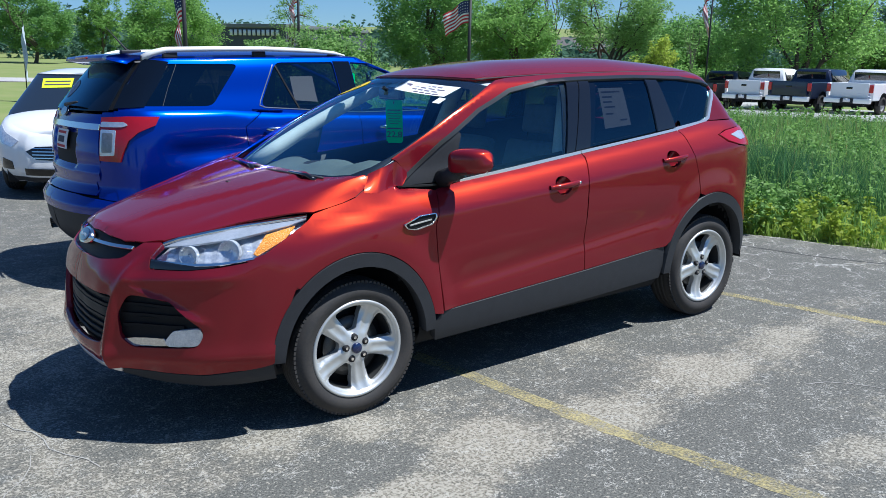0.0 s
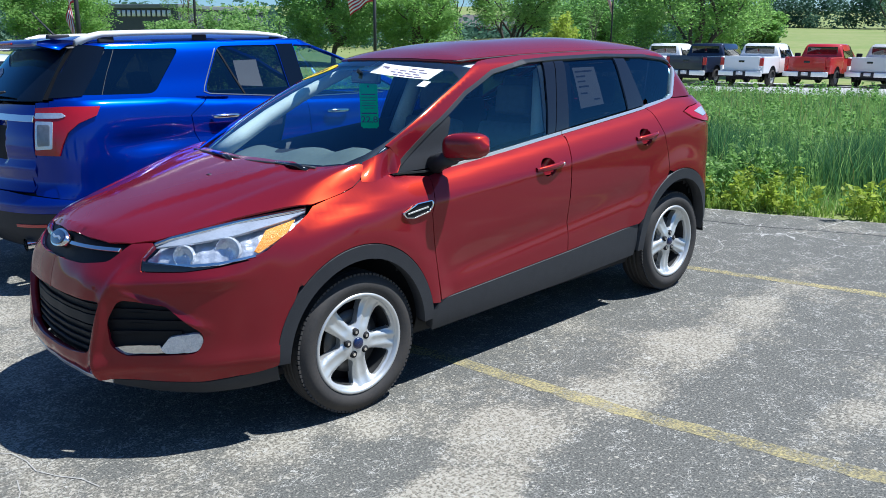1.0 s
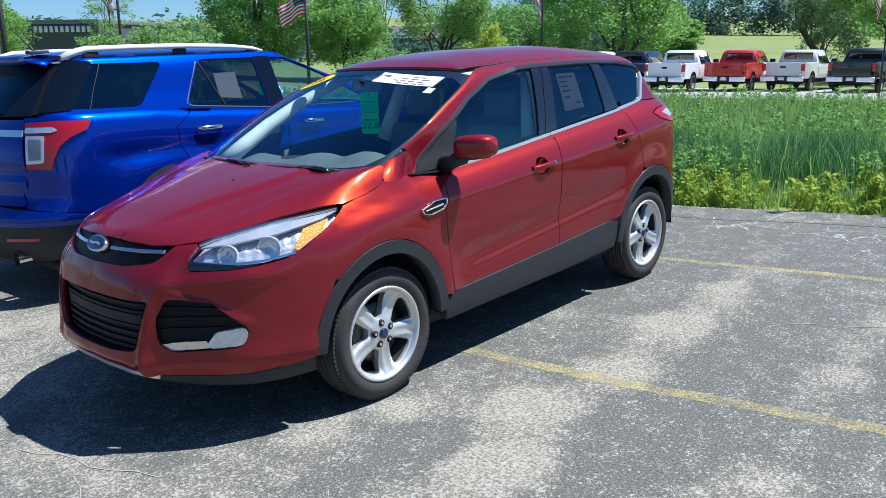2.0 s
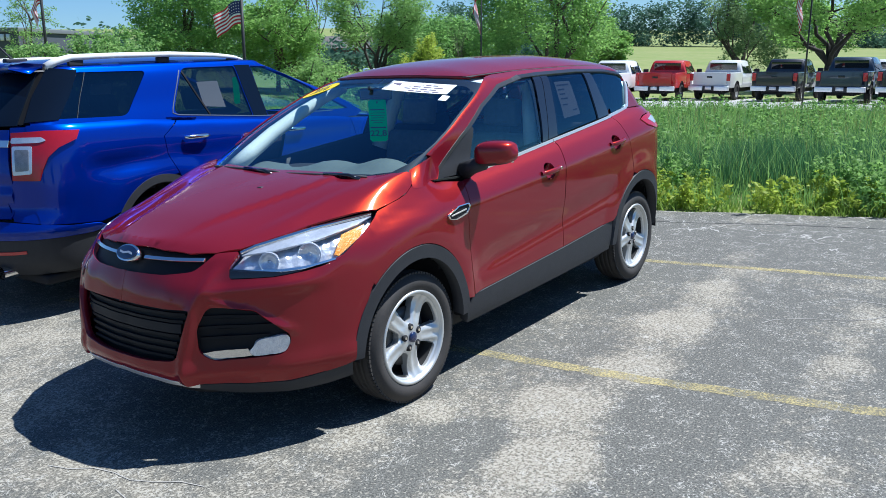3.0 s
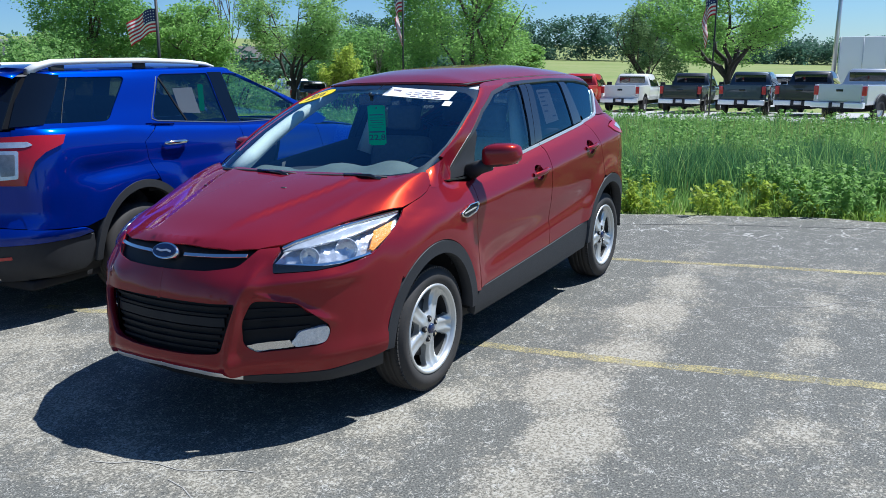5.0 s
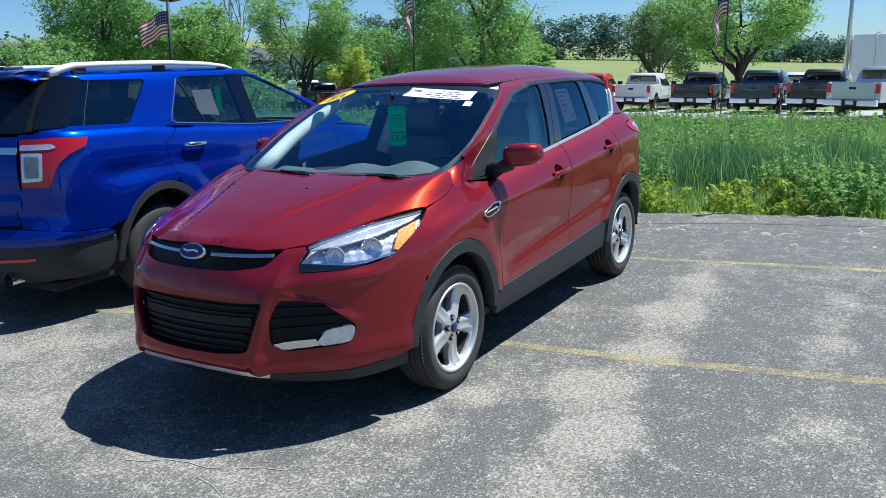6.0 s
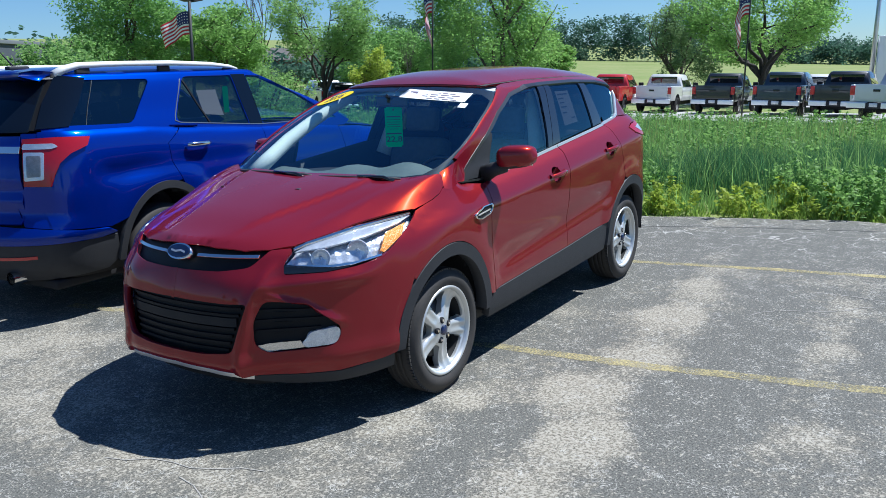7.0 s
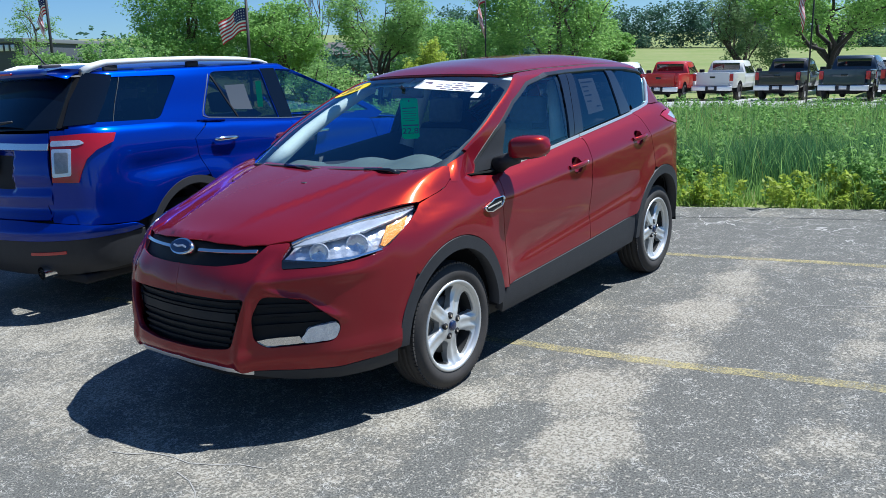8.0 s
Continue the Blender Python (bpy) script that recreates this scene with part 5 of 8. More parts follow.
# wheels
def wheel(name, label, hub, sd, r_tyre, r_rim, width, spokes, a0, parent, cap_mat, detail=True):
    """A wheel standing at hub, its face towards sd (+1 or -1 along y)."""
    w = new(name)
    w.parent = parent
    w.matrix_basis = Matrix.Translation(hub) @ Matrix.Diagonal((1, sd, 1, 1))
    if label:
        tagged(w, label)
    hw = width / 2
    bm = bmesh.new()
    prof = [(r_rim - 0.012, hw - 0.030), (r_rim + 0.006, hw - 0.012), (r_rim + 0.03, hw - 0.002), (r_rim + 0.055, hw), (r_tyre - 0.035, hw - 0.008), (r_tyre - 0.012, hw - 0.024), (r_tyre - 0.003, hw - 0.045)]
    for g in (0.035, 0.0, -0.035):
        prof += [(r_tyre, g + 0.012), (r_tyre, g + 0.006), (r_tyre - 0.008, g + 0.005), (r_tyre - 0.008, g - 0.005), (r_tyre, g - 0.006), (r_tyre, g - 0.012)]
    prof += [(r_tyre - 0.003, -hw + 0.045), (r_tyre - 0.012, -hw + 0.024), (r_tyre - 0.035, -hw + 0.008), (r_rim + 0.03, -hw), (r_rim - 0.012, -hw + 0.03)]
    bm_spin(bm, prof, 72)
    tyre = part("tyre", bm, M["rubber"], w)
    if detail:
        bm = bmesh.new()
        for k in range(92):
            a = 2 * math.pi * k / 92
            m = pose(0, 0, 0, 0, math.degrees(-a), 0)
            bm_box(bm, (r_tyre - 0.018, hw - 0.046, -0.0085), (r_tyre - 0.0035, hw - 0.0225, 0.0080), 0, 1, m)
        part("tread_block", bm, M["rubber"], tyre, smooth=False)
    bm = bmesh.new()
    bm_spin(bm, [(r_rim + 0.004, hw - 0.012), (r_rim - 0.004, hw - 0.006), (r_rim - 0.014, hw - 0.012), (r_rim - 0.022, hw - 0.035), (r_rim - 0.03, -hw + 0.03), (r_rim - 0.004, -hw + 0.015), (r_rim - 0.002, 0)], 72)
    rim = part("rim", bm, M["alloy"], w)
    # near-black liner in the silver rim puts shade between the spokes into colour
    bm = bmesh.new()
    bm_spin(bm, [(r_rim - 0.034, hw - 0.050), (r_rim - 0.036, 0.0), (r_rim - 0.040, -hw + 0.03)], 48, closed=False)
    part("barrel", bm, M["barrel"], rim)
    # spoked face
    outer = circle(0, 0, r_rim - 0.010, 90)
    holes, mids = [], []
    step = 360 / spokes
    for k in range(spokes):
        mid = a0 + step * (k + 0.5)
        mids.append(a0 + step * k)
        ri, ro = r_rim * 0.37, r_rim * 0.885
        hi, ho = step * 0.185, step * 0.30
        quad = [(ri * math.cos(radians(mid - hi)), ri * math.sin(radians(mid - hi)), 0.016)]
        quad += [(ro * math.cos(radians(mid + ho * q)), ro * math.sin(radians(mid + ho * q)), 0.028 if abs(q) == 1 else 0.01) for q in (-1, -0.4, 0.4, 1)]
        quad += [(ri * math.cos(radians(mid + hi)), ri * math.sin(radians(mid + hi)), 0.016)]
        holes.append(rounded(quad, 0.02, 4))
    loops = [dense(outer, 0.02)] + [dense(h, 0.012) for h in holes]
    pts, edges = [], []
    for lp in loops:
        b = len(pts)
        pts += lp
        edges += [(b + j, b + (j + 1) % len(lp)) for j in range(len(lp))]
    fixed = list(pts)
    stepg = 0.0105
    for iy in range(-24, 25):
        for ix in range(-24, 25):
            q = ((ix + 0.5 * (iy % 2)) * stepg, iy * stepg * 0.87)
            if math.hypot(*q) < r_rim - 0.014 and not any(inside(q, h) for h in loops[1:]) and min((q[0] - f[0]) ** 2 + (q[1] - f[1]) ** 2 for f in fixed) > (stepg * 0.5) ** 2:
                pts.append(q)
    vs, es, fs, ov, oe, of = delaunay_2d_cdt([Vector(p) for p in pts], edges, [], 0, 1e-6)

    def face_y(x, z):
        r, a = math.hypot(x, z), math.degrees(math.atan2(z, x))
        q = r / r_rim
        y = hw - 0.030 - 0.012 * smooth_step(0.15, 0.6, q) + 0.018 * smooth_step(0.72, 1.0, q)
        da = min(abs((a - m0 + 180) % 360 - 180) for m0 in mids)
        arc = r * radians(da)
        if 0.28 < q < 0.99:
            y -= 0.005 * smooth_step(0.021, 0.009, arc) * smooth_step(0.30, 0.42, q) * smooth_step(0.97, 0.9, q)
            y -= 0.014 * smooth_step(0.026, 0.046, arc) * smooth_step(0.95, 0.8, q)
        return y
    bm = bmesh.new()
    bv = [bm.verts.new((v[0], face_y(v[0], v[1]), v[1])) for v in vs]
    for f in fs:
        c = sum((Vector(vs[k]) for k in f), Vector((0, 0))) / len(f)
        if inside(c, loops[0]) and not any(inside(c, h) for h in loops[1:]):
            bm.faces.new([bv[k] for k in reversed(f)])
    bm.verts.ensure_lookup_table()
    bmesh.ops.delete(bm, geom=[v for v in bm.verts if not v.link_faces], context="VERTS")
    rim_edges = [e for e in bm.edges if len(e.link_faces) == 1]
    ex = bmesh.ops.extrude_edge_only(bm, edges=rim_edges)
    for g in ex["geom"]:
        if isinstance(g, bmesh.types.BMVert):
            g.co.y -= 0.038
            g.co.x *= 0.985
            g.co.z *= 0.985
    for e in rim_edges:
        if e.is_valid:
            e.smooth = False
    bmesh.ops.recalc_face_normals(bm, faces=bm.faces)
    part("spokes", bm, M["alloy"], rim)
    for k in range(5):
        a = radians(a0 + 36 + 72 * k)
        bm = bmesh.new()
        m = Matrix.Translation((0.057 * math.cos(a), hw - 0.033, 0.057 * math.sin(a))) @ pose(0, 0, 0, -90)
        bmesh.ops.create_cone(bm, segments=16, radius1=0.0190, radius2=0.0175, depth=0.012, cap_ends=True, matrix=m)
        part("lug_seat", bm, M["dark"], rim)
        bm = bmesh.new()
        bmesh.ops.create_cone(bm, segments=6, radius1=0.0100, radius2=0.0080, depth=0.020, cap_ends=True, matrix=m)
        part("lug_nut", bm, M["chrome"], rim, smooth=False)
    bm = bmesh.new()
    bm_spin(bm, [(0.0005, hw - 0.016), (0.020, hw - 0.017), (0.027, hw - 0.021), (0.029, hw - 0.032), (0.0005, hw - 0.034)], 28, closed=False)
    part("centre_cap", bm, cap_mat, rim)
    bm = bmesh.new()
    bm_spin(bm, [(0.06, hw - 0.085), (0.155, hw - 0.085), (0.155, hw - 0.105), (0.06, hw - 0.105)], 40)
    part("brake_disc", bm, M["steel"], w)
    bm = bmesh.new()
    bm_spin(bm, [(0.001, hw - 0.055), (0.07, hw - 0.06), (0.075, hw - 0.09)], 24, closed=False)
    part("hub", bm, M["dark"], w)
    bm = bmesh.new()
    bmesh.ops.create_cone(bm, segments=40, radius1=r_rim - 0.03, radius2=r_rim - 0.03, depth=0.004, cap_ends=True, matrix=Matrix.Translation((0, -0.03, 0)) @ pose(0, 0, 0, 90))
    part("backing_plate", bm, M["dark"], w)
    return w


CAP = material("cap_blue", (0.004, 0.012, 0.06), 0.25, coat=0.8)
for hx in (0.0, -2.69):
    for sd in (1, -1):
        wheel("wheel", "five-spoke silver alloy wheel with black tyre" if sd == 1 and hx == 0 else "", (hx, sd * 0.768, 0.345), sd, 0.345, 0.244, 0.225, 5, 262 if hx == 0 else 275, red_car, CAP)

# ---- the blue crossover's shape (own frame: nose along +x) ----
BLUE_AT = pose(-3.486, -3.277, 0, 0, 0, 182)


def blue_width(x, z, t):
    k = max(0.0, (t - 0.72) / 0.28)
    return BLUE_W(z) - (0.07 + 0.1 * min(1.0, max(0.0, (x + 0.6) / 0.7))) * (1 - math.sqrt(max(0.0, 1 - k ** 2.2))) - 0.015 * max(0.0, -2.9 - x) ** 1.5


BLUE_W = curve([(0.25, 0.90), (0.4, 0.955), (0.6, 0.985), (0.9, 1.0), (1.1, 0.99), (1.4, 0.98)])
BG_W = curve([(1.1, 0.945), (1.3, 0.900), (1.5, 0.825), (1.70, 0.755), (1.78, 0.71)])
BLUE = dict(
    low=0.30, round_f=-0.1, round_r=-3.25, pow_f=3.2, pow_r=4.2,
    nose=curve([(0.25, 0.85), (0.5, 0.95), (0.8, 0.93), (1.1, 0.85)]),
    tail=curve([(0.25, -3.92), (0.45, -4.06), (0.62, -4.08), (0.72, -4.05), (0.8, -3.99), (1.1, -3.97), (1.35, -3.90)]),
    top=curve([(0.95, 1.02), (0.3, 1.13), (-0.4, 1.20), (-1.0, 1.24), (-1.8, 1.28), (-2.6, 1.335), (-3.0, 1.37), (-4.1, 1.40)]),
    width=blue_width, hood_end=-0.6,
    hood=curve([(0.95, 1.03), (0.5, 1.16), (0.0, 1.23), (-0.7, 1.28)]),
    g_low=1.18, g_top=1.775,
    screen=curve([(1.1, 0.22), (1.3, -0.22), (1.5, -0.72), (1.75, -1.36)]),
    backlight=curve([(1.1, -3.97), (1.35, -3.91), (1.5, -3.80), (1.75, -3.58)]),
    g_round=0.17, g_round_r=0.35, g_pow=2.0, g_pow2=2.6,
    g_width=lambda x, z: BG_W(z) - 0.03 * max(0.0, -2.5 - x) ** 1.5,
    roof=curve([(-1.35, 1.785), (-1.8, 1.832), (-2.5, 1.845), (-3.2, 1.84), (-3.65, 1.79)]),
)
blue_low, blue_house = body_shell(BLUE)
blue_car = thing("sport_utility_car", "bright blue metallic sport utility car with silver roof rails", "car", BLUE_AT)
BLUE_HUBS = ((0.0, 0.375), (-2.86, 0.375))
BP = M["blue"]
shell_mesh(blue_low, "inner_body", M["dark"], blue_car, 0.03, lambda p: near_wheel(p, BLUE_HUBS, 0.47) or p.z > 1.33)
barch = circle(-2.86, 0.375, 0.475, 40, -8, 188, 0.555)


def blue_flank(p):
    d = 0.0
    for cx in (0.0, -2.86):
        rr = math.hypot(p.x - cx, (p.z - 0.375) / 1.12)
        d += 0.022 * smooth_step(0.70, 0.52, rr)
    d -= 0.022 * math.exp(-((p.z - 1.05) / 0.07) ** 2) * smooth_step(-3.5, -3.3, p.x) * smooth_step(-0.3, -0.7, p.x) * (1 - 0.6 * smooth_step(-3.0, -2.7, p.x))
    return d


b_quarter = [(-2.60, 1.335), (-2.772, 1.22), (-2.765, 1.08), (-2.72, 0.97), (-2.70, 0.925)] + [p for p in barch if p[0] < -2.72 and p[1] > 0.68] + [(-3.40, 0.665), (-3.70, 0.69), (-3.80, 0.70), (-3.80, 1.0), (-3.78, 1.25), (-3.74, 1.385), (-3.0, 1.37)]
panel("rear_quarter", blue_low, b_quarter, SIDE, BP, blue_car, res=0.04, thick=0.02, relief=blue_flank, mirror=True)
b_rdoor = [(-2.592, 1.332), (-2.764, 1.22), (-2.757, 1.08), (-2.712, 0.97), (-2.69, 0.925)] + [p for p in reversed(barch) if -2.68 < p[0] and p[1] > 0.55][::-1][::-1] + [(-2.30, 0.50), (-1.66, 0.48), (-1.655, 1.26), (-2.0, 1.292)]
panel("rear_door", blue_low, b_rdoor, SIDE, BP, blue_car, res=0.04, thick=0.02, relief=blue_flank, mirror=True)
panel("front_door", blue_low, [(-1.648, 1.262), (-1.652, 0.48), (-0.55, 0.46), (-0.50, 0.9), (-0.55, 1.19), (-1.0, 1.232)], SIDE, BP, blue_car, res=0.05, thick=0.02, relief=blue_flank, mirror=True)
farch = circle(0.0, 0.375, 0.475, 40, -8, 188, 0.555)
panel("fender", blue_low, [(-0.542, 1.185), (-0.49, 0.9), (-0.53, 0.5)] + [p for p in farch if p[1] > 0.5][::-1] + [(0.55, 0.5), (0.62, 0.8), (0.5, 1.0), (0.3, 1.1), (-0.2, 1.165)], SIDE, BP, blue_car, res=0.05, thick=0.02, relief=blue_flank, mirror=True)
panel("hood", blue_low, [(0.85, 0.35), (0.6, 0.62), (0.2, 0.78), (-0.35, 0.82), (-0.25, 0.5), (-0.15, 0.0), (-0.25, -0.5), (-0.35, -0.82), (0.2, -0.78), (0.6, -0.62), (0.85, -0.35), (0.9, 0)], TOP, BP, blue_car, res=0.06)
panel("front_bumper", blue_low, [(-0.75, 0.35), (-0.75, 0.95), (0.75, 0.95), (0.75, 0.35)], FRONT, BP, blue_car, res=0.08)
b_sill = [(-0.45, 0.45), (-1.65, 0.47), (-2.33, 0.50), (-2.36, 0.40), (-2.34, 0.34), (-0.47, 0.33)]
panel("sill_cladding", blue_low, b_sill, SIDE, M["clad"], blue_car, off=0.006, thick=0.05, res=0.05, mirror=True)
for hx in (0.0, -2.86):
    ring = circle(hx, 0.375, 0.480, 36, 2, 178, 0.560) + circle(hx, 0.375, 0.425, 36, 2, 178, 0.500)[::-1]
    panel("wheel_arch_lip", blue_low, ring, SIDE, M["clad"], blue_car, off=0.026, thick=0.06, res=0.03, mirror=True)
    for sd in (1, -1):
        bm = bmesh.new()
        prof = circle(hx, 0.375, 0.45, 24, 0, 180, 0.52)
        a_ = [bm.verts.new((x, sd * 0.95, z)) for x, z in prof]
        b_ = [bm.verts.new((x, sd * 0.58, z)) for x, z in prof]
        for k in range(len(prof) - 1):
            bm.faces.new((a_[k], a_[k + 1], b_[k + 1], b_[k]))
        bm.faces.new(b_)
        part("wheel_liner", bm, M["dark"], blue_car)
        wheel("wheel", "", (hx, sd * 0.86, 0.375), sd, 0.375, 0.25, 0.235, 5, 20, blue_car, CAP, detail=False)
BR = (0.75, -0.66, 0)
BACK = (1, 0, 0)
# rear bumper: blue above, black below
b_bump = [(-4.05, 0, 0.735), (-3.99, 0.45, 0.735), (-3.80, 0.75, 0.712), (-3.72, 0.83, 0.70), (-3.40, 0.96, 0.66), (-3.34, 0.97, 0.62), (-3.45, 0.95, 0.60), (-3.86, 0.76, 0.60), (-4.03, 0.4, 0.60), (-4.08, 0, 0.60)]
panel("rear_bumper", blue_low, on(BR, b_bump), BR, BP, blue_car, off=0.012, thick=0.05, res=0.05, mirror=True, relief=lambda p: 0.02 * math.exp(-((p.z - 0.66) / 0.05) ** 2))
b_val = [(-4.08, 0, 0.595), (-4.03, 0.4, 0.595), (-3.86, 0.76, 0.595), (-3.45, 0.95, 0.595), (-3.32, 0.96, 0.60), (-3.31, 0.95, 0.42), (-3.40, 0.92, 0.35), (-3.75, 0.75, 0.33), (-3.95, 0.40, 0.32), (-3.98, 0, 0.32)]
panel("bumper_cladding", blue_low, on(BR, b_val), BR, M["clad"], blue_car, off=0.006, thick=0.05, res=0.05, mirror=True)
panel("bumper_reflector", blue_low, strip(on(BR, [(-3.96, 0.50, 0.50), (-3.87, 0.68, 0.505), (-3.82, 0.74, 0.51)]), 0.022), BR, M["truck_red"], blue_car, off=0.012, thick=0.01, mirror=True, label="red reflector strip")
for sd in (1, -1):
    bm = bmesh.new()
    bm_tube(bm, [(-3.7, sd * 0.60, 0.36), (-3.99, sd * 0.60, 0.355)], [0.045, 0.048], 20, cap=False)
    bm_tube(bm, [(-3.985, sd * 0.60, 0.355), (-3.80, sd * 0.60, 0.356)], [0.040, 0.036], 20, cap=False)
    part("exhaust_pipe", bm, M["chrome"], blue_car, "chrome exhaust tip")
# tailgate
panel("tailgate", blue_low, [(0.70, 0.745), (0.70, 1.02), (0.655, 1.36), (-0.655, 1.36), (-0.70, 1.02), (-0.70, 0.745)], BACK, BP, blue_car, res=0.045, thick=0.02, relief=lambda p: -0.035 * smooth_step(0.36, 0.30, abs(p.y)) * smooth_step(1.26, 1.22, p.z) * smooth_step(0.92, 0.98, p.z) - 0.01 * math.sin(p.z * 40) * smooth_step(1.1, 1.0, p.z))
panel("tailgate_bar", blue_low, strip([(0.68, 1.262), (0.3, 1.268), (0.0, 1.27), (-0.3, 1.268), (-0.68, 1.262)], 0.045), BACK, M["chrome"], blue_car, off=0.018, thick=0.03, res=0.05, label="chrome bar across the tailgate")
panel("badge", blue_house, circle(0, 1.365, 0.085, 32, ry=0.034), BACK, EMB, blue_car, off=0.016, thick=0.02, res=0.03, label="oval blue badge")
plate = panel("number_plate", blue_low, [(0.155, 1.07), (0.155, 1.225), (-0.155, 1.225), (-0.155, 1.07)], BACK, PAPER, blue_car, off=0.0, thick=0.004, res=0.05, label="white dealer plate with red and blue print")
panel("print_line", blue_low, strip([(0.12, 1.20), (-0.12, 1.20)], 0.02), BACK, REDINK, plate, off=0.003, thick=0.001, res=0.05)
panel("print_line", blue_low, strip([(0.09, 1.145), (-0.09, 1.145)], 0.05), BACK, INK, plate, off=0.003, thick=0.001, res=0.05)
panel("print_line", blue_low, strip([(0.12, 1.09), (-0.12, 1.09)], 0.02), BACK, REDINK, plate, off=0.003, thick=0.001, res=0.05)
panel("drive_badge", blue_low, strip([(0.66, 1.0), (0.53, 1.0)], 0.018), BACK, M["satin"], blue_car, off=0.006, thick=0.004, res=0.03)
lamp_b = [(-3.80, 0.69, 1.335), (-3.60, 0.78, 1.340), (-3.40, 0.863, 1.330), (-3.47, 0.92, 1.272), (-3.60, 0.91, 1.225), (-3.665, 0.88, 1.165), (-3.705, 0.86, 1.08), (-3.73, 0.845, 1.005), (-3.84, 0.705, 1.012)]
LB = (0.6, -0.8, 0)
corner = [(-3.77, 0.80, 1.03), (-3.84, 0.70, 1.03), (-3.90, 0.66, 0.86), (-3.88, 0.69, 0.73), (-3.74, 0.82, 0.705), (-3.66, 0.88, 0.70), (-3.68, 0.87, 1.0)]
panel("rear_corner", blue_low, on(LB, corner), LB, BP, blue_car, off=-0.004, thick=0.02, res=0.04, mirror=True)
panel("rear_corner", blue_low, on(LB, [(-3.62, 0.80, 1.325), (-3.82, 0.68, 1.32), (-3.80, 0.66, 1.40), (-3.55, 0.80, 1.40)]), LB, BP, blue_car, off=-0.004, thick=0.02, res=0.04, mirror=True)
panel("window_decal", blue_house, rounded([(0.30, 1.50), (0.36, 1.58), (0.22, 1.61), (0.10, 1.57), (0.13, 1.49), (0.22, 1.46)], 0.03, 3), BACK, material("pale_decal", (0.45, 0.50, 0.58), 0.6, vary=1.0, scale=14, color2=(0.12, 0.15, 0.22)), blue_car, off=0.007, thick=0.001, res=0.04, label="pale decal on the rear screen")
bt = panel("tail_lamp", blue_low, on(LB, lamp_b), LB, TAIL, blue_car, off=0.022, thick=0.04, res=0.03, mirror=True, label="red wrap-round tail lamp")
for sd, lamp in zip((1, -1), bt):
    for nm, pts, mt in (("clear_lens", [(-3.80, 0.70, 1.300), (-3.64, 0.80, 1.298), (-3.62, 0.82, 1.275), (-3.66, 0.80, 1.262), (-3.81, 0.695, 1.262)], LBRIGHT), ("lens_frame", [(-3.805, 0.700, 1.243), (-3.715, 0.795, 1.240), (-3.742, 0.795, 1.055), (-3.825, 0.700, 1.048)], LBRIGHT), ("reverse_lens", [(-3.80, 0.722, 1.220), (-3.732, 0.782, 1.217), (-3.752, 0.782, 1.078), (-3.815, 0.722, 1.074)], material("smoked_clear_lens", (0.16, 0.165, 0.17), 0.25, 0.2, coat=0.5, vary=0.6, scale=30, color2=(0.30, 0.31, 0.32)))):
        obs = panel(nm, blue_low, rounded(on(LB, pts), 0.012, 3), LB, mt, lamp, off=0.030 if nm == "reverse_lens" else 0.027, thick=0.008, res=0.03, mirror=True)
        bpy.data.objects.remove(obs[1] if sd == 1 else obs[0])
# glass house
win_q = rounded([(-2.70, 1.725, 0.05), (-2.99, 1.395, 0.06), (-3.30, 1.405, 0.01), (-3.55, 1.415, 0.02), (-3.42, 1.57, 0.02), (-3.30, 1.735, 0.02)], 0.03, 5)
win_r = rounded([(-1.80, 1.732), (-2.36, 1.735, 0.06), (-2.58, 1.375, 0.07), (-1.77, 1.302)], 0.02, 5)
win_f = rounded([(-1.62, 1.73), (-1.40, 1.715), (-0.98, 1.52), (-0.52, 1.275), (-1.60, 1.292)], 0.02, 4)
b_side = [(-0.42, 1.19), (-0.32, 1.235), (-0.64, 1.40), (-1.04, 1.59), (-1.37, 1.715), (-1.55, 1.775), (-1.8, 1.795), (-2.5, 1.80), (-3.2, 1.797), (-3.42, 1.782), (-3.58, 1.59), (-3.70, 1.42), (-3.72, 1.36), (-3.0, 1.325), (-2.59, 1.29), (-1.65, 1.225)]
panel("side_frame", blue_house, b_side, SIDE, BP, blue_car, [win_q, win_r, win_f], res=0.035, thick=0.03, mirror=True)
for nm, w_, mt in (("quarter_window", win_q, "privacy"), ("rear_window", win_r, "privacy"), ("front_window", win_f, "clear_side")):
    for ob in panel(nm, blue_house, w_, SIDE, M[mt], blue_car, off=-0.008, thick=0.004, res=0.06, mirror=True):
        ob.visible_shadow = False
panel("window_trim", blue_house, strip([(-0.75, 1.270), (-1.60, 1.286), (-1.77, 1.297), (-2.54, 1.366), (-2.585, 1.385), (-2.57, 1.42), (-2.39, 1.715)], 0.007), SIDE, material("dark_chrome", (0.22, 0.22, 0.22), 0.3, 0.7), blue_car, off=0.004, thick=0.012, res=0.03, mirror=True)
panel("pillar_cover", blue_house, strip([(-2.37, 1.72), (-2.22, 1.345)], 0.014), SIDE, M["frit"], blue_car, off=-0.003, thick=0.012, res=0.04, mirror=True)
panel("pillar_cover", blue_house, [(-1.625, 1.735), (-1.795, 1.737), (-1.765, 1.300), (-1.605, 1.288)], SIDE, M["black_glass"], blue_car, off=0.003, thick=0.012, res=0.04, mirror=True)
panel("pillar_cover", blue_house, [(-3.43, 1.77), (-3.27, 1.745), (-3.40, 1.56), (-3.53, 1.408), (-3.73, 1.40), (-3.60, 1.58)], SIDE, M["black_glass"], blue_car, off=0.008, thick=0.012, res=0.04, mirror=True)
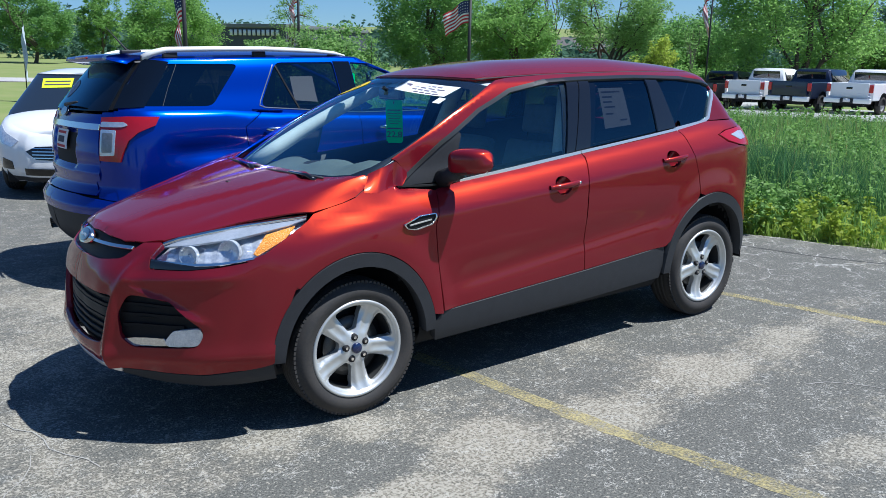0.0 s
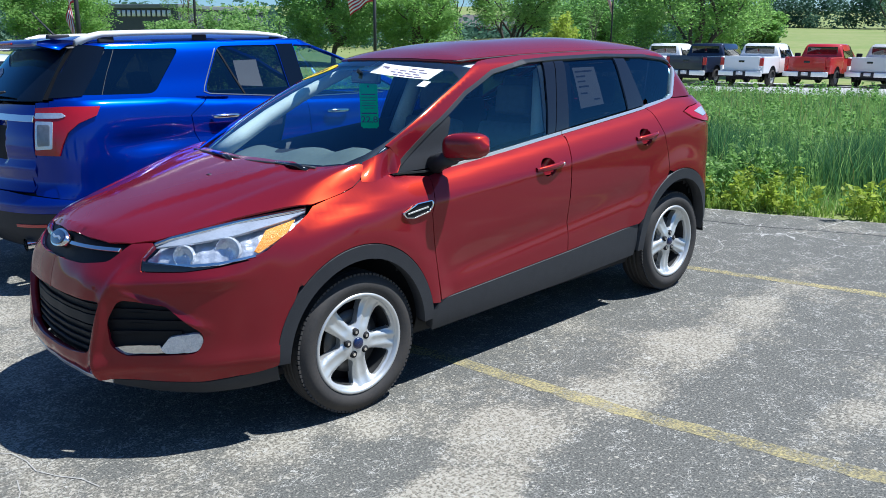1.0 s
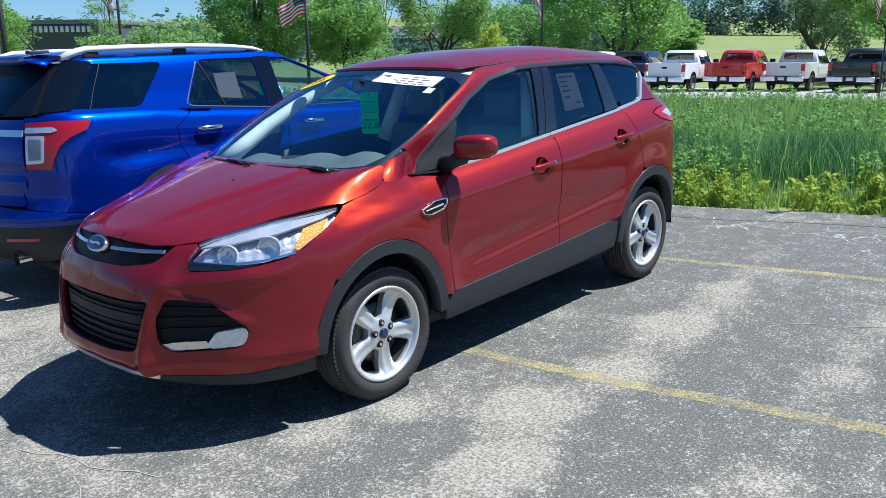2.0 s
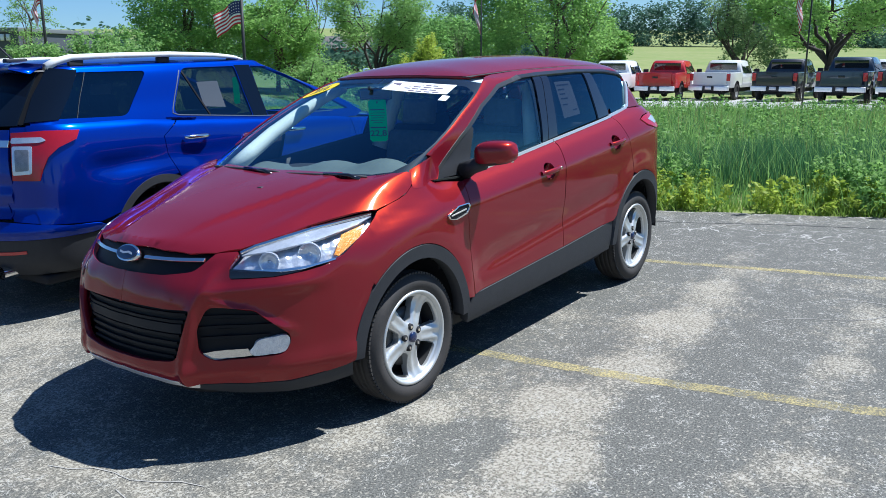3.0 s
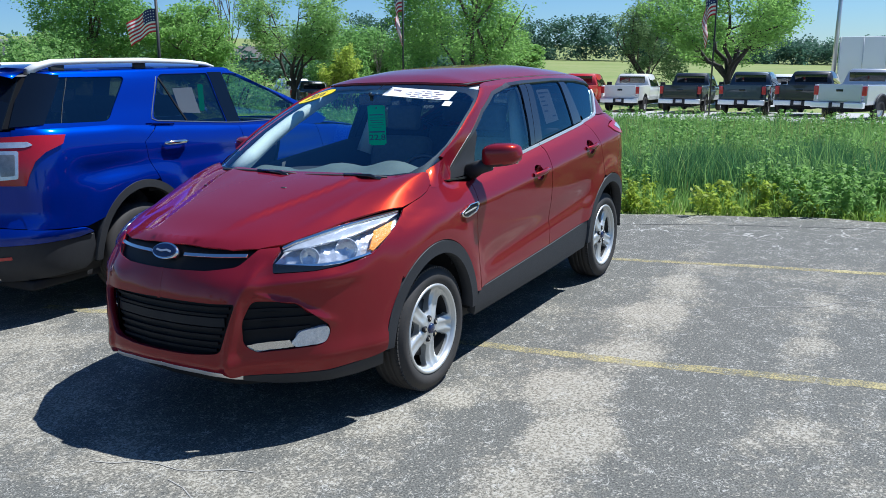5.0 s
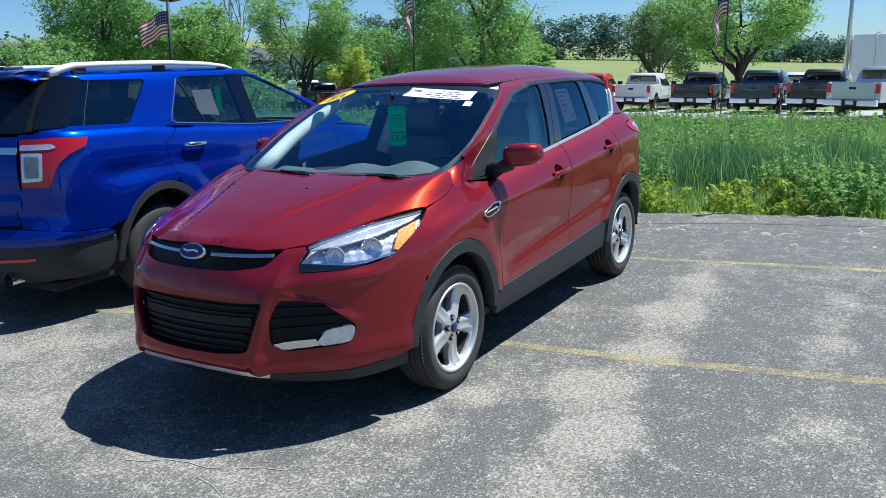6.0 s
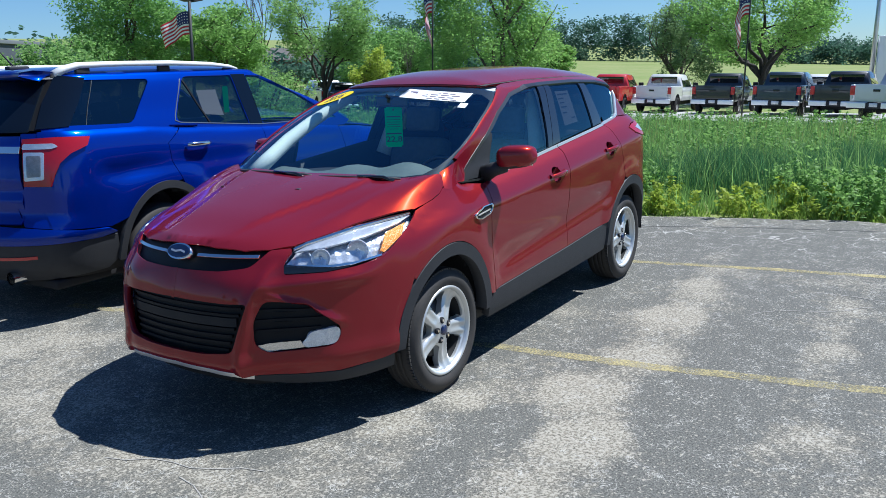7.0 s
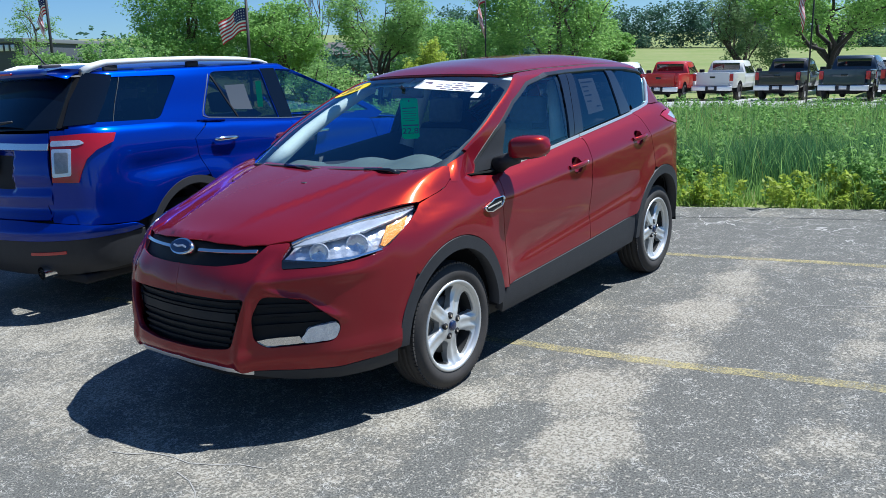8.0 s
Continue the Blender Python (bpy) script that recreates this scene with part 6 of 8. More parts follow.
panel("window_seal", blue_house, strip([(-3.21, 1.735), (-3.31, 1.56), (-3.385, 1.41)], 0.004), SIDE, M["clad"], blue_car, off=-0.004, thick=0.004, res=0.04, mirror=True)
panel("window_sheet", blue_house, [(-2.02, 1.62), (-2.24, 1.62), (-2.24, 1.42), (-2.02, 1.40)], SIDE, PAPER, blue_car, off=-0.02, thick=0.001, res=0.06, mirror=True)
b_roof = [(-1.42, 0.0), (-1.46, 0.35), (-1.6, 0.60), (-2.5, 0.63), (-3.2, 0.59), (-3.5, 0.45), (-3.58, 0.0)]
panel("roof", blue_house, b_roof + [(x, -y) for x, y in b_roof[-2:0:-1]], TOP, BP, blue_car, res=0.07, thick=0.03)
panel("windscreen", blue_house, [(0.84, 1.27), (0.66, 1.73), (-0.66, 1.73), (-0.84, 1.27)], FRONT, M["glass"], blue_car, off=-0.004, res=0.08).visible_shadow = False
shell_mesh(blue_house, "rear_glass_surround", M["frit"], blue_car, 0.006, lambda p: p.z < 1.39 or p.z > 1.75 or p.x > -3.27 - 0.77 * (1.745 - p.z))
panel("rear_screen", blue_house, [(0.70, 1.385), (0.56, 1.745), (-0.56, 1.745), (-0.70, 1.385)], BACK, M["black_glass"], blue_car, off=0.004, res=0.06)
for sd in (1, -1):
    bm = bmesh.new()
    pts = [(-3.44, 0.59, 1.775), (-3.37, 0.61, 1.812), (-3.26, 0.635, 1.840), (-2.9, 0.655, 1.846), (-2.4, 0.665, 1.845), (-1.95, 0.66, 1.828), (-1.72, 0.645, 1.808), (-1.60, 0.63, 1.785)]
    wide = [0.034, 0.033, 0.029, 0.027, 0.027, 0.025, 0.021, 0.012]
    ring = []
    for (x, y, z), w in zip(pts, wide):
        ring.append([bm.verts.new((x, sd * (y + a * w), z + b * w * 0.88)) for a, b in ((-1, -0.6), (-0.9, 0.6), (-0.5, 1.0), (0.5, 0.9), (0.95, 0.4), (1.0, -0.8))])
    for r1, r2 in zip(ring, ring[1:]):
        for k in range(6):
            bm.faces.new((r1[k], r1[(k + 1) % 6], r2[(k + 1) % 6], r2[k]))
    bm.faces.new(ring[0])
    bm.faces.new(ring[-1][::-1])
    bmesh.ops.recalc_face_normals(bm, faces=bm.faces)
    rail = part("roof_rail", bm, material("rail_silver", (0.80, 0.78, 0.72), 0.4, 0.2), blue_car, "brushed silver roof rail")
    for x in (-3.22, -2.45, -1.72):
        bm = bmesh.new()
        bm_box(bm, (x - 0.07, sd * 0.645 - 0.014, 1.775), (x + 0.05, sd * 0.645 + 0.014, 1.828 if x != -1.72 else 1.80), 0.012, 2)
        part("rail_foot", bm, M["clad"], rail)
bm = bmesh.new()
rows = []
for k in range(15):
    y = -0.60 + 1.2 * k / 14
    c_ = 1 - (abs(y) / 0.62) ** 4
    rows.append([bm.verts.new((x, y, z)) for x, z in ((-3.44, 1.800), (-3.60, 1.812 + 0.01 * c_), (-3.70 - 0.03 * c_, 1.80), (-3.71 - 0.03 * c_, 1.772), (-3.56, 1.735))])
for r1, r2 in zip(rows, rows[1:]):
    for j in range(5):
        bm.faces.new((r1[j], r1[(j + 1) % 5], r2[(j + 1) % 5], r2[j]))
bm.faces.new(rows[0])
bm.faces.new(rows[-1][::-1])
sp = part("roof_spoiler", bm, BP, blue_car)
bm = bmesh.new()
bm_box(bm, (-3.745, -0.16, 1.782), (-3.72, 0.16, 1.797), 0.004)
part("stop_lamp", bm, TAIL, sp)
bm = bmesh.new()
bm_tube(bm, [(-3.35, 0.0, 1.84), (-3.37, 0.0, 1.86), (-3.52, 0.0, 2.04)], [0.02, 0.008, 0.003], 6)
bm_box(bm, (-3.42, -0.03, 1.82), (-3.25, 0.03, 1.855), 0.012, 2)
part("antenna", bm, M["clad"], blue_car)
bm = bmesh.new()
p, nn = blue_house.cast(Vector((-6, 0.0, 1.42)), Vector((1, 0, 0)))
bm_tube(bm, [p + Vector((-0.03, 0, 0)), p + Vector((-0.03, -0.36, 0.03))], [0.016, 0.008], 8)
part("rear_wiper", bm, M["clad"], blue_car)
for sd in (1, -1):
    bm = bmesh.new()
    bm_tube(bm, [(-2.60, sd * 1.00, 1.192), (-2.56, sd * 1.022, 1.193), (-2.40, sd * 1.022, 1.190), (-2.355, sd * 1.00, 1.189)], [0.014, 0.018, 0.018, 0.014], 10)
    part("door_handle", bm, M["chrome"], blue_car, "chrome door handle")
    bm = bmesh.new()
    bm_tube(bm, [(-1.48, sd * 1.0, 1.15), (-1.44, sd * 1.022, 1.15), (-1.28, sd * 1.022, 1.145), (-1.24, sd * 1.0, 1.145)], [0.014, 0.018, 0.018, 0.014], 10)
    part("door_handle", bm, M["chrome"], blue_car, "chrome door handle")
bm = bmesh.new()
bm_box(bm, (-3.8, -0.85, 0.25), (0.7, 0.85, 0.32), 0.02)
part("underbody", bm, M["dark"], blue_car)
shell_mesh(blue_house, "headliner", material("headliner_dark", (0.12, 0.12, 0.12), 0.9), blue_car, 0.04, lambda p: p.z < 1.785)
cabin(blue_car, -1.75, -2.65, 0.40, 0.68, SEAT)
price_tag((BLUE_AT @ Vector((-1.15, 0.0, 1.62))), 20)

# ---- ground ----
def level(x, y):
    """Height of the land: flat round the cars, falling gently away to the far lots."""
    d = max(0.0, math.hypot(x + 1.5, y + 1.0) - 5.5)
    k = d / (d + 3.0)
    far = 0.030 * x - 0.035 * y
    h = far * k
    h -= 1.0 * math.exp(-((x + 34) ** 2 + (y + 26) ** 2) / 170)
    lot = smooth_step(24, 29, -x) * smooth_step(52, 45, -x) * smooth_step(-25, -20, y) * smooth_step(8, 3, y)
    h += (0.0411 * (x + 35) - 0.0116 * (y + 8) - 0.90 - h) * lot
    away = -0.80 * x - 0.45 * y
    if away > 95:
        h += (away - 95) * 0.042
    return h


UP = Vector((-0.027, 0.026, 1.0)).normalized()


def far(x, y, heading=0.0, dz=0.0):
    """A pose on the land away from the cars, upright there; heading in degrees turns +x."""
    tilt = Vector((0, 0, 1)).rotation_difference(UP).to_matrix().to_4x4()
    return Matrix.Translation((x, y, level(x, y) + dz)) @ tilt @ pose(0, 0, 0, 0, 0, heading)


def edge_x(y):
    return -5.43 - 0.265 * y


# worn asphalt: dark bitumen with pale flecks of stone, thick where it is worn, and squiggles of grit between
def asphalt_material():
    m = bpy.data.materials.new("worn_asphalt")
    m.use_nodes = True
    nt = m.node_tree
    N, L = nt.nodes.new, nt.links.new
    b = nt.nodes["Principled BSDF"]
    b.inputs["Roughness"].default_value = 0.85
    b.inputs["Specular IOR Level"].default_value = 0.3
    tex = N("ShaderNodeTexCoord")

    def noise_tex(scale, detail, distort=0.0):
        n = N("ShaderNodeTexNoise")
        n.inputs["Scale"].default_value, n.inputs["Detail"].default_value, n.inputs["Distortion"].default_value = scale, detail, distort
        L(tex.outputs["Object"], n.inputs["Vector"])
        return n.outputs[0]

    def calc(op, a, c):
        n = N("ShaderNodeMath")
        n.operation = op
        for k, v in enumerate((a, c)):
            if isinstance(v, (int, float)):
                n.inputs[k].default_value = v
            else:
                L(v, n.inputs[k])
        return n.outputs[0]

    def ramp(v, lo, hi, out0=0.0, out1=1.0):
        n = N("ShaderNodeMapRange")
        for k, q in enumerate((lo, hi, out0, out1)):
            n.inputs[k + 1].default_value = q
        L(v, n.inputs[0])
        return n.outputs[0]

    def blend(fac, a, c, mode="MIX"):
        n = N("ShaderNodeMix")
        n.data_type, n.blend_type = "RGBA", mode
        for k, v in ((0, fac), (6, a), (7, c)):
            if isinstance(v, (int, float)):
                n.inputs[k].default_value = v
            elif isinstance(v, tuple):
                n.inputs[k].default_value = (*v, 1)
            else:
                L(v, n.inputs[k])
        return n.outputs[2]
    att, att2 = N("ShaderNodeAttribute"), N("ShaderNodeAttribute")
    att.attribute_name, att2.attribute_name = "wear", "crackle"
    broad, mid, fine, flake = noise_tex(2.6, 6), noise_tex(17, 5), noise_tex(112, 4), noise_tex(60, 4, 0.5)
    w = calc("ADD", att.outputs["Fac"], calc("MULTIPLY", calc("SUBTRACT", broad, 0.5), 1.7))
    w = calc("ADD", w, calc("MULTIPLY", calc("SUBTRACT", mid, 0.5), 1.5))
    wear = ramp(w, 0.08, 0.92)
    base = blend(wear, (0.118, 0.115, 0.099), (0.212, 0.190, 0.146))
    base = blend(1.0, base, ramp(fine, 0.36, 0.64, 0.55, 1.42), "MULTIPLY")
    # dark pits between the stones
    base = blend(ramp(noise_tex(85, 2), 0.42, 0.34, 0.0, 0.75), base, (0.040, 0.039, 0.035))
    # pale flecks
    fleck = ramp(calc("ADD", flake, calc("MULTIPLY", wear, 0.125)), 0.598, 0.655)
    tone = blend(noise_tex(33, 2), (0.27, 0.247, 0.198), (0.45, 0.415, 0.335))
    col = blend(calc("MULTIPLY", fleck, 0.85), base, tone)
    # thin squiggles of pale grit
    line = ramp(calc("ABSOLUTE", calc("SUBTRACT", noise_tex(21, 3, 0.8), 0.5), 0.0), 0.016, 0.007)
    col = blend(calc("MULTIPLY", calc("MULTIPLY", line, ramp(noise_tex(6.5, 3), 0.50, 0.56)), 0.75), col, (0.46, 0.44, 0.385))
    # pale cracks, dense near the edge of the lot
    warp = N("ShaderNodeMix")
    warp.data_type = "VECTOR"
    warp.inputs[0].default_value = 0.22
    n3 = N("ShaderNodeTexNoise")
    n3.inputs["Scale"].default_value, n3.inputs["Detail"].default_value = 3.5, 3
    vor3 = N("ShaderNodeTexVoronoi")
    vor3.feature = "DISTANCE_TO_EDGE"
    vor3.inputs["Scale"].default_value = 3.6
    L(tex.outputs["Object"], n3.inputs["Vector"])
    L(tex.outputs["Object"], warp.inputs[4])
    L(n3.outputs[1], warp.inputs[5])
    L(warp.outputs[1], vor3.inputs["Vector"])
    line = calc("MULTIPLY", calc("LESS_THAN", vor3.outputs["Distance"], calc("MULTIPLY", att2.outputs["Fac"], calc("MULTIPLY", mid, 0.022))), calc("GREATER_THAN", broad, 0.47))
    col = blend(calc("MULTIPLY", line, 0.6), col, (0.50, 0.48, 0.43))
    L(col, b.inputs["Base Color"])
    bp = N("ShaderNodeBump")
    bp.inputs["Strength"].default_value, bp.inputs["Distance"].default_value = 0.8, 0.006
    L(calc("ADD", flake, calc("MULTIPLY", fine, 0.6)), bp.inputs["Height"])
    L(bp.outputs[0], b.inputs["Normal"])
    return m


def paint_material():
    """Yellow paint, worn through to the asphalt in grains and patches."""
    m = material("worn_yellow_paint", (0.50, 0.415, 0.175), 0.8, vary=1.0, scale=24, color2=(0.34, 0.295, 0.165), bump=0.4, bump_scale=160)
    nt = m.node_tree
    N, L = nt.nodes.new, nt.links.new
    tex, fine, patch = N("ShaderNodeTexCoord"), N("ShaderNodeTexNoise"), N("ShaderNodeTexNoise")
    fine.inputs["Scale"].default_value, fine.inputs["Detail"].default_value = 75, 4
    patch.inputs["Scale"].default_value, patch.inputs["Detail"].default_value = 4.0, 4
    add, cut, mx, tr = N("ShaderNodeMath"), N("ShaderNodeMapRange"), N("ShaderNodeMixShader"), N("ShaderNodeBsdfTransparent")
    for n in (fine, patch):
        L(tex.outputs["Object"], n.inputs["Vector"])
    L(fine.outputs[0], add.inputs[0])
    L(patch.outputs[0], add.inputs[1])
    cut.inputs[1].default_value, cut.inputs[2].default_value = 0.78, 1.26
    L(add.outputs[0], cut.inputs[0])
    L(cut.outputs[0], mx.inputs[0])
    L(tr.outputs[0], mx.inputs[1])
    L(nt.nodes["Principled BSDF"].outputs[0], mx.inputs[2])
    L(mx.outputs[0], nt.nodes["Material Output"].inputs[0])
    return m


M["asphalt"] = asphalt_material()
M["soil"] = material("meadow", (0.15, 0.20, 0.045), 0.95, vary=0.9, scale=0.08, color2=(0.23, 0.24, 0.085), bump=0.6, bump_scale=3)
steps = sorted({*[round(-8 + 0.5 * k, 2) for k in range(33)], *[-900, -700, -500, -400, -300, -250, -210, -180, -150, -130, -115, -100, -90, -80, -70, -60, -50, -40, -32, -26, -21, -17, -14, -12, -10, 10, 12, 15, 20, 30, 45, 70, 120, 250, 500]})
gv = [(x, y, level(x, y) - (0.08 if x > edge_x(y) + 0.3 and y > -60 and y < 40 else 0.015)) for x in steps for y in steps]
n = len(steps)
me = bpy.data.meshes.new("ground")
me.from_pydata(gv, [], [(i * n + j, (i + 1) * n + j, (i + 1) * n + j + 1, i * n + j + 1) for i in range(n - 1) for j in range(n - 1)])
me.materials.append(M["soil"])
me.shade_smooth()
tagged(new("ground", me), "grassy land rising to a mown hill behind the lots", "ground", kind="structure")

# places where the bitumen has worn away: (x1, y1, x2, y2, half width, strength)
WORN = [(-3.8, 1.35, -2.8, 1.50, 0.13, 0.5), (-2.8, 1.50, -1.9, 1.52, 0.15, 0.45), (-1.9, 1.50, -1.05, 1.60, 0.20, 0.7), (-1.05, 1.62, -0.35, 1.58, 0.22, 0.6), (-0.35, 1.57, 0.25, 1.77, 0.20, 0.7), (0.25, 1.77, 0.95, 1.74, 0.20, 0.6),
        (-0.35, 1.42, 0.07, 0.98, 0.16, 0.45), (0.07, 0.95, 0.62, 0.92, 0.11, 0.55), (-1.75, 0.85, -0.7, 1.15, 0.22, 0.22), (-0.42, 2.68, -0.33, 2.72, 0.16, 0.5), (-0.10, 2.48, -0.05, 2.54, 0.09, 0.45), (-1.25, 2.56, -1.65, 2.58, 0.15, 0.5), (-1.65, 2.62, -2.75, 2.54, 0.10, 0.4),
        (0.6, -2.1, 1.25, -1.1, 0.45, 0.28), (1.25, -1.1, 1.55, -0.1, 0.35, 0.28), (1.5, 0.0, 1.45, 0.45, 0.25, 0.25), (0.85, 1.05, 1.45, 0.6, 0.20, 0.3), (0.9, -2.4, 2.4, -5.5, 0.9, 0.15), (1.9, -0.6, 1.9, 0.9, 0.35, -0.25),
        (0.12, 1.35, 0.66, 1.22, 0.16, -0.55), (-1.2, 2.10, 0.4, 2.20, 0.28, -0.35), (-2.6, 2.0, -1.2, 2.2, 0.22, -0.3), (-4.3, 0.6, -4.8, 3.0, 0.40, -0.3)]


def wear_at(x, y):
    p = Vector((x * 0.55, y * 0.55, 3.1))
    f = 0.10 + 0.34 * noise.fractal(p, 0.9, 2.1, 4) 
    for x1, y1, x2, y2, r, k in WORN:
        dx, dy = x2 - x1, y2 - y1
        t = min(1, max(0, ((x - x1) * dx + (y - y1) * dy) / (dx * dx + dy * dy)))
        d = math.hypot(x - x1 - t * dx, y - y1 - t * dy) + 0.16 * noise.noise(Vector((x * 3.1, y * 3.1, 0.7)))
        f += k * smooth_step(r * 1.5, r * 0.4, d)
    return f


ys = [-60, -40, -30, -22, -16, -12] + [round(-9 + 0.1 * k, 3) for k in range(150)] + [6.2, 7, 8, 10, 12, 16, 22, 30, 40]
ds = [0, 0.04] + [round(0.1 * k, 3) for k in range(1, 90)] + [9.3, 10, 11, 12, 15, 18, 22, 30, 40, 55]
lv, wear, crackle = [], [], []
for k, d in enumerate(ds):
    for y in ys:
        e = 0.05 * noise.noise(Vector((y * 2.3, 0, 0))) + 0.02 * noise.noise(Vector((y * 11, 0, 0))) if k < 3 else 0
        x = edge_x(y) + d + e
        lv.append((x, y, level(x, y) - (0.05 if k == 0 else 0)))
        wear.append(wear_at(x, y))
        crackle.append(smooth_step(2.3, 1.2, d))
n = len(ys)
me = bpy.data.meshes.new("pavement")
me.from_pydata(lv, [], [(i * n + j, (i + 1) * n + j, (i + 1) * n + j + 1, i * n + j + 1) for i in range(len(ds) - 1) for j in range(n - 1)])
me.materials.append(M["asphalt"])
me.shade_smooth()
at = me.attributes.new("wear", "FLOAT", "POINT")
at.data.foreach_set("value", wear)
at = me.attributes.new("crackle", "FLOAT", "POINT")
at.data.foreach_set("value", crackle)
tagged(new("pavement", me), "worn grey asphalt parking lot with pale patches", "pavement", kind="structure")


def ground_strip(name, line, width, mat, label, category, dz=0.002, rough=0.0):
    """A thin strip painted or cracked along a line on the lot."""
    bm = bmesh.new()
    prev = None
    for (x1, y1), (x2, y2) in zip(line, line[1:]):
        k = max(2, int(math.hypot(x2 - x1, y2 - y1) / 0.06))
        for j in range(k + (1 if (x2, y2) == tuple(line[-1]) else 0)):
            t = j / k
            x, y = x1 + (x2 - x1) * t, y1 + (y2 - y1) * t
            d = Vector((x2 - x1, y2 - y1)).normalized()
            nx, ny = -d.y, d.x
            w1 = width / 2 * (1 + rough * noise.noise(Vector((x * 9, y * 9, 1))))
            w2 = width / 2 * (1 + rough * noise.noise(Vector((x * 9, y * 9, 5))))
            row = [bm.verts.new((x + nx * a, y + ny * a, level(x, y) + dz)) for a in (-w1, w2)]
            if prev:
                bm.faces.new((prev[0], row[0], row[1], prev[1]))
            prev = row
    bmesh.ops.recalc_face_normals(bm, faces=bm.faces)
    return tagged(part(name, bm, mat, smooth=False), label, category, kind="structure")


M["line"] = paint_material()
ground_strip("marking_line", [(-0.62, -0.2), (-0.75, 0.77), (-0.86, 1.75), (-1.09, 3.0), (-1.45, 5.2)], 0.10, M["line"], "worn yellow parking line on the asphalt", "marking", rough=0.45)
ground_strip("marking_line", [(-3.17, 0.2), (-3.28, 0.8), (-3.47, 1.8), (-3.62, 2.8), (-4.0, 5.2)], 0.09, M["line"], "worn yellow parking line on the asphalt", "marking", rough=0.45)
ground_strip("marking_line", [(-0.42, -1.6), (-0.12, -2.25), (-0.05, -2.7)], 0.09, M["line"], "worn yellow parking line on the asphalt", "marking", rough=0.45)
CRACK = material("crack_shadow", (0.055, 0.054, 0.050), 0.9)
PALEC = material("pale_dust", (0.38, 0.36, 0.32), 0.95, vary=0.6, scale=30)


def crack(x, y, ang, length, width, mat, seed):
    rnd = random.Random(seed)
    pts = [(x, y)]
    for k in range(int(length / 0.12)):
        ang += rnd.uniform(-0.45, 0.45)
        x, y = x + 0.12 * math.cos(ang), y + 0.12 * math.sin(ang)
        pts.append((x, y))
    return ground_strip("crack", pts, width, mat, "thin crack in the asphalt", "crack", 0.003, 0.8)


for k, (x, y, a, ln, w, mt) in enumerate(((1.47, -0.12, 1.9, 0.9, 0.006, PALEC), (1.42, 0.35, 1.5, 0.5, 0.005, PALEC), (-2.1, 2.0, 2.6, 1.5, 0.006, PALEC), (-2.9, 2.3, 1.9, 1.6, 0.008, PALEC))):
    crack(x, y, a, ln, w, mt, 40 + k)


ground_strip("crack", [(edge_x(y) + 0.62 + 0.05 * math.sin(y * 3), y) for y in (-2.0, -0.6, 0.4, 1.2, 2.0, 2.9, 4.0, 6.0)], 0.018, CRACK, "long dark seam near the edge of the asphalt", "crack", 0.002, 0.7)


# ---- foliage ----
def leaf_material(name, c1, c2, trans=0.35):
    m = bpy.data.materials.new(name)
    m.use_nodes = True
    nt = m.node_tree
    N, L = nt.nodes.new, nt.links.new
    b = nt.nodes["Principled BSDF"]
    geo = N("ShaderNodeNewGeometry")
    mix = N("ShaderNodeMix")
    mix.data_type = "RGBA"
    mix.inputs[6].default_value, mix.inputs[7].default_value = (*c1, 1), (*c2, 1)
    L(geo.outputs["Random Per Island"], mix.inputs[0])
    L(mix.outputs[2], b.inputs["Base Color"])
    b.inputs["Roughness"].default_value = 0.55
    b.inputs["Specular IOR Level"].default_value = 0.3
    tr = N("ShaderNodeBsdfTranslucent")
    L(mix.outputs[2], tr.inputs[0])
    ms = N("ShaderNodeMixShader")
    ms.inputs[0].default_value = trans
    L(b.outputs[0], ms.inputs[1])
    L(tr.outputs[0], ms.inputs[2])
    L(ms.outputs[0], nt.nodes["Material Output"].inputs[0])
    return m


M["bark"] = material("bark", (0.075, 0.06, 0.045), 0.9, vary=0.7, scale=6, color2=(0.13, 0.11, 0.09), bump=0.6, bump_scale=40)
M["leaf_dark"] = leaf_material("dark_leaves", (0.152, 0.302, 0.090), (0.270, 0.460, 0.130), 0.68)
M["leaf_mid"] = leaf_material("green_leaves", (0.182, 0.345, 0.092), (0.312, 0.495, 0.134), 0.68)
M["leaf_light"] = leaf_material("light_leaves", (0.195, 0.345, 0.102), (0.310, 0.480, 0.152), 0.66)
M["leaf_yellow"] = leaf_material("yellow_leaves", (0.32, 0.42, 0.05), (0.44, 0.52, 0.09), 0.55)
M["leaf_olive"] = leaf_material("olive_leaves", (0.145, 0.235, 0.100), (0.240, 0.345, 0.145), 0.6)
M["leaf_far"] = leaf_material("far_leaves", (0.065, 0.137, 0.091), (0.103, 0.196, 0.126), 0.5)


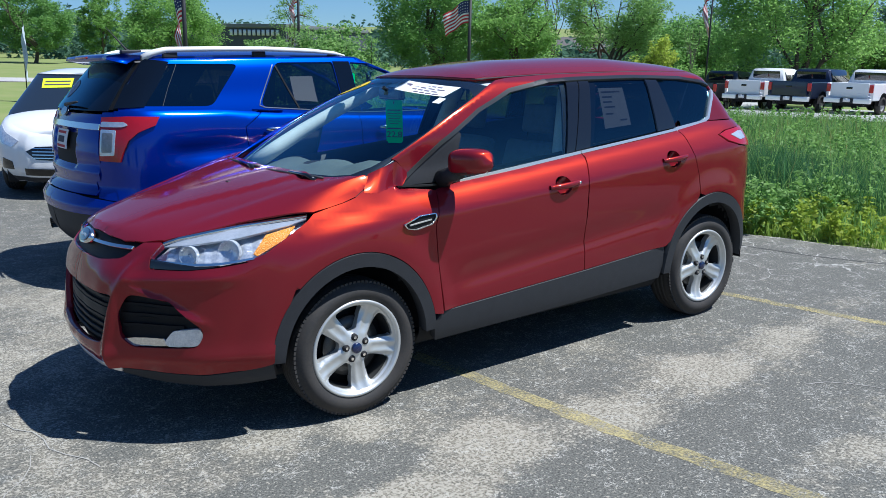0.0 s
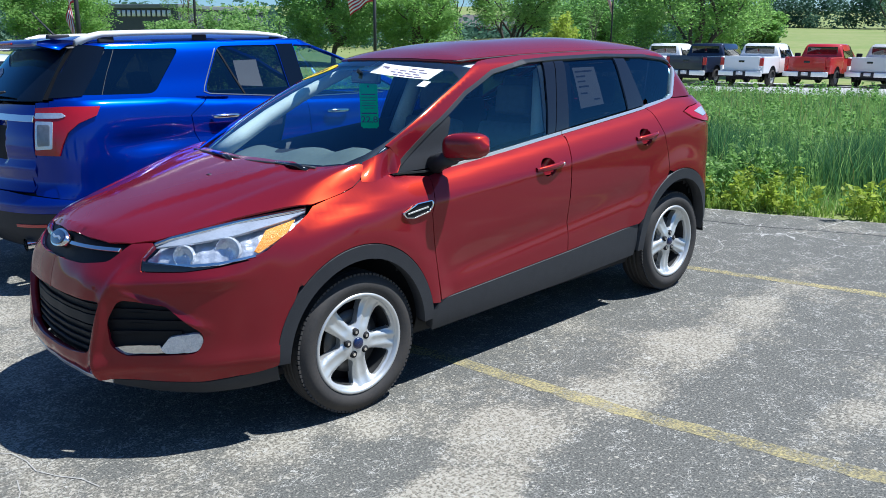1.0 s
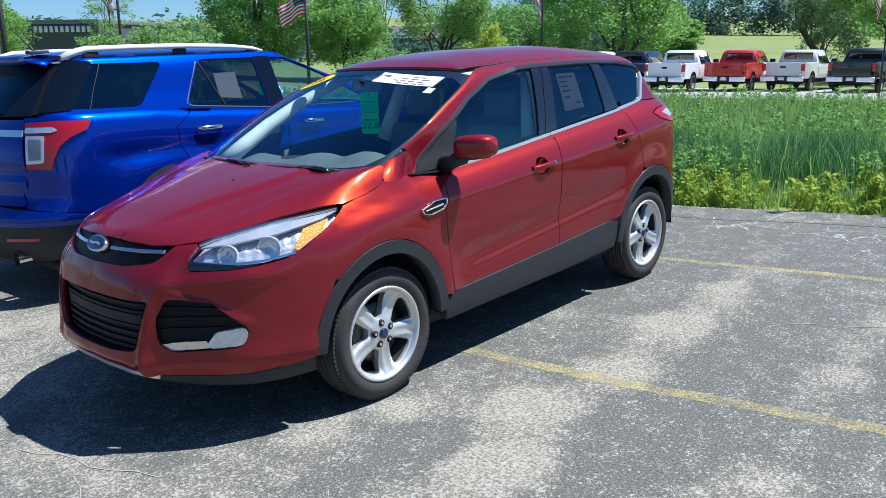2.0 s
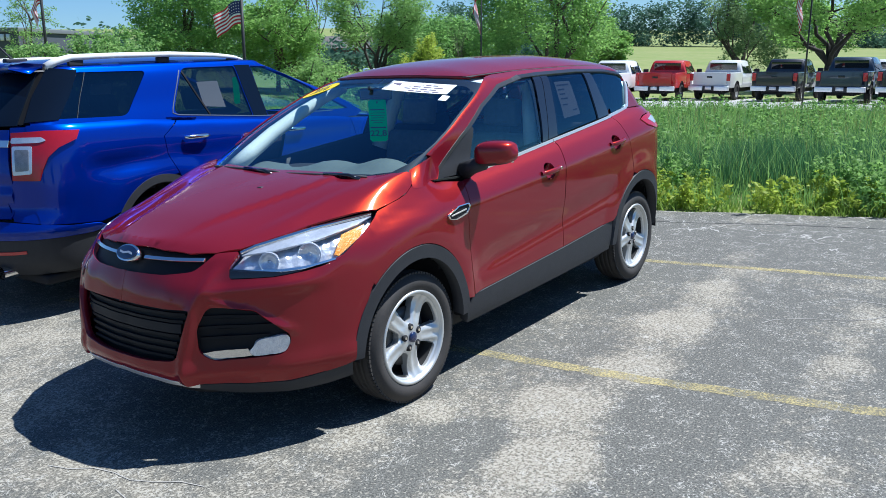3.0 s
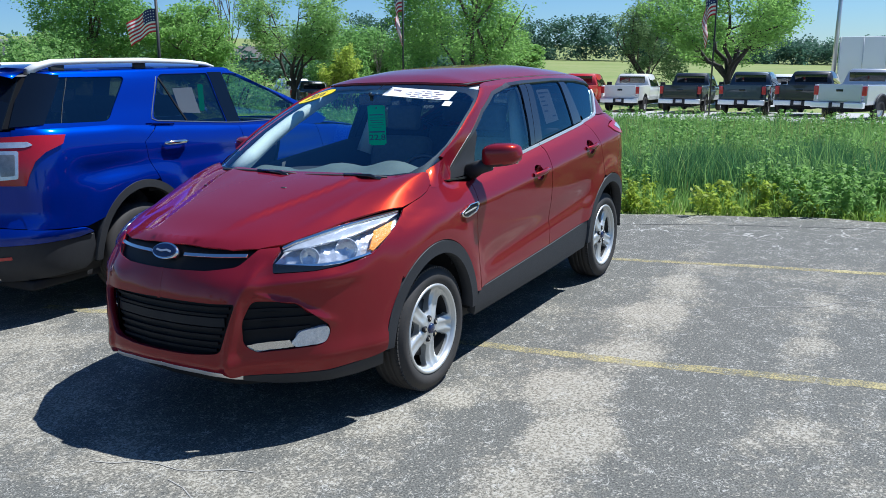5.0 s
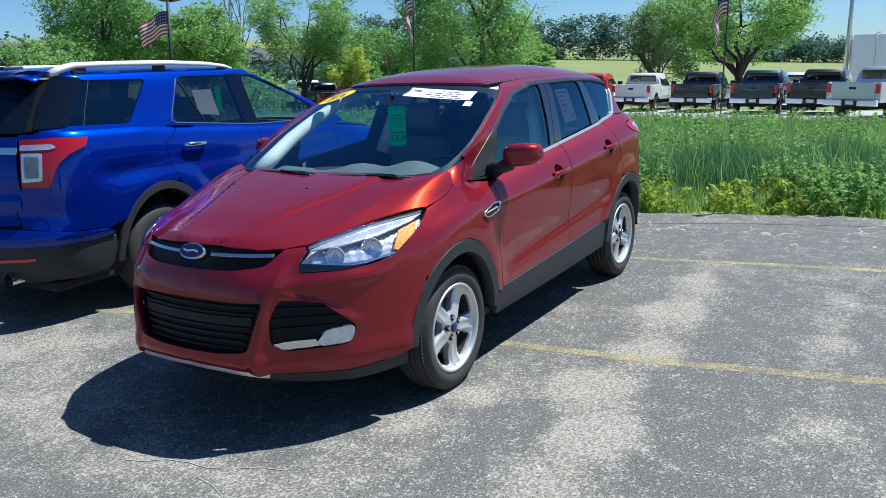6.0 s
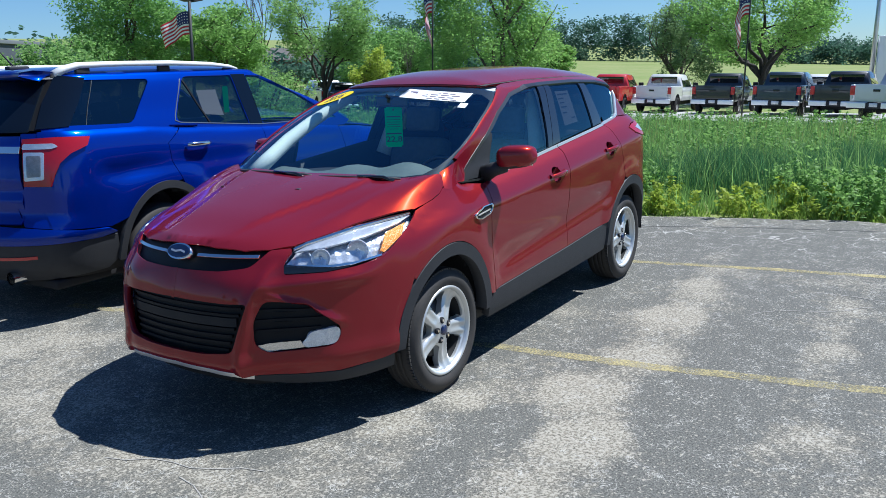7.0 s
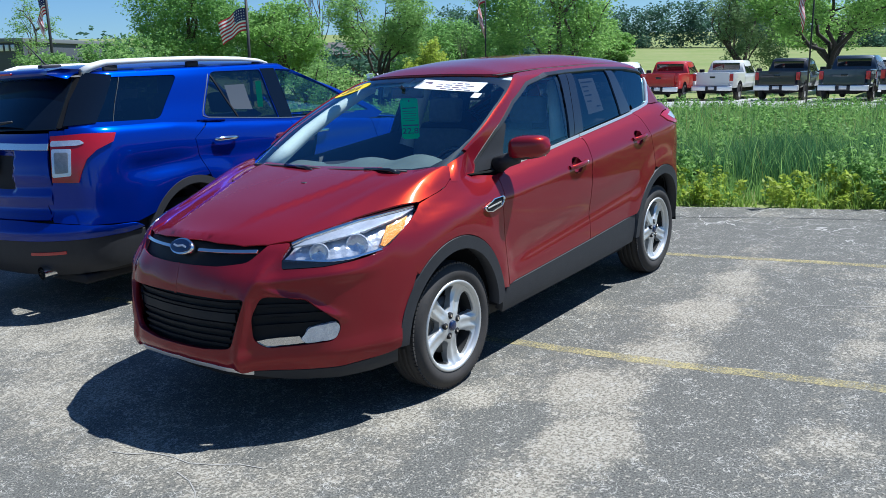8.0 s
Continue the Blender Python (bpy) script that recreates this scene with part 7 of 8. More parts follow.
def leaves_mesh(name, centres, rng, per, spread, size, mat):
    """Small leaf quads, per of them strewn round each centre (x, y, z, radius)."""
    c = np.repeat(np.array(centres, float), per, axis=0)
    nn = len(c)
    d = rng.normal(size=(nn, 3))
    d /= np.linalg.norm(d, axis=1)[:, None]
    r = c[:, 3] * rng.random(nn) ** 0.5 * spread
    p = c[:, :3] + d * r[:, None] * np.array([1, 1, 0.75])
    a = rng.normal(size=(nn, 3))
    a[:, 2] *= 0.5
    a /= np.linalg.norm(a, axis=1)[:, None]
    b = np.cross(a, rng.normal(size=(nn, 3)))
    b /= np.linalg.norm(b, axis=1)[:, None]
    s = size * (0.6 + 0.8 * rng.random(nn))
    a, b = a * s[:, None], b * (s * 0.55)[:, None]
    v = np.stack([p - a, p - b * 0.9, p + a, p + b * 0.9], axis=1).reshape(-1, 3)
    me = bpy.data.meshes.new(name)
    me.vertices.add(len(v))
    me.vertices.foreach_set("co", v.ravel())
    me.loops.add(nn * 4)
    me.loops.foreach_set("vertex_index", np.arange(nn * 4))
    me.polygons.add(nn)
    me.polygons.foreach_set("loop_start", np.arange(0, nn * 4, 4))
    me.update(calc_edges=True)
    me.materials.append(mat)
    return me


def tree(name, label, height, width, trunk_h, mat, seed, style="round", per=16, leaf=0.13, bare=False, clumps=260, trunk_r=0.2):
    """A tree at the origin: tapered trunk, forking limbs, leaves in uneven clumps at the ends of the branches."""
    rnd, rng = random.Random(seed), np.random.default_rng(seed)
    root = thing(name, label, "bush" if name == "shrub" else "tree")
    bm = bmesh.new()
    tips = []

    def limb(p, d, length, r, depth):
        pts, rad = [Vector(p)], [r]
        k = 5
        for i in range(k):
            d = (d + Vector((rnd.uniform(-0.22, 0.22), rnd.uniform(-0.22, 0.22), rnd.uniform(-0.06, 0.16) if style != "flat" else rnd.uniform(-0.16, 0.10)))).normalized()
            pts.append(pts[-1] + d * length / k)
            rad.append(r * (1 - 0.62 * (i + 1) / k))
        bm_tube(bm, pts, rad, 7 if depth < 2 else 4, cap=False)
        if depth >= (4 if bare else 3):
            tips.append(pts[-1])
            tips.append(pts[3])
            return
        for i in range(rnd.randint(2, 3) + (1 if depth == 0 else 0)):
            a = rnd.uniform(0, 2 * math.pi)
            out = Vector((math.cos(a), math.sin(a), 0))
            nd = (d * 0.55 + out * (0.75 if style != "tall" else 0.45) + Vector((0, 0, 0.15 if style == "flat" else 0.3))).normalized()
            limb(pts[rnd.choice((3, 4, 5)) if i else 5], nd, length * rnd.uniform(0.6, 0.85), rad[4], depth + 1)
    stems = 1 if style != "multi" else 5
    for k in range(stems):
        a = 2 * math.pi * k / stems
        d0 = Vector((0.12 * rnd.uniform(-1, 1), 0.12 * rnd.uniform(-1, 1), 1)) if stems == 1 else Vector((0.7 * math.cos(a), 0.7 * math.sin(a), 1)).normalized()
        limb((0, 0, -0.15), d0, trunk_h, trunk_r if stems == 1 else trunk_r * 0.4, 0)
    tx = max(max(abs(t.x), abs(t.y)) for t in tips)
    tz1 = max(t.z for t in tips)
    sx, sz = width / 2 / tx * 0.85, (height - trunk_h * 0.8) / (tz1 - trunk_h * 0.8) * 0.92
    for v in bm.verts:
        q = smooth_step(0.3 * trunk_h, 1.1 * trunk_h, v.co.z)
        v.co.x *= 1 + (sx - 1) * q
        v.co.y *= 1 + (sx - 1) * q
        if v.co.z > trunk_h * 0.8:
            v.co.z = trunk_h * 0.8 + (v.co.z - trunk_h * 0.8) * sz
    part("trunk", bm, M["bark"], root)
    if bare:
        return root
    cen = []
    for t in tips:
        z = trunk_h * 0.8 + (t.z - trunk_h * 0.8) * sz if t.z > trunk_h * 0.8 else t.z
        cen.append((t.x * sx, t.y * sx, z, rnd.uniform(0.35, 0.75) * width / 8))
    while len(cen) < clumps:
        a, u = rnd.uniform(0, 2 * math.pi), rnd.random()
        rr = width / 2 * math.sqrt(rnd.random())
        zc = trunk_h * 0.75 + (height - trunk_h * 0.75) * u
        if style == "flat":
            env = 0.55 + 0.45 * math.sin(math.pi * min(1, u * 1.1))
            lay = 0.5 + 0.5 * math.sin(u * 17 + 2.2 * math.sin(a * 2 + seed))
            if lay < 0.35:
                continue
        else:
            env = math.sin(math.pi * min(1, 0.12 + u * 0.86)) ** 0.55
        env *= 0.80 + 0.28 * noise.noise(Vector((math.cos(a) * 1.6, math.sin(a) * 1.6, u * 4 + seed)))
        if rr > width / 2 * env or (rr < width / 2 * env * 0.45 and rnd.random() < 0.8):
            continue
        if noise.noise(Vector((rr * math.cos(a) * 0.7, rr * math.sin(a) * 0.7, zc * 0.9 + seed))) < -0.22:
            continue
        cen.append((rr * math.cos(a), rr * math.sin(a), zc, rnd.uniform(0.3, 0.6) * width / 8))
    me = leaves_mesh("crown", cen, rng, per, 1.35, leaf, mat)
    cr = new("crown", me)
    cr.parent = root
    return root


M["bark_dark"] = material("dark_bark", (0.035, 0.03, 0.025), 0.9, vary=0.6, scale=6, color2=(0.07, 0.06, 0.05), bump=0.6, bump_scale=40)


def locust(label, height, width, trunk_h, mat, seed, trunk_r, per, leaf):
    """An open tree: short trunk, crooked limbs spreading like a fan, leaves in flat tiers at their ends."""
    rnd, rng = random.Random(seed), np.random.default_rng(seed)
    root = thing("tree", label, "tree")
    bm = bmesh.new()
    lean = Vector((rnd.uniform(-0.15, 0.15), rnd.uniform(-0.15, 0.15), 0))
    fork = Vector((0, 0, trunk_h)) + lean * trunk_h
    bm_tube(bm, [(0, 0, -0.2), (0, 0, 0.1), fork * 0.55, fork], [trunk_r * 1.5, trunk_r * 1.1, trunk_r, trunk_r * 0.95], 10, cap=False)
    cen = []
    count = 8
    for k in range(count):
        a = 2 * math.pi * (k + rnd.uniform(-0.3, 0.3)) / count
        rise = rnd.uniform(0.35, 0.95) if k % 3 else 0.98
        end = Vector((math.cos(a) * width / 2 * (1.05 - 0.55 * rise), math.sin(a) * width / 2 * (1.05 - 0.55 * rise), trunk_h + (height - trunk_h) * rise * 0.9))
        pts, rad = [fork - Vector((0, 0, 0.15))], [trunk_r * 0.62]
        for i in range(1, 8):
            t = i / 7
            p = fork.lerp(end, t) + Vector((math.cos(a), math.sin(a), 0)) * 0.10 * width * math.sin(math.pi * t) * (1 - rise)
            p += Vector((rnd.uniform(-1, 1), rnd.uniform(-1, 1), rnd.uniform(-0.7, 0.7))) * 0.035 * width * (t < 1)
            pts.append(p)
            rad.append(trunk_r * (0.60 - 0.48 * t))
        bm_tube(bm, pts, rad, 7, cap=False)
        for i in (3, 4, 5, 6, 7):
            for j in range(3):
                b = a + rnd.uniform(-1.5, 1.5)
                ln = width * rnd.uniform(0.10, 0.20)
                q = [pts[i]]
                for n in range(3):
                    q.append(q[-1] + Vector((math.cos(b), math.sin(b), rnd.uniform(-0.1, 0.55))) * ln / 3)
                    b += rnd.uniform(-0.5, 0.5)
                bm_tube(bm, q, [rad[i] * 0.7, rad[i] * 0.5, 0.02, 0.008], 5, cap=False)
                for e in (q[2], q[3], q[3] + Vector((rnd.uniform(-0.5, 0.5), rnd.uniform(-0.5, 0.5), 0.3))):
                    cen.append((e.x, e.y, e.z, rnd.uniform(0.35, 0.62) * width / 9))
    part("trunk", bm, M["bark_dark"], root)
    me = leaves_mesh("crown", cen, rng, per, 1.45, leaf, mat)
    cr = new("crown", me)
    cr.parent = root
    return root


def plant(ob, x, y, turn=0.0, scale=1.0):
    ob.matrix_basis = far(x, y, turn) @ Matrix.Scale(scale, 4)
    return ob


plant(locust("spreading honey locust with open feathery light crown", 7.0, 7.4, 1.5, M["leaf_light"], 8, 0.15, 62, 0.072), -35.0, -30.5)
plant(tree("tree", "large dense green maple with a rounded crown", 9.8, 10.2, 1.8, M["leaf_mid"], 14, per=72, leaf=0.082, clumps=620), -39.8, -21.9)
plant(tree("tree", "dense green tree with a low rounded crown", 4.9, 3.6, 1.2, M["leaf_mid"], 21, per=80, leaf=0.080, clumps=220), -45.5, -20.4)
plant(tree("tree", "dense olive-green tree with a low trunk", 7.8, 6.8, 1.5, M["leaf_olive"], 27, per=60, leaf=0.078, clumps=330), -56.0, -14.3)
plant(locust("wide open-crowned tree with dark crooked limbs", 8.8, 10.6, 1.5, M["leaf_mid"], 33, 0.26, 95, 0.092), -52.0, -8.6)
plant(tree("tree", "thin tree with sparse bare branches", 10.5, 6.0, 3.0, M["leaf_light"], 39, "tall", bare=True, trunk_r=0.16), -36.5, -37.0)
plant(tree("tree", "leafless sapling with thin upright branches", 4.6, 2.2, 1.4, M["leaf_light"], 45, "tall", bare=True, trunk_r=0.05), -29.1, -20.1)
plant(tree("tree", "round green street tree on a grass strip", 6.6, 7.2, 1.6, M["leaf_dark"], 51, per=74, leaf=0.090, clumps=360), -11.8, -74.6)
plant(tree("tree", "narrow green tree on a grass strip", 6.4, 4.6, 1.4, M["leaf_mid"], 57, per=74, leaf=0.090, clumps=230), -18.0, -78.5)
plant(tree("tree", "broad green tree beside the low building", 5.5, 7.8, 1.3, M["leaf_mid"], 63, "flat", per=80, leaf=0.075, clumps=400), -16.3, -51.4)
plant(tree("tree", "tall light green tree in the row behind the lot", 6.3, 7.0, 1.5, M["leaf_mid"], 69, per=80, leaf=0.085, clumps=330), -34.0, -38.0)
plant(tree("tree", "tall dark green tree in the row behind the lot", 5.0, 9.0, 1.2, M["leaf_dark"], 75, per=80, leaf=0.090, clumps=380), -45.0, -33.0)
plant(tree("tree", "tall green tree in the row behind the lot", 8.6, 9.0, 1.6, M["leaf_dark"], 81, per=75, leaf=0.086, clumps=560), -30.0, -41.5)
plant(tree("tree", "thin light-leaved tree near the building", 6.2, 4.4, 2.0, M["leaf_light"], 87, "flat", per=33, leaf=0.058, clumps=120), -24.1, -49.9)
plant(tree("shrub", "large rounded bright green shrub", 2.7, 3.3, 0.4, M["leaf_light"], 93, "multi", per=57, leaf=0.051, clumps=330), -9.7, -17.4)
plant(tree("shrub", "large rounded bright green shrub", 2.2, 2.6, 0.4, M["leaf_light"], 99, "multi", per=57, leaf=0.051, clumps=300), -8.6, -18.9)
plant(tree("shrub", "yellow-green shrub among the trees", 4.0, 2.6, 0.8, M["leaf_yellow"], 105, "multi", per=38, leaf=0.068, clumps=120), -31.4, -23.7)
plant(tree("shrub", "green shrub under the tree row", 2.4, 4.2, 0.4, M["leaf_mid"], 111, "multi", per=45, leaf=0.075, clumps=200), -36.0, -26.0)
plant(tree("shrub", "green shrub under the tree row", 2.6, 5.0, 0.4, M["leaf_light"], 117, "multi", per=45, leaf=0.075, clumps=220), -27.0, -27.0)
plant(tree("shrub", "green shrub under the tree row", 2.2, 5.0, 0.4, M["leaf_mid"], 123, "multi", per=45, leaf=0.075, clumps=220), -41.0, -29.0)

# woods on the far hill and along the horizon: one mass of clumps
rng = np.random.default_rng(5)
rnd = random.Random(5)
cen = []
for k in range(900):
    u = rnd.random()
    if u < 0.62:
        t = rnd.random()
        x, y = -205 - 55 * t + rnd.uniform(-6, 6), -150 + 135 * t + rnd.uniform(-6, 6)
        hmax = 11.5 + 3.5 * noise.noise(Vector((x * 0.05, y * 0.05, 0))) - 6.0 * smooth_step(-70, -30, y)
    else:
        t = rnd.random()
        x, y = -265 + 20 * t + rnd.uniform(-8, 8), -20 + 150 * t
        hmax = 7.0 + 2.5 * noise.noise(Vector((x * 0.05, y * 0.05, 0)))
    cen.append((x, y, level(x, y) + rnd.uniform(0.3, hmax), rnd.uniform(1.6, 3.2)))
for k in range(500):
    a = radians(rnd.uniform(205, 275))
    r = rnd.uniform(95, 150)
    x, y = r * math.cos(a), r * math.sin(a)
    hmax = 3.6 + 1.6 * noise.noise(Vector((x * 0.08, y * 0.08, 2)))
    cen.append((x, y, level(x, y) + rnd.uniform(0.3, hmax), rnd.uniform(1.6, 3.0)))
wood = new("woods", leaves_mesh("woods", cen, rng, 85, 1.25, 0.42, M["leaf_far"]))
tagged(wood, "dark green woods along the far hill", "woods", kind="stuff")


# tall grass and weeds beside the lot
def blades(name, count, area, hmin, hmax, width, mat, seed, label, lean=0.35):
    rnd = random.Random(seed)
    base, up, wid = [], [], []
    while len(base) < count:
        y = rnd.uniform(area[2], area[3])
        d = rnd.uniform(area[0], area[1])
        x = edge_x(y) - d
        f = noise.noise(Vector((x * 0.8, y * 0.8, seed)))
        if rnd.random() > 0.65 + 0.6 * f:
            continue
        h = rnd.uniform(hmin, hmax) * (1 + 0.45 * f)
        base.append((x, y, level(x, y) - 0.03))
        a = rnd.uniform(0, 2 * math.pi)
        l = rnd.uniform(0, lean)
        up.append((h * l * math.cos(a), h * l * math.sin(a), h))
        b = rnd.uniform(0, math.pi)
        wid.append((math.cos(b) * width * rnd.uniform(0.6, 1.3), math.sin(b) * width * rnd.uniform(0.6, 1.3), 0))
    p, u, w = np.array(base), np.array(up), np.array(wid)
    mid = p + u * np.array([0.35, 0.35, 0.6])
    top = p + u
    v = np.stack([p - w * 0.5, p + w * 0.5, mid + w * 0.42, mid - w * 0.42, top], axis=1).reshape(-1, 3)
    k = np.arange(count) * 5
    faces = [tuple(q) for q in np.stack([k, k + 1, k + 2, k + 3], axis=1)] + [tuple(q) for q in np.stack([k + 3, k + 2, k + 4], axis=1)]
    me = bpy.data.meshes.new(name)
    me.from_pydata(v, [], faces)
    me.materials.append(mat)
    return tagged(new(name, me), label, "grass", kind="stuff")


M["grass_dark"] = leaf_material("dark_grass", (0.050, 0.145, 0.058), (0.105, 0.245, 0.090), 0.5)
M["grass_light"] = leaf_material("light_grass", (0.180, 0.330, 0.085), (0.290, 0.460, 0.135), 0.55)
M["grass_low"] = leaf_material("low_weeds", (0.20, 0.32, 0.06), (0.34, 0.46, 0.09), 0.5)
M["grass_dry"] = leaf_material("dry_grass", (0.26, 0.28, 0.08), (0.36, 0.35, 0.15), 0.4)
blades("grass", 16000, (0.0, 0.75, -7, 9), 0.05, 0.17, 0.012, M["grass_low"], 1, "short bright weeds along the edge of the asphalt", 0.9)
blades("grass", 9000, (0.2, 1.2, -7, 9), 0.14, 0.34, 0.010, M["grass_light"], 7, "light green grass behind the edge of the asphalt", 0.7)
blades("tall_grass", 38000, (1.0, 3.6, -7, 9), 0.42, 0.72, 0.009, M["grass_dark"], 2, "tall dark green grass beside the lot", 0.55)
blades("tall_grass", 9000, (0.8, 4.2, -7, 9), 0.36, 0.78, 0.008, M["grass_light"], 3, "light green grass among the tall grass", 0.6)
blades("meadow_grass", 42000, (3.6, 20.5, -20, 9), 0.30, 0.54, 0.013, M["grass_light"], 4, "tall meadow grass between the two lots", 0.7)
blades("meadow_grass", 17000, (4.5, 20.5, -20, 9), 0.28, 0.50, 0.014, M["grass_dark"], 5, "tall meadow grass between the two lots", 0.7)
blades("dry_grass", 3600, (1.0, 20.0, -18, 9), 0.45, 0.74, 0.012, M["grass_dry"], 6, "dry seed stalks in the tall grass", 0.3)


def weeds(name, count, area, hmin, hmax, leaf, mat, seed, label):
    """Leafy stalks, as many small leaves up thin stems."""
    rng = np.random.default_rng(seed)
    rnd = random.Random(seed)
    cen = []
    for k in range(count):
        y = rnd.uniform(area[2], area[3])
        x = edge_x(y) - rnd.uniform(area[0], area[1])
        if noise.noise(Vector((x * 1.1, y * 1.1, seed * 3.3))) < -0.05:
            continue
        h = rnd.uniform(hmin, hmax)
        lx, ly = rnd.uniform(-0.12, 0.12), rnd.uniform(-0.12, 0.12)
        for j in range(6):
            t = (j + 1) / 6
            cen.append((x + lx * t, y + ly * t, level(x, y) + h * t, 0.10 * (1.15 - 0.6 * t)))
    return tagged(new(name, leaves_mesh(name, cen, rng, 9, 1.0, leaf, mat)), label, "weeds", kind="stuff")


weeds("weeds", 2100, (0.05, 1.3, -6.5, 8), 0.15, 0.52, 0.030, M["grass_light"], 11, "leafy light green weeds at the asphalt's edge")
weeds("weeds", 500, (0.9, 4.5, -6.5, 8), 0.4, 0.82, 0.026, M["grass_light"], 12, "leafy weeds standing in the tall grass")
weeds("weeds", 420, (0.05, 0.9, -5, 7), 0.10, 0.34, 0.032, M["leaf_yellow"], 17, "yellow-green broad-leaved weeds")
weeds("weeds", 2600, (4.2, 20.5, -20, 9), 0.35, 0.64, 0.036, M["grass_light"], 14, "leafy weeds in the far meadow")

# far lot under the trucks
bm = bmesh.new()
vs = [bm.verts.new((x, y, level(x, y) + 0.03)) for x, y in ((-24, -24), (-27.8, -12), (-28.6, 0), (-30, 16), (-62, 16), (-62, -2), (-52, -16), (-42, -30))]
bm.faces.new(vs)
bmesh.ops.triangulate(bm, faces=bm.faces)
bmesh.ops.subdivide_edges(bm, edges=bm.edges, cuts=6, use_grid_fill=True)
for v in bm.verts:
    v.co.z = level(v.co.x, v.co.y) + 0.03
tagged(part("far_pavement", bm, material("pale_concrete", (0.42, 0.41, 0.39), 0.85, vary=0.6, scale=0.6, color2=(0.28, 0.28, 0.27))), "pale concrete lot under the parked pickups", "pavement", kind="structure")
bm = bmesh.new()
vs = [bm.verts.new((x, y, level(x, y) + 0.03)) for x, y in ((14, -41), (-14, -38), (-16, -42), (14, -46))]
bm.faces.new(vs)
tagged(part("far_road", bm, material("pale_road", (0.45, 0.43, 0.40), 0.85, vary=0.5, scale=0.6)), "pale road across the grass", "road", kind="structure")


# ---- pickups ----
def pickup(mat, label, crew=False, flares=False):
    """A heavy pickup; origin at the ground under the tail, nose along +x."""
    t = thing("pickup_truck", label, "truck", group="parked pickups")
    length = 6.2 if not crew else 6.5
    cab0, cab1 = 2.15, 4.25 if not crew else 4.75
    bm = bmesh.new()
    # bed sides as a thick open box
    for sd in (1, -1):
        bm_box(bm, (0.06, sd * 0.88 if sd > 0 else -1.0, 0.62), (cab0 - 0.03, 1.0 if sd > 0 else -0.88, 1.36), 0.045, 3)
    bm_box(bm, (0.05, -0.9, 0.72), (cab0, 0.9, 0.80), 0.01)
    bm_box(bm, (cab0 - 0.10, -0.97, 0.70), (cab0 - 0.04, 0.97, 1.36), 0.02)
    # wheel openings are dark arches laid on the flank
    part("bed", bm, mat, t)
    bm = bmesh.new()
    bm_box(bm, (0.0, -0.80, 0.72), (0.07, 0.80, 1.37), 0.025, 3)
    tg = part("tailgate", bm, mat, t)
    bm = bmesh.new()
    bm_box(bm, (-0.012, -0.13, 1.10), (0.004, 0.13, 1.19), 0.01)
    part("tailgate_handle", bm, GB, tg)
    bm = bmesh.new()
    # cab loft
    rows = []
    for x, zt, w1, w0 in ((cab0, 1.34, 0.96, 0.99), (cab0 + 0.06, 1.88, 0.76, 0.99), (cab0 + 0.35, 1.95, 0.77, 1.0), (cab1 - 0.75, 1.94, 0.77, 1.0), (cab1 - 0.45, 1.90, 0.75, 1.0), (cab1 + 0.15, 1.38, 0.86, 1.0), (length - 0.35, 1.30, 0.90, 0.98), (length - 0.05, 1.20, 0.88, 0.95), (length, 0.80, 0.86, 0.92)):
        zs = min(1.28, zt - 0.03)
        half = [(w0 * 0.98, 0.60), (w0, 0.80), (w0, 1.10), (w0 - 0.03, zs), (w1 + 0.02, zt - 0.06), (w1 - 0.05, zt)]
        rows.append([bm.verts.new((x, y, z)) for y, z in half] + [bm.verts.new((x, -y, z)) for y, z in reversed(half)])
    for r1, r2 in zip(rows, rows[1:]):
        for j in range(11):
            bm.faces.new((r1[j], r2[j], r2[j + 1], r1[j + 1]))
    bm.faces.new(rows[0])
    bm.faces.new(rows[-1][::-1])
    bmesh.ops.recalc_face_normals(bm, faces=bm.faces)
    bmesh.ops.bevel(bm, geom=[e for e in bm.edges if e.calc_face_angle(0) > 0.5], offset=0.03, segments=2, affect="EDGES")
    cab = part("cab", bm, mat, t)
    DG = M["truck_glass"]
    bm = bmesh.new()
    m = pose(cab0 + 0.018, 0, 1.62, 0, -6.5, 0)
    bm_box(bm, (-0.02, -0.68, -0.19), (0.01, 0.68, 0.20), 0.02, 2, m)
    part("rear_screen", bm, DG, cab)
    doors = [(cab0 + 0.22, cab0 + 0.75), (cab0 + 0.85, cab1 - 0.45)] if not crew else [(cab0 + 0.18, cab0 + 1.05), (cab0 + 1.15, cab1 - 0.42)]
    for sd in (1, -1):
        for a, b in doors:
            bm = bmesh.new()
            q = [bm.verts.new(v) for v in ((a, sd * 0.985, 1.31), (b + 0.12, sd * 0.985, 1.31), (b, sd * 0.79, 1.84), (a, sd * 0.79, 1.84))]
            bm.faces.new(q)
            bmesh.ops.solidify(bm, geom=bm.faces, thickness=0.02)
            part("side_window", bm, DG, cab)
        bm = bmesh.new()
        bm_box(bm, (0.0, sd * 0.90 - 0.085, 0.96), (0.065, sd * 0.90 + 0.085, 1.30), 0.03, 3)
        part("tail_lamp", bm, M["truck_red"], t)
        bm = bmesh.new()
        bm_box(bm, (cab1 - 0.35, sd * 1.20 - 0.13, 1.22), (cab1 - 0.25, sd * 1.20 + 0.13, 1.52), 0.04, 3)
        bm_tube(bm, [(cab1 - 0.28, sd * 0.95, 1.28), (cab1 - 0.28, sd * 1.15, 1.30)], 0.025, 6)
        part("door_mirror", bm, M["clad"], t)
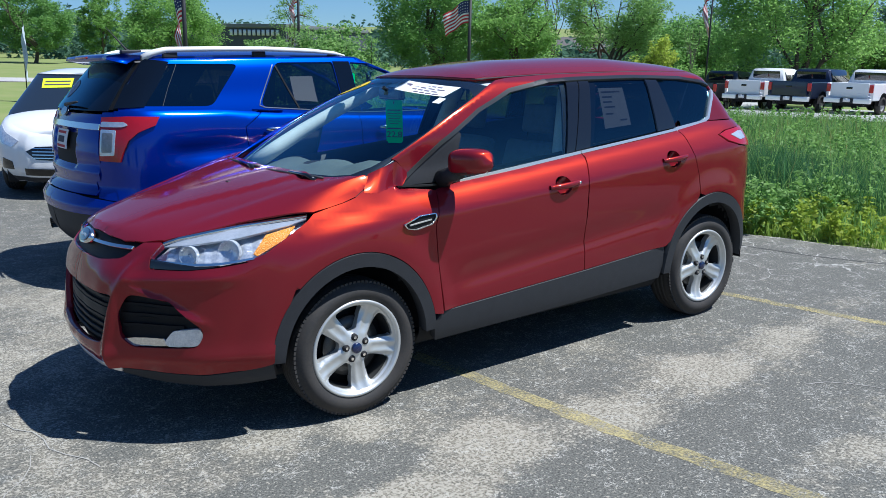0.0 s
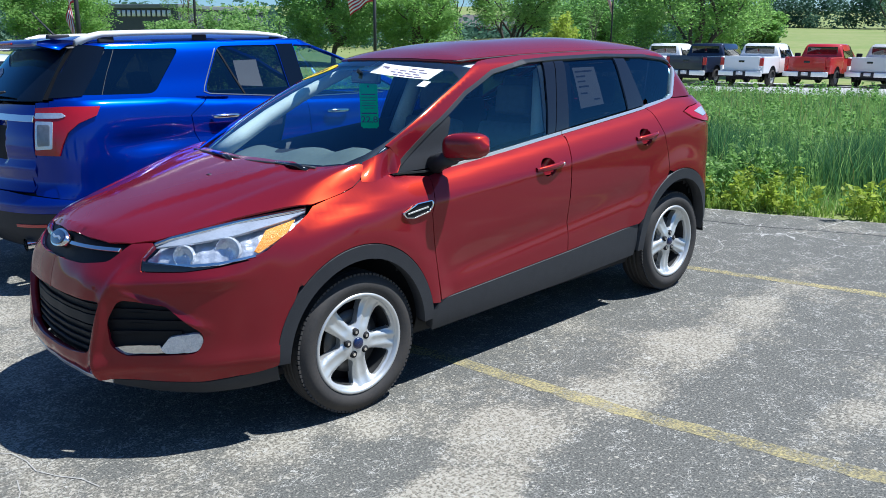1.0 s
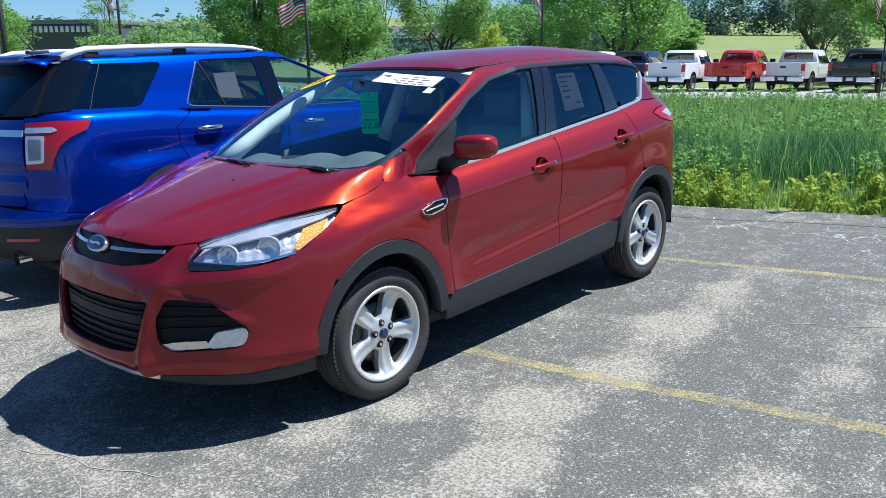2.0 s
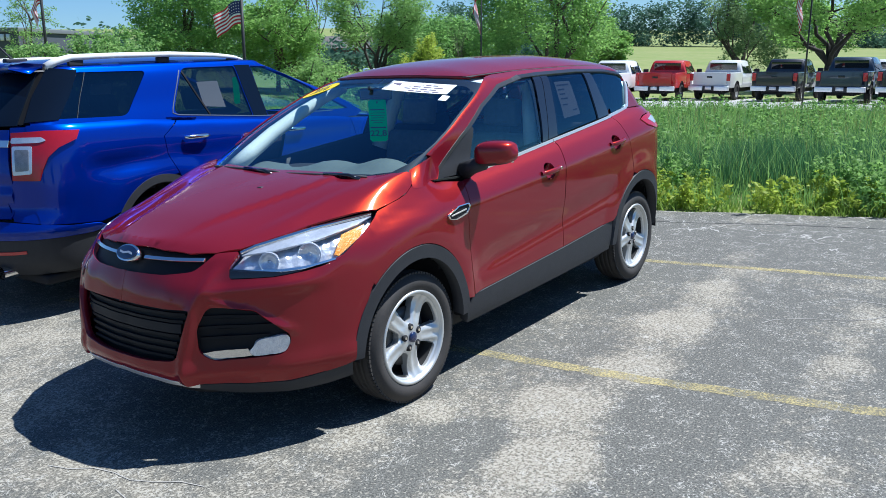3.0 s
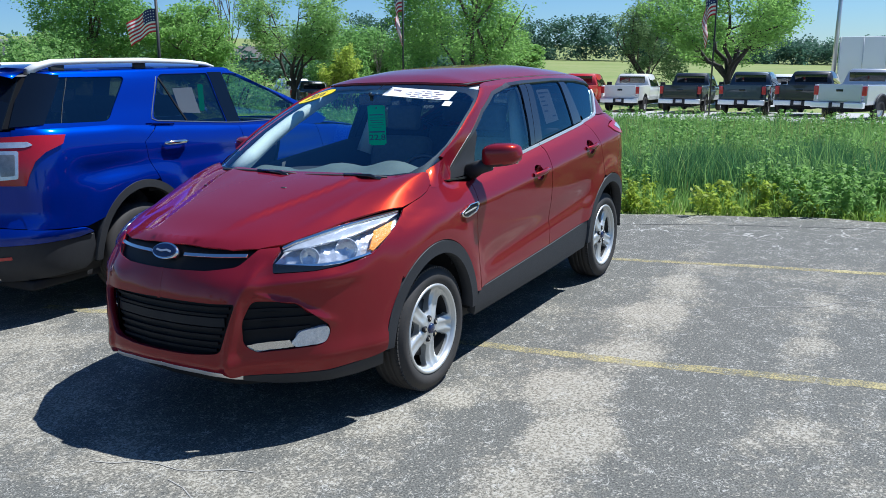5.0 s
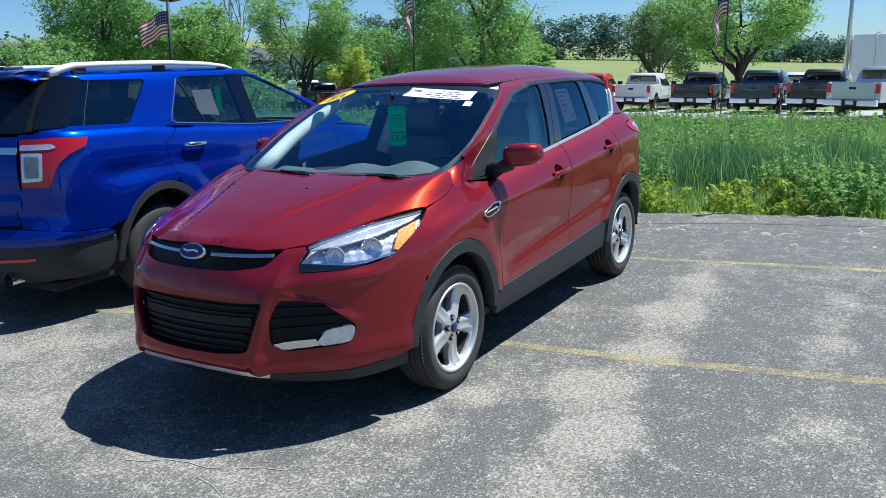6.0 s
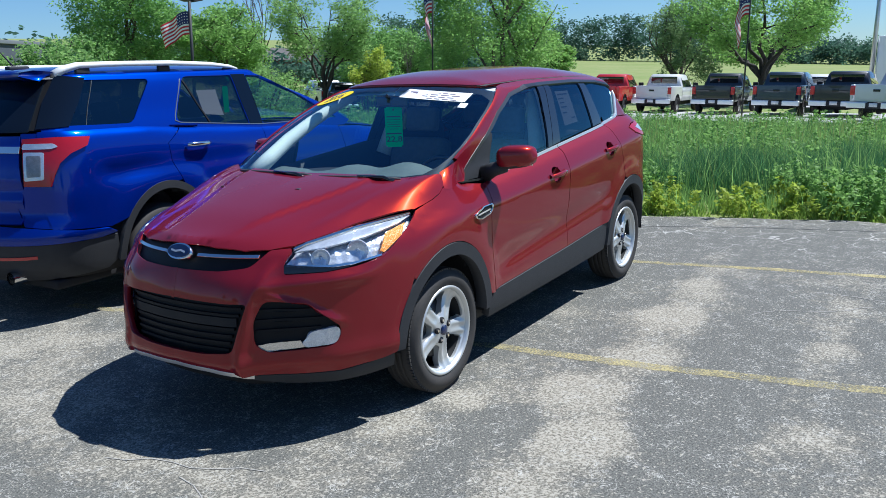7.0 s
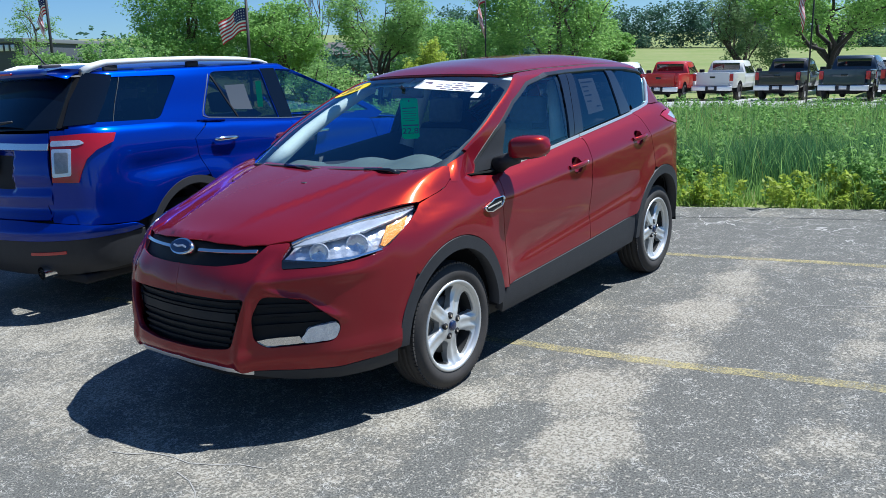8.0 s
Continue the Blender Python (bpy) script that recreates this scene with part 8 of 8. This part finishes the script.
        for wx in (1.25, length - 1.0):
            bm = bmesh.new()
            prof = circle(wx, 0.42, 0.50, 20, 0, 180, 0.54)
            a_ = [bm.verts.new((x, sd * 1.008, z)) for x, z in prof]
            b_ = [bm.verts.new((x, sd * 0.90, z)) for x, z in prof]
            bm.faces.new(a_)
            for k in range(len(prof) - 1):
                bm.faces.new((a_[k], a_[k + 1], b_[k + 1], b_[k]))
            part("wheel_opening", bm, M["dark"], t)
            if flares:
                bm = bmesh.new()
                bm_tube(bm, [(x, sd * 1.02, z) for x, z in circle(wx, 0.42, 0.53, 20, 0, 180, 0.57)], 0.05, 8)
                part("wheel_flare", bm, M["clad"], t)
            bm = bmesh.new()
            bm_spin(bm, [(0.24, 0.10), (0.30, 0.125), (0.37, 0.11), (0.40, 0.07), (0.405, 0.0), (0.40, -0.07), (0.37, -0.11), (0.24, -0.10)], 32, Matrix.Translation((wx, sd * 0.90, 0.405)) @ Matrix.Diagonal((1, sd * 1.0, 1, 1)))
            bmesh.ops.recalc_face_normals(bm, faces=bm.faces)
            wh = part("wheel", bm, M["rubber"], t)
            bm = bmesh.new()
            bm_spin(bm, [(0.25, 0.095), (0.235, 0.10), (0.22, 0.06), (0.10, 0.075), (0.08, 0.10), (0.001, 0.10)], 24, Matrix.Translation((wx, sd * 0.90, 0.405)) @ Matrix.Diagonal((1, sd, 1, 1)), closed=False)
            bmesh.ops.recalc_face_normals(bm, faces=bm.faces)
            part("hubcap", bm, M["alloy"], wh)
    bm = bmesh.new()
    for a, b in ((-0.98, -0.28), (0.28, 0.98)):
        bm = bmesh.new()
        bm_box(bm, (-0.20, a, 0.50), (0.0, b, 0.72), 0.04, 3)
        bmp = part("rear_bumper", bm, M["truck_chrome"], t, "chrome rear bumper")
    bm = bmesh.new()
    bm_box(bm, (-0.16, -0.30, 0.49), (0.0, 0.30, 0.70), 0.02, 2)
    part("bumper_step", bm, M["clad"], bmp)
    bm = bmesh.new()
    bm_box(bm, (-0.175, -0.15, 0.55), (-0.165, 0.15, 0.70), 0)
    part("number_plate", bm, PAPER, bmp)
    bm = bmesh.new()
    bm_box(bm, (0.1, -0.55, 0.35), (length - 0.3, 0.55, 0.62), 0.05)
    part("chassis", bm, M["dark"], t)
    return t


M["truck_chrome"] = material("truck_chrome", (0.85, 0.85, 0.84), 0.3, 0.55)
ROW = [("black_paint", "black pickup with chrome bumper in the next lot", False, 1), ("grey_paint", "dark blue-grey crew-cab pickup in the next lot", True, 2), ("tan_paint", "pearl white pickup with chrome bumper in the next lot", False, 0), ("truck_red", "bright red pickup with chrome bumper in the next lot", False, -1),
       ("white_paint", "white pickup with chrome bumper in the next lot", False, -2), ("navy_paint", "dark navy pickup with chrome bumper in the next lot", True, -3), ("white_paint", "white pickup with chrome bumper in the next lot", False, -4), ("black_paint", "black pickup half hidden behind the car", False, -5)]
SPOTS = {0: (-37.5, -10.8), 1: (-36.6, -7.5), 2: (-34.8, -4.3), -1: (-35.8, -12.9), -2: (-33.6, -14.9), -3: (-32.7, -17.2), -4: (-32.8, -19.6), -5: (-32.5, -22.0)}
for mt, lab, crew, k in ROW:
    pickup(M[mt], lab, crew).matrix_basis = far(*SPOTS[k], 182 if k >= 0 else 187, 0.02)
pickup(M["white_paint"], "white pickup tail beyond the dark one", False).matrix_basis = far(-42.6, -3.8, 186, 0.02)
pickup(M["black_paint"], "dark pickup parked beside the silver one", False).matrix_basis = far(-34.4, -1.9, 176, 0.02)
pickup(M["silver_paint"], "silver pickup with dark wheel flares", True, True).matrix_basis = far(-30.5, 0.0, 160, 0.02)
pickup(M["white_paint"], "white pickup under the locust trees", True).matrix_basis = far(-36.3, -30.4, 235, 0.02)
pickup(M["black_paint"], "dark pickup under the locust trees", True).matrix_basis = far(-35.1, -28.0, 235, 0.02)
# box truck
bt_ = thing("box_truck", "white box truck seen from behind", "truck")
bm = bmesh.new()
bm_box(bm, (0, -1.28, 1.0), (5.5, 1.28, 4.0), 0.05, 2)
part("cargo_box", bm, M["white_paint"], bt_)
bm = bmesh.new()
for y in (-1.24, 1.20):
    bm_box(bm, (-0.03, y, 1.0), (0.0, y + 0.04, 4.0), 0.0)
bm_box(bm, (-0.03, -0.02, 1.02), (-0.001, 0.02, 3.98), 0)
part("door_frame", bm, M["silver_paint"], bt_)
for wx in (1.2, 4.8):
    for sd in (1, -1):
        bm = bmesh.new()
        bm_spin(bm, [(0.2, 0.12), (0.45, 0.12), (0.48, 0.05), (0.48, -0.05), (0.45, -0.12), (0.2, -0.12)], 28, Matrix.Translation((wx, sd * 1.05, 0.48)))
        part("wheel", bm, M["rubber"], bt_)
bm = bmesh.new()
bm_box(bm, (0.1, -0.5, 0.5), (6.0, 0.5, 1.0), 0.05)
bm_box(bm, (5.6, -1.05, 0.6), (7.2, 1.05, 2.5), 0.15, 3)
part("chassis", bm, M["clad"], bt_)
bt_.matrix_basis = far(-50.0, -0.75, 178)


# ---- flags, lamp posts, buildings ----
FR, FW, FB = material("flag_red", (0.45, 0.03, 0.04), 0.8), material("flag_white", (0.72, 0.70, 0.68), 0.8), material("flag_blue", (0.02, 0.03, 0.12), 0.8)


def flag_shape(u, v, droop, wave):
    """A point of the cloth: u along the fly, v down the hoist, both 0 to 1."""
    fly, hoist = 1.5, 0.92
    a = droop * smooth_step(0.0, 0.6, u)
    x = fly * u * math.cos(a) * (1 - 0.35 * droop * u)
    z = -hoist * v - fly * u * math.sin(a)
    return Vector((x - 0.25 * droop * v * u, wave * math.sin(u * 8 + v * 2) * u * 0.10, z))


def flag_pole(x, y, height, flag_z, turn, droop, lamp=False, thin=False):
    p = thing("flag_pole", "dark lamp post carrying a striped flag" if lamp else "slim pole carrying a striped flag", "flag", far(x, y))
    bm = bmesh.new()
    bm_tube(bm, [(0, 0, 0), (0, 0, height)], [0.075 if lamp else 0.035, 0.06 if lamp else 0.025], 10)
    part("pole", bm, M["clad"], p)
    if lamp:
        for a in (0, 180):
            bm = bmesh.new()
            bm_box(bm, (0.12, -0.16, -0.07), (0.62, 0.16, 0.09), 0.03, 2, Matrix.Translation((0, 0, height)) @ pose(0, 0, 0, 0, -12, turn + 60 + a))
            bm_tube(bm, [(0, 0, height - 0.05), Matrix.Translation((0, 0, height)) @ pose(0, 0, 0, 0, -12, turn + 60 + a) @ Vector((0.15, 0, 0))], 0.03, 6)
            part("lamp_head", bm, M["clad"], p)
    else:
        bm = bmesh.new()
        bmesh.ops.create_uvsphere(bm, u_segments=10, v_segments=6, radius=0.05, matrix=Matrix.Translation((0, 0, height + 0.04)))
        part("finial", bm, M["satin"], p)
    cloth = new("flag")
    cloth.parent = p
    cloth.matrix_basis = Matrix.Translation((0, 0, flag_z)) @ pose(0, 0, 0, 0, 0, turn)
    tagged(cloth, "red and white striped flag with a blue corner")

    def patch(name, u0, u1, v0, v1, mat, nu, nv, dy=0.0):
        bm = bmesh.new()
        g = [[bm.verts.new(flag_shape(u0 + (u1 - u0) * i / nu, v0 + (v1 - v0) * j / nv, droop, 1.0) + Vector((0.03, dy, 0))) for j in range(nv + 1)] for i in range(nu + 1)]
        for i in range(nu):
            for j in range(nv):
                bm.faces.new((g[i][j], g[i][j + 1], g[i + 1][j + 1], g[i + 1][j]))
        return part(name, bm, mat, cloth)
    for k in range(13):
        patch("stripe", 0.0 if k > 6 else 0.4, 1.0, k / 13, (k + 1) / 13, FR if k % 2 == 0 else FW, 14, 1)
    patch("canton", 0.0, 0.4, 0.0, 7 / 13, FB, 8, 5)
    for i in range(5):
        for j in range(4):
            u, v = 0.05 + 0.075 * i, 0.07 + 0.125 * j
            patch("star", u, u + 0.028, v, v + 0.04, FW, 1, 1, 0.006)
            patch("star", u, u + 0.028, v, v + 0.04, FW, 1, 1, -0.006)


RIGHT = math.degrees(math.atan2(0.83, -0.51))
flag_pole(-20.0, -24.4, 4.75, 4.35, RIGHT + 180, 0.40, True)
flag_pole(-17.6, -35.8, 6.2, 5.2, RIGHT + 180, 1.05, True)
flag_pole(-22.9, -14.4, 5.6, 5.0, RIGHT + 180, 1.25)
flag_pole(-29.0, -4.35, 6.2, 4.85, RIGHT + 180, 1.0)
flag_pole(-7.1, -22.4, 4.6, 3.55, RIGHT + 180, 1.2, True)
# plain light mast
mast = thing("light_mast", "tall pale steel light mast", "lamp post", far(-56.2, -2.8))
bm = bmesh.new()
bm_tube(bm, [(0, 0, 0), (0, 0, 10.5)], [0.16, 0.11], 12)
part("pole", bm, M["silver_paint"], mast)
bm = bmesh.new()
bm_box(bm, (-0.6, -0.2, 10.45), (0.6, 0.2, 10.65), 0.05)
part("lamp_head", bm, M["silver_paint"], mast)
# low grey building and a brick house
bd = thing("low_building", "long low grey commercial building with sign bars", "building", far(-22.9, -63.6, 118))
bm = bmesh.new()
bm_box(bm, (-8, 0, 0), (8, 12, 3.5), 0.05)
part("wall", bm, material("grey_cladding", (0.075, 0.085, 0.10), 0.7, vary=0.3, scale=1.5), bd)
bm = bmesh.new()
bm_box(bm, (-8.15, -0.15, 3.35), (8.15, 12.1, 3.65), 0.03)
part("roof_edge", bm, material("grey_coping", (0.16, 0.17, 0.18), 0.6), bd)
for k in range(11):
    bm = bmesh.new()
    bm_box(bm, (2.5 + 0.46 * k, -0.12, 2.75), (2.8 + 0.46 * k, -0.001, 3.2), 0.02)
    part("sign_bar", bm, M["silver_paint"], bd)
br = thing("brick_house", "low red-brown brick building with a grey roof", "building", far(-77, -72, 130))
bm = bmesh.new()
bm_box(bm, (-6, 0, 0), (6, 7, 3.0), 0.02)
part("wall", bm, material("brick_wall", (0.24, 0.12, 0.085), 0.85, vary=0.5, scale=4), br)
bm = bmesh.new()
vs = [bm.verts.new(v) for v in ((-6.3, -0.4, 2.95), (6.3, -0.4, 2.95), (6.3, 7.4, 2.95), (-6.3, 7.4, 2.95), (-5, 3.5, 4.5), (5, 3.5, 4.5))]
for q in ((0, 1, 5, 4), (1, 2, 5), (2, 3, 4, 5), (3, 0, 4), (0, 3, 2, 1)):
    bm.faces.new([vs[k] for k in q])
part("roof", bm, material("roof_shingle", (0.13, 0.12, 0.11), 0.9, vary=0.5, scale=6), br, smooth=False)
for x in (-4, -1.2, 1.6, 4.2):
    bm = bmesh.new()
    bm_box(bm, (x - 0.6, -0.05, 0.9), (x + 0.6, 0.02, 2.2), 0.02)
    part("window", bm, M["truck_glass"], br)
# feather banner
fb = thing("feather_banner", "tall pale feather banner on a thin pole", "banner", far(-2.9, -25.4, 90))
bm = bmesh.new()
bm_tube(bm, [(0, 0, 0), (0, 0, 1.8), (0.08, 0, 2.25), (0.3, 0, 2.5)], [0.02, 0.016, 0.012, 0.008], 6)
part("pole", bm, M["clad"], fb)
bm = bmesh.new()
g = [[bm.verts.new((0.02 + 0.42 * j / 4 * (1 - 0.35 * (i / 8) ** 2) + 0.25 * max(0, i / 8 - 0.7), 0.05 * math.sin(i * 0.9 + j), 0.75 + 1.65 * i / 8 - 0.15 * j / 4)) for j in range(5)] for i in range(9)]
for i in range(8):
    for j in range(4):
        bm.faces.new((g[i][j], g[i][j + 1], g[i + 1][j + 1], g[i + 1][j]))
part("cloth", bm, material("banner_cloth", (0.30, 0.38, 0.46), 0.8, vary=0.8, scale=3, color2=(0.75, 0.78, 0.8)), fb)


# ---- white cars ----
def hatch(label, m):
    c = dict(RED)
    wgt = curve([(0.2, 0.80), (0.35, 0.87), (0.7, 0.90), (0.95, 0.89), (1.3, 0.87)])
    c.update(low=0.2, width=lambda x, z, t: wgt(z) - 0.13 * (1 - math.sqrt(max(0, 1 - max(0, (t - 0.6) / 0.4) ** 2.2))),
             nose=curve([(0.2, 0.80), (0.4, 0.90), (0.6, 0.88), (0.8, 0.80), (0.95, 0.66)]), top=curve([(0.9, 0.80), (0.5, 0.93), (0.1, 1.0), (-0.5, 1.05), (-2.0, 1.10), (-3.5, 1.15)]),
             hood=curve([(0.9, 0.82), (0.5, 0.98), (0.0, 1.08), (-0.5, 1.12)]), tail=curve([(0.2, -3.2), (0.6, -3.3), (1.1, -3.25)]), g_low=0.98, g_top=1.52,
             screen=curve([(0.98, 0.25), (1.2, -0.25), (1.52, -0.95)]), roof=curve([(-0.9, 1.53), (-1.5, 1.60), (-2.4, 1.59), (-3.0, 1.53)]), g_width=lambda x, z: 0.80 - 0.35 * max(0, z - 1.05) - 0.03 * max(0, -2.2 - x))
    low, house = body_shell(c)
    t = thing("hatchback_car", label, "car", m)
    shell_mesh(low, "body", M["white_paint"], t, 0.0, lambda p: near_wheel(p, ((0, 0.33), (-2.6, 0.33)), 0.37))
    shell_mesh(house, "glass_house", M["truck_glass"], t, 0.0, lambda p: p.z > 1.52)
    shell_mesh(house, "roof", M["white_paint"], t, 0.0, lambda p: p.z < 1.5)
    lamp = [(0.70, 0.50, 0.72), (0.55, 0.66, 0.80), (0.30, 0.78, 0.90), (0.34, 0.80, 0.80), (0.55, 0.74, 0.68), (0.68, 0.60, 0.64)]
    panel("headlamp", low, on(HL, lamp), HL, LREF, t, off=0.006, thick=0.02, mirror=True, label="clear headlamp")
    gr = [(0.42, 0.60), (0.30, 0.50), (0, 0.48), (-0.30, 0.50), (-0.42, 0.60), (-0.30, 0.66), (0, 0.67), (0.30, 0.66)]
    g_ = panel("grille", low, gr, FRONT, GB, t, off=0.005, thick=0.01)
    for z in (0.52, 0.56, 0.60, 0.64):
        panel("grille_slat", low, strip([(-0.34, z), (0, z - 0.005), (0.34, z)], 0.012), FRONT, M["chrome"], g_, off=0.012, thick=0.01)
    panel("fog_recess", low, [(-0.62, 0.46), (-0.76, 0.50), (-0.78, 0.36), (-0.60, 0.36)], FRONT, GB, t, off=0.005, thick=0.01, mirror=True)
    panel("lower_grille", low, strip([(-0.45, 0.34), (0, 0.33), (0.45, 0.34)], 0.09), FRONT, GB, t, off=0.005, thick=0.01)
    panel("valance", low, strip([(-0.74, 0.24), (0, 0.23), (0.74, 0.24)], 0.06), FRONT, M["clad"], t, off=0.005, thick=0.01)
    yl = panel("window_banner", house, [(0.50, 1.45), (0.47, 1.33), (0.08, 1.345), (0.08, 1.465)], FRONT, material("lime_vinyl", (0.65, 0.75, 0.02), 0.5), t, off=0.006, thick=0.002, label="lime yellow sticker with dark print")
    for z in (1.40, 1.36):
        panel("print_line", house, strip([(0.45, z + 0.01), (0.11, z + 0.02)], 0.018), FRONT, INK, yl, off=0.009, thick=0.001)
    panel("number_plate", low, [(-0.16, 0.78), (0.16, 0.78), (0.16, 0.93), (-0.16, 0.93)], (1, 0, 0), PAPER, t, off=0.006, thick=0.004)
    for hx in (0.0, -2.6):
        for sd in (1, -1):
            wheel("wheel", "", (hx, sd * 0.76, 0.325), sd, 0.325, 0.21, 0.205, 5, 10, t, CAP, detail=False)
    bm = bmesh.new()
    bm_box(bm, (-3.0, -0.72, 0.18), (0.6, 0.72, 0.5), 0.03)
    part("underbody", bm, M["dark"], t)
    return t


hatch("white hatchback with a lime sticker on its windscreen", far(-0.57, -7.92, 68))
hatch("white car parked with its tail to the lot", far(-0.1, -18.5, 262))

# unseen copies of trees, added behind the viewer to darken the reflected horizon
belt = [o for o in list(scene.objects) if o.name.startswith("tree") and o.type == "EMPTY"]
for k, (x, y) in enumerate(((66, -30), (74, -9), (70, 18), (60, 42), (40, 60), (15, 70), (-12, 70), (-38, 64))):
    src = belt[(0, 2, 8, 11, 12)[k % 5]]
    copy_thing(src, far(x, y, 40 * k))
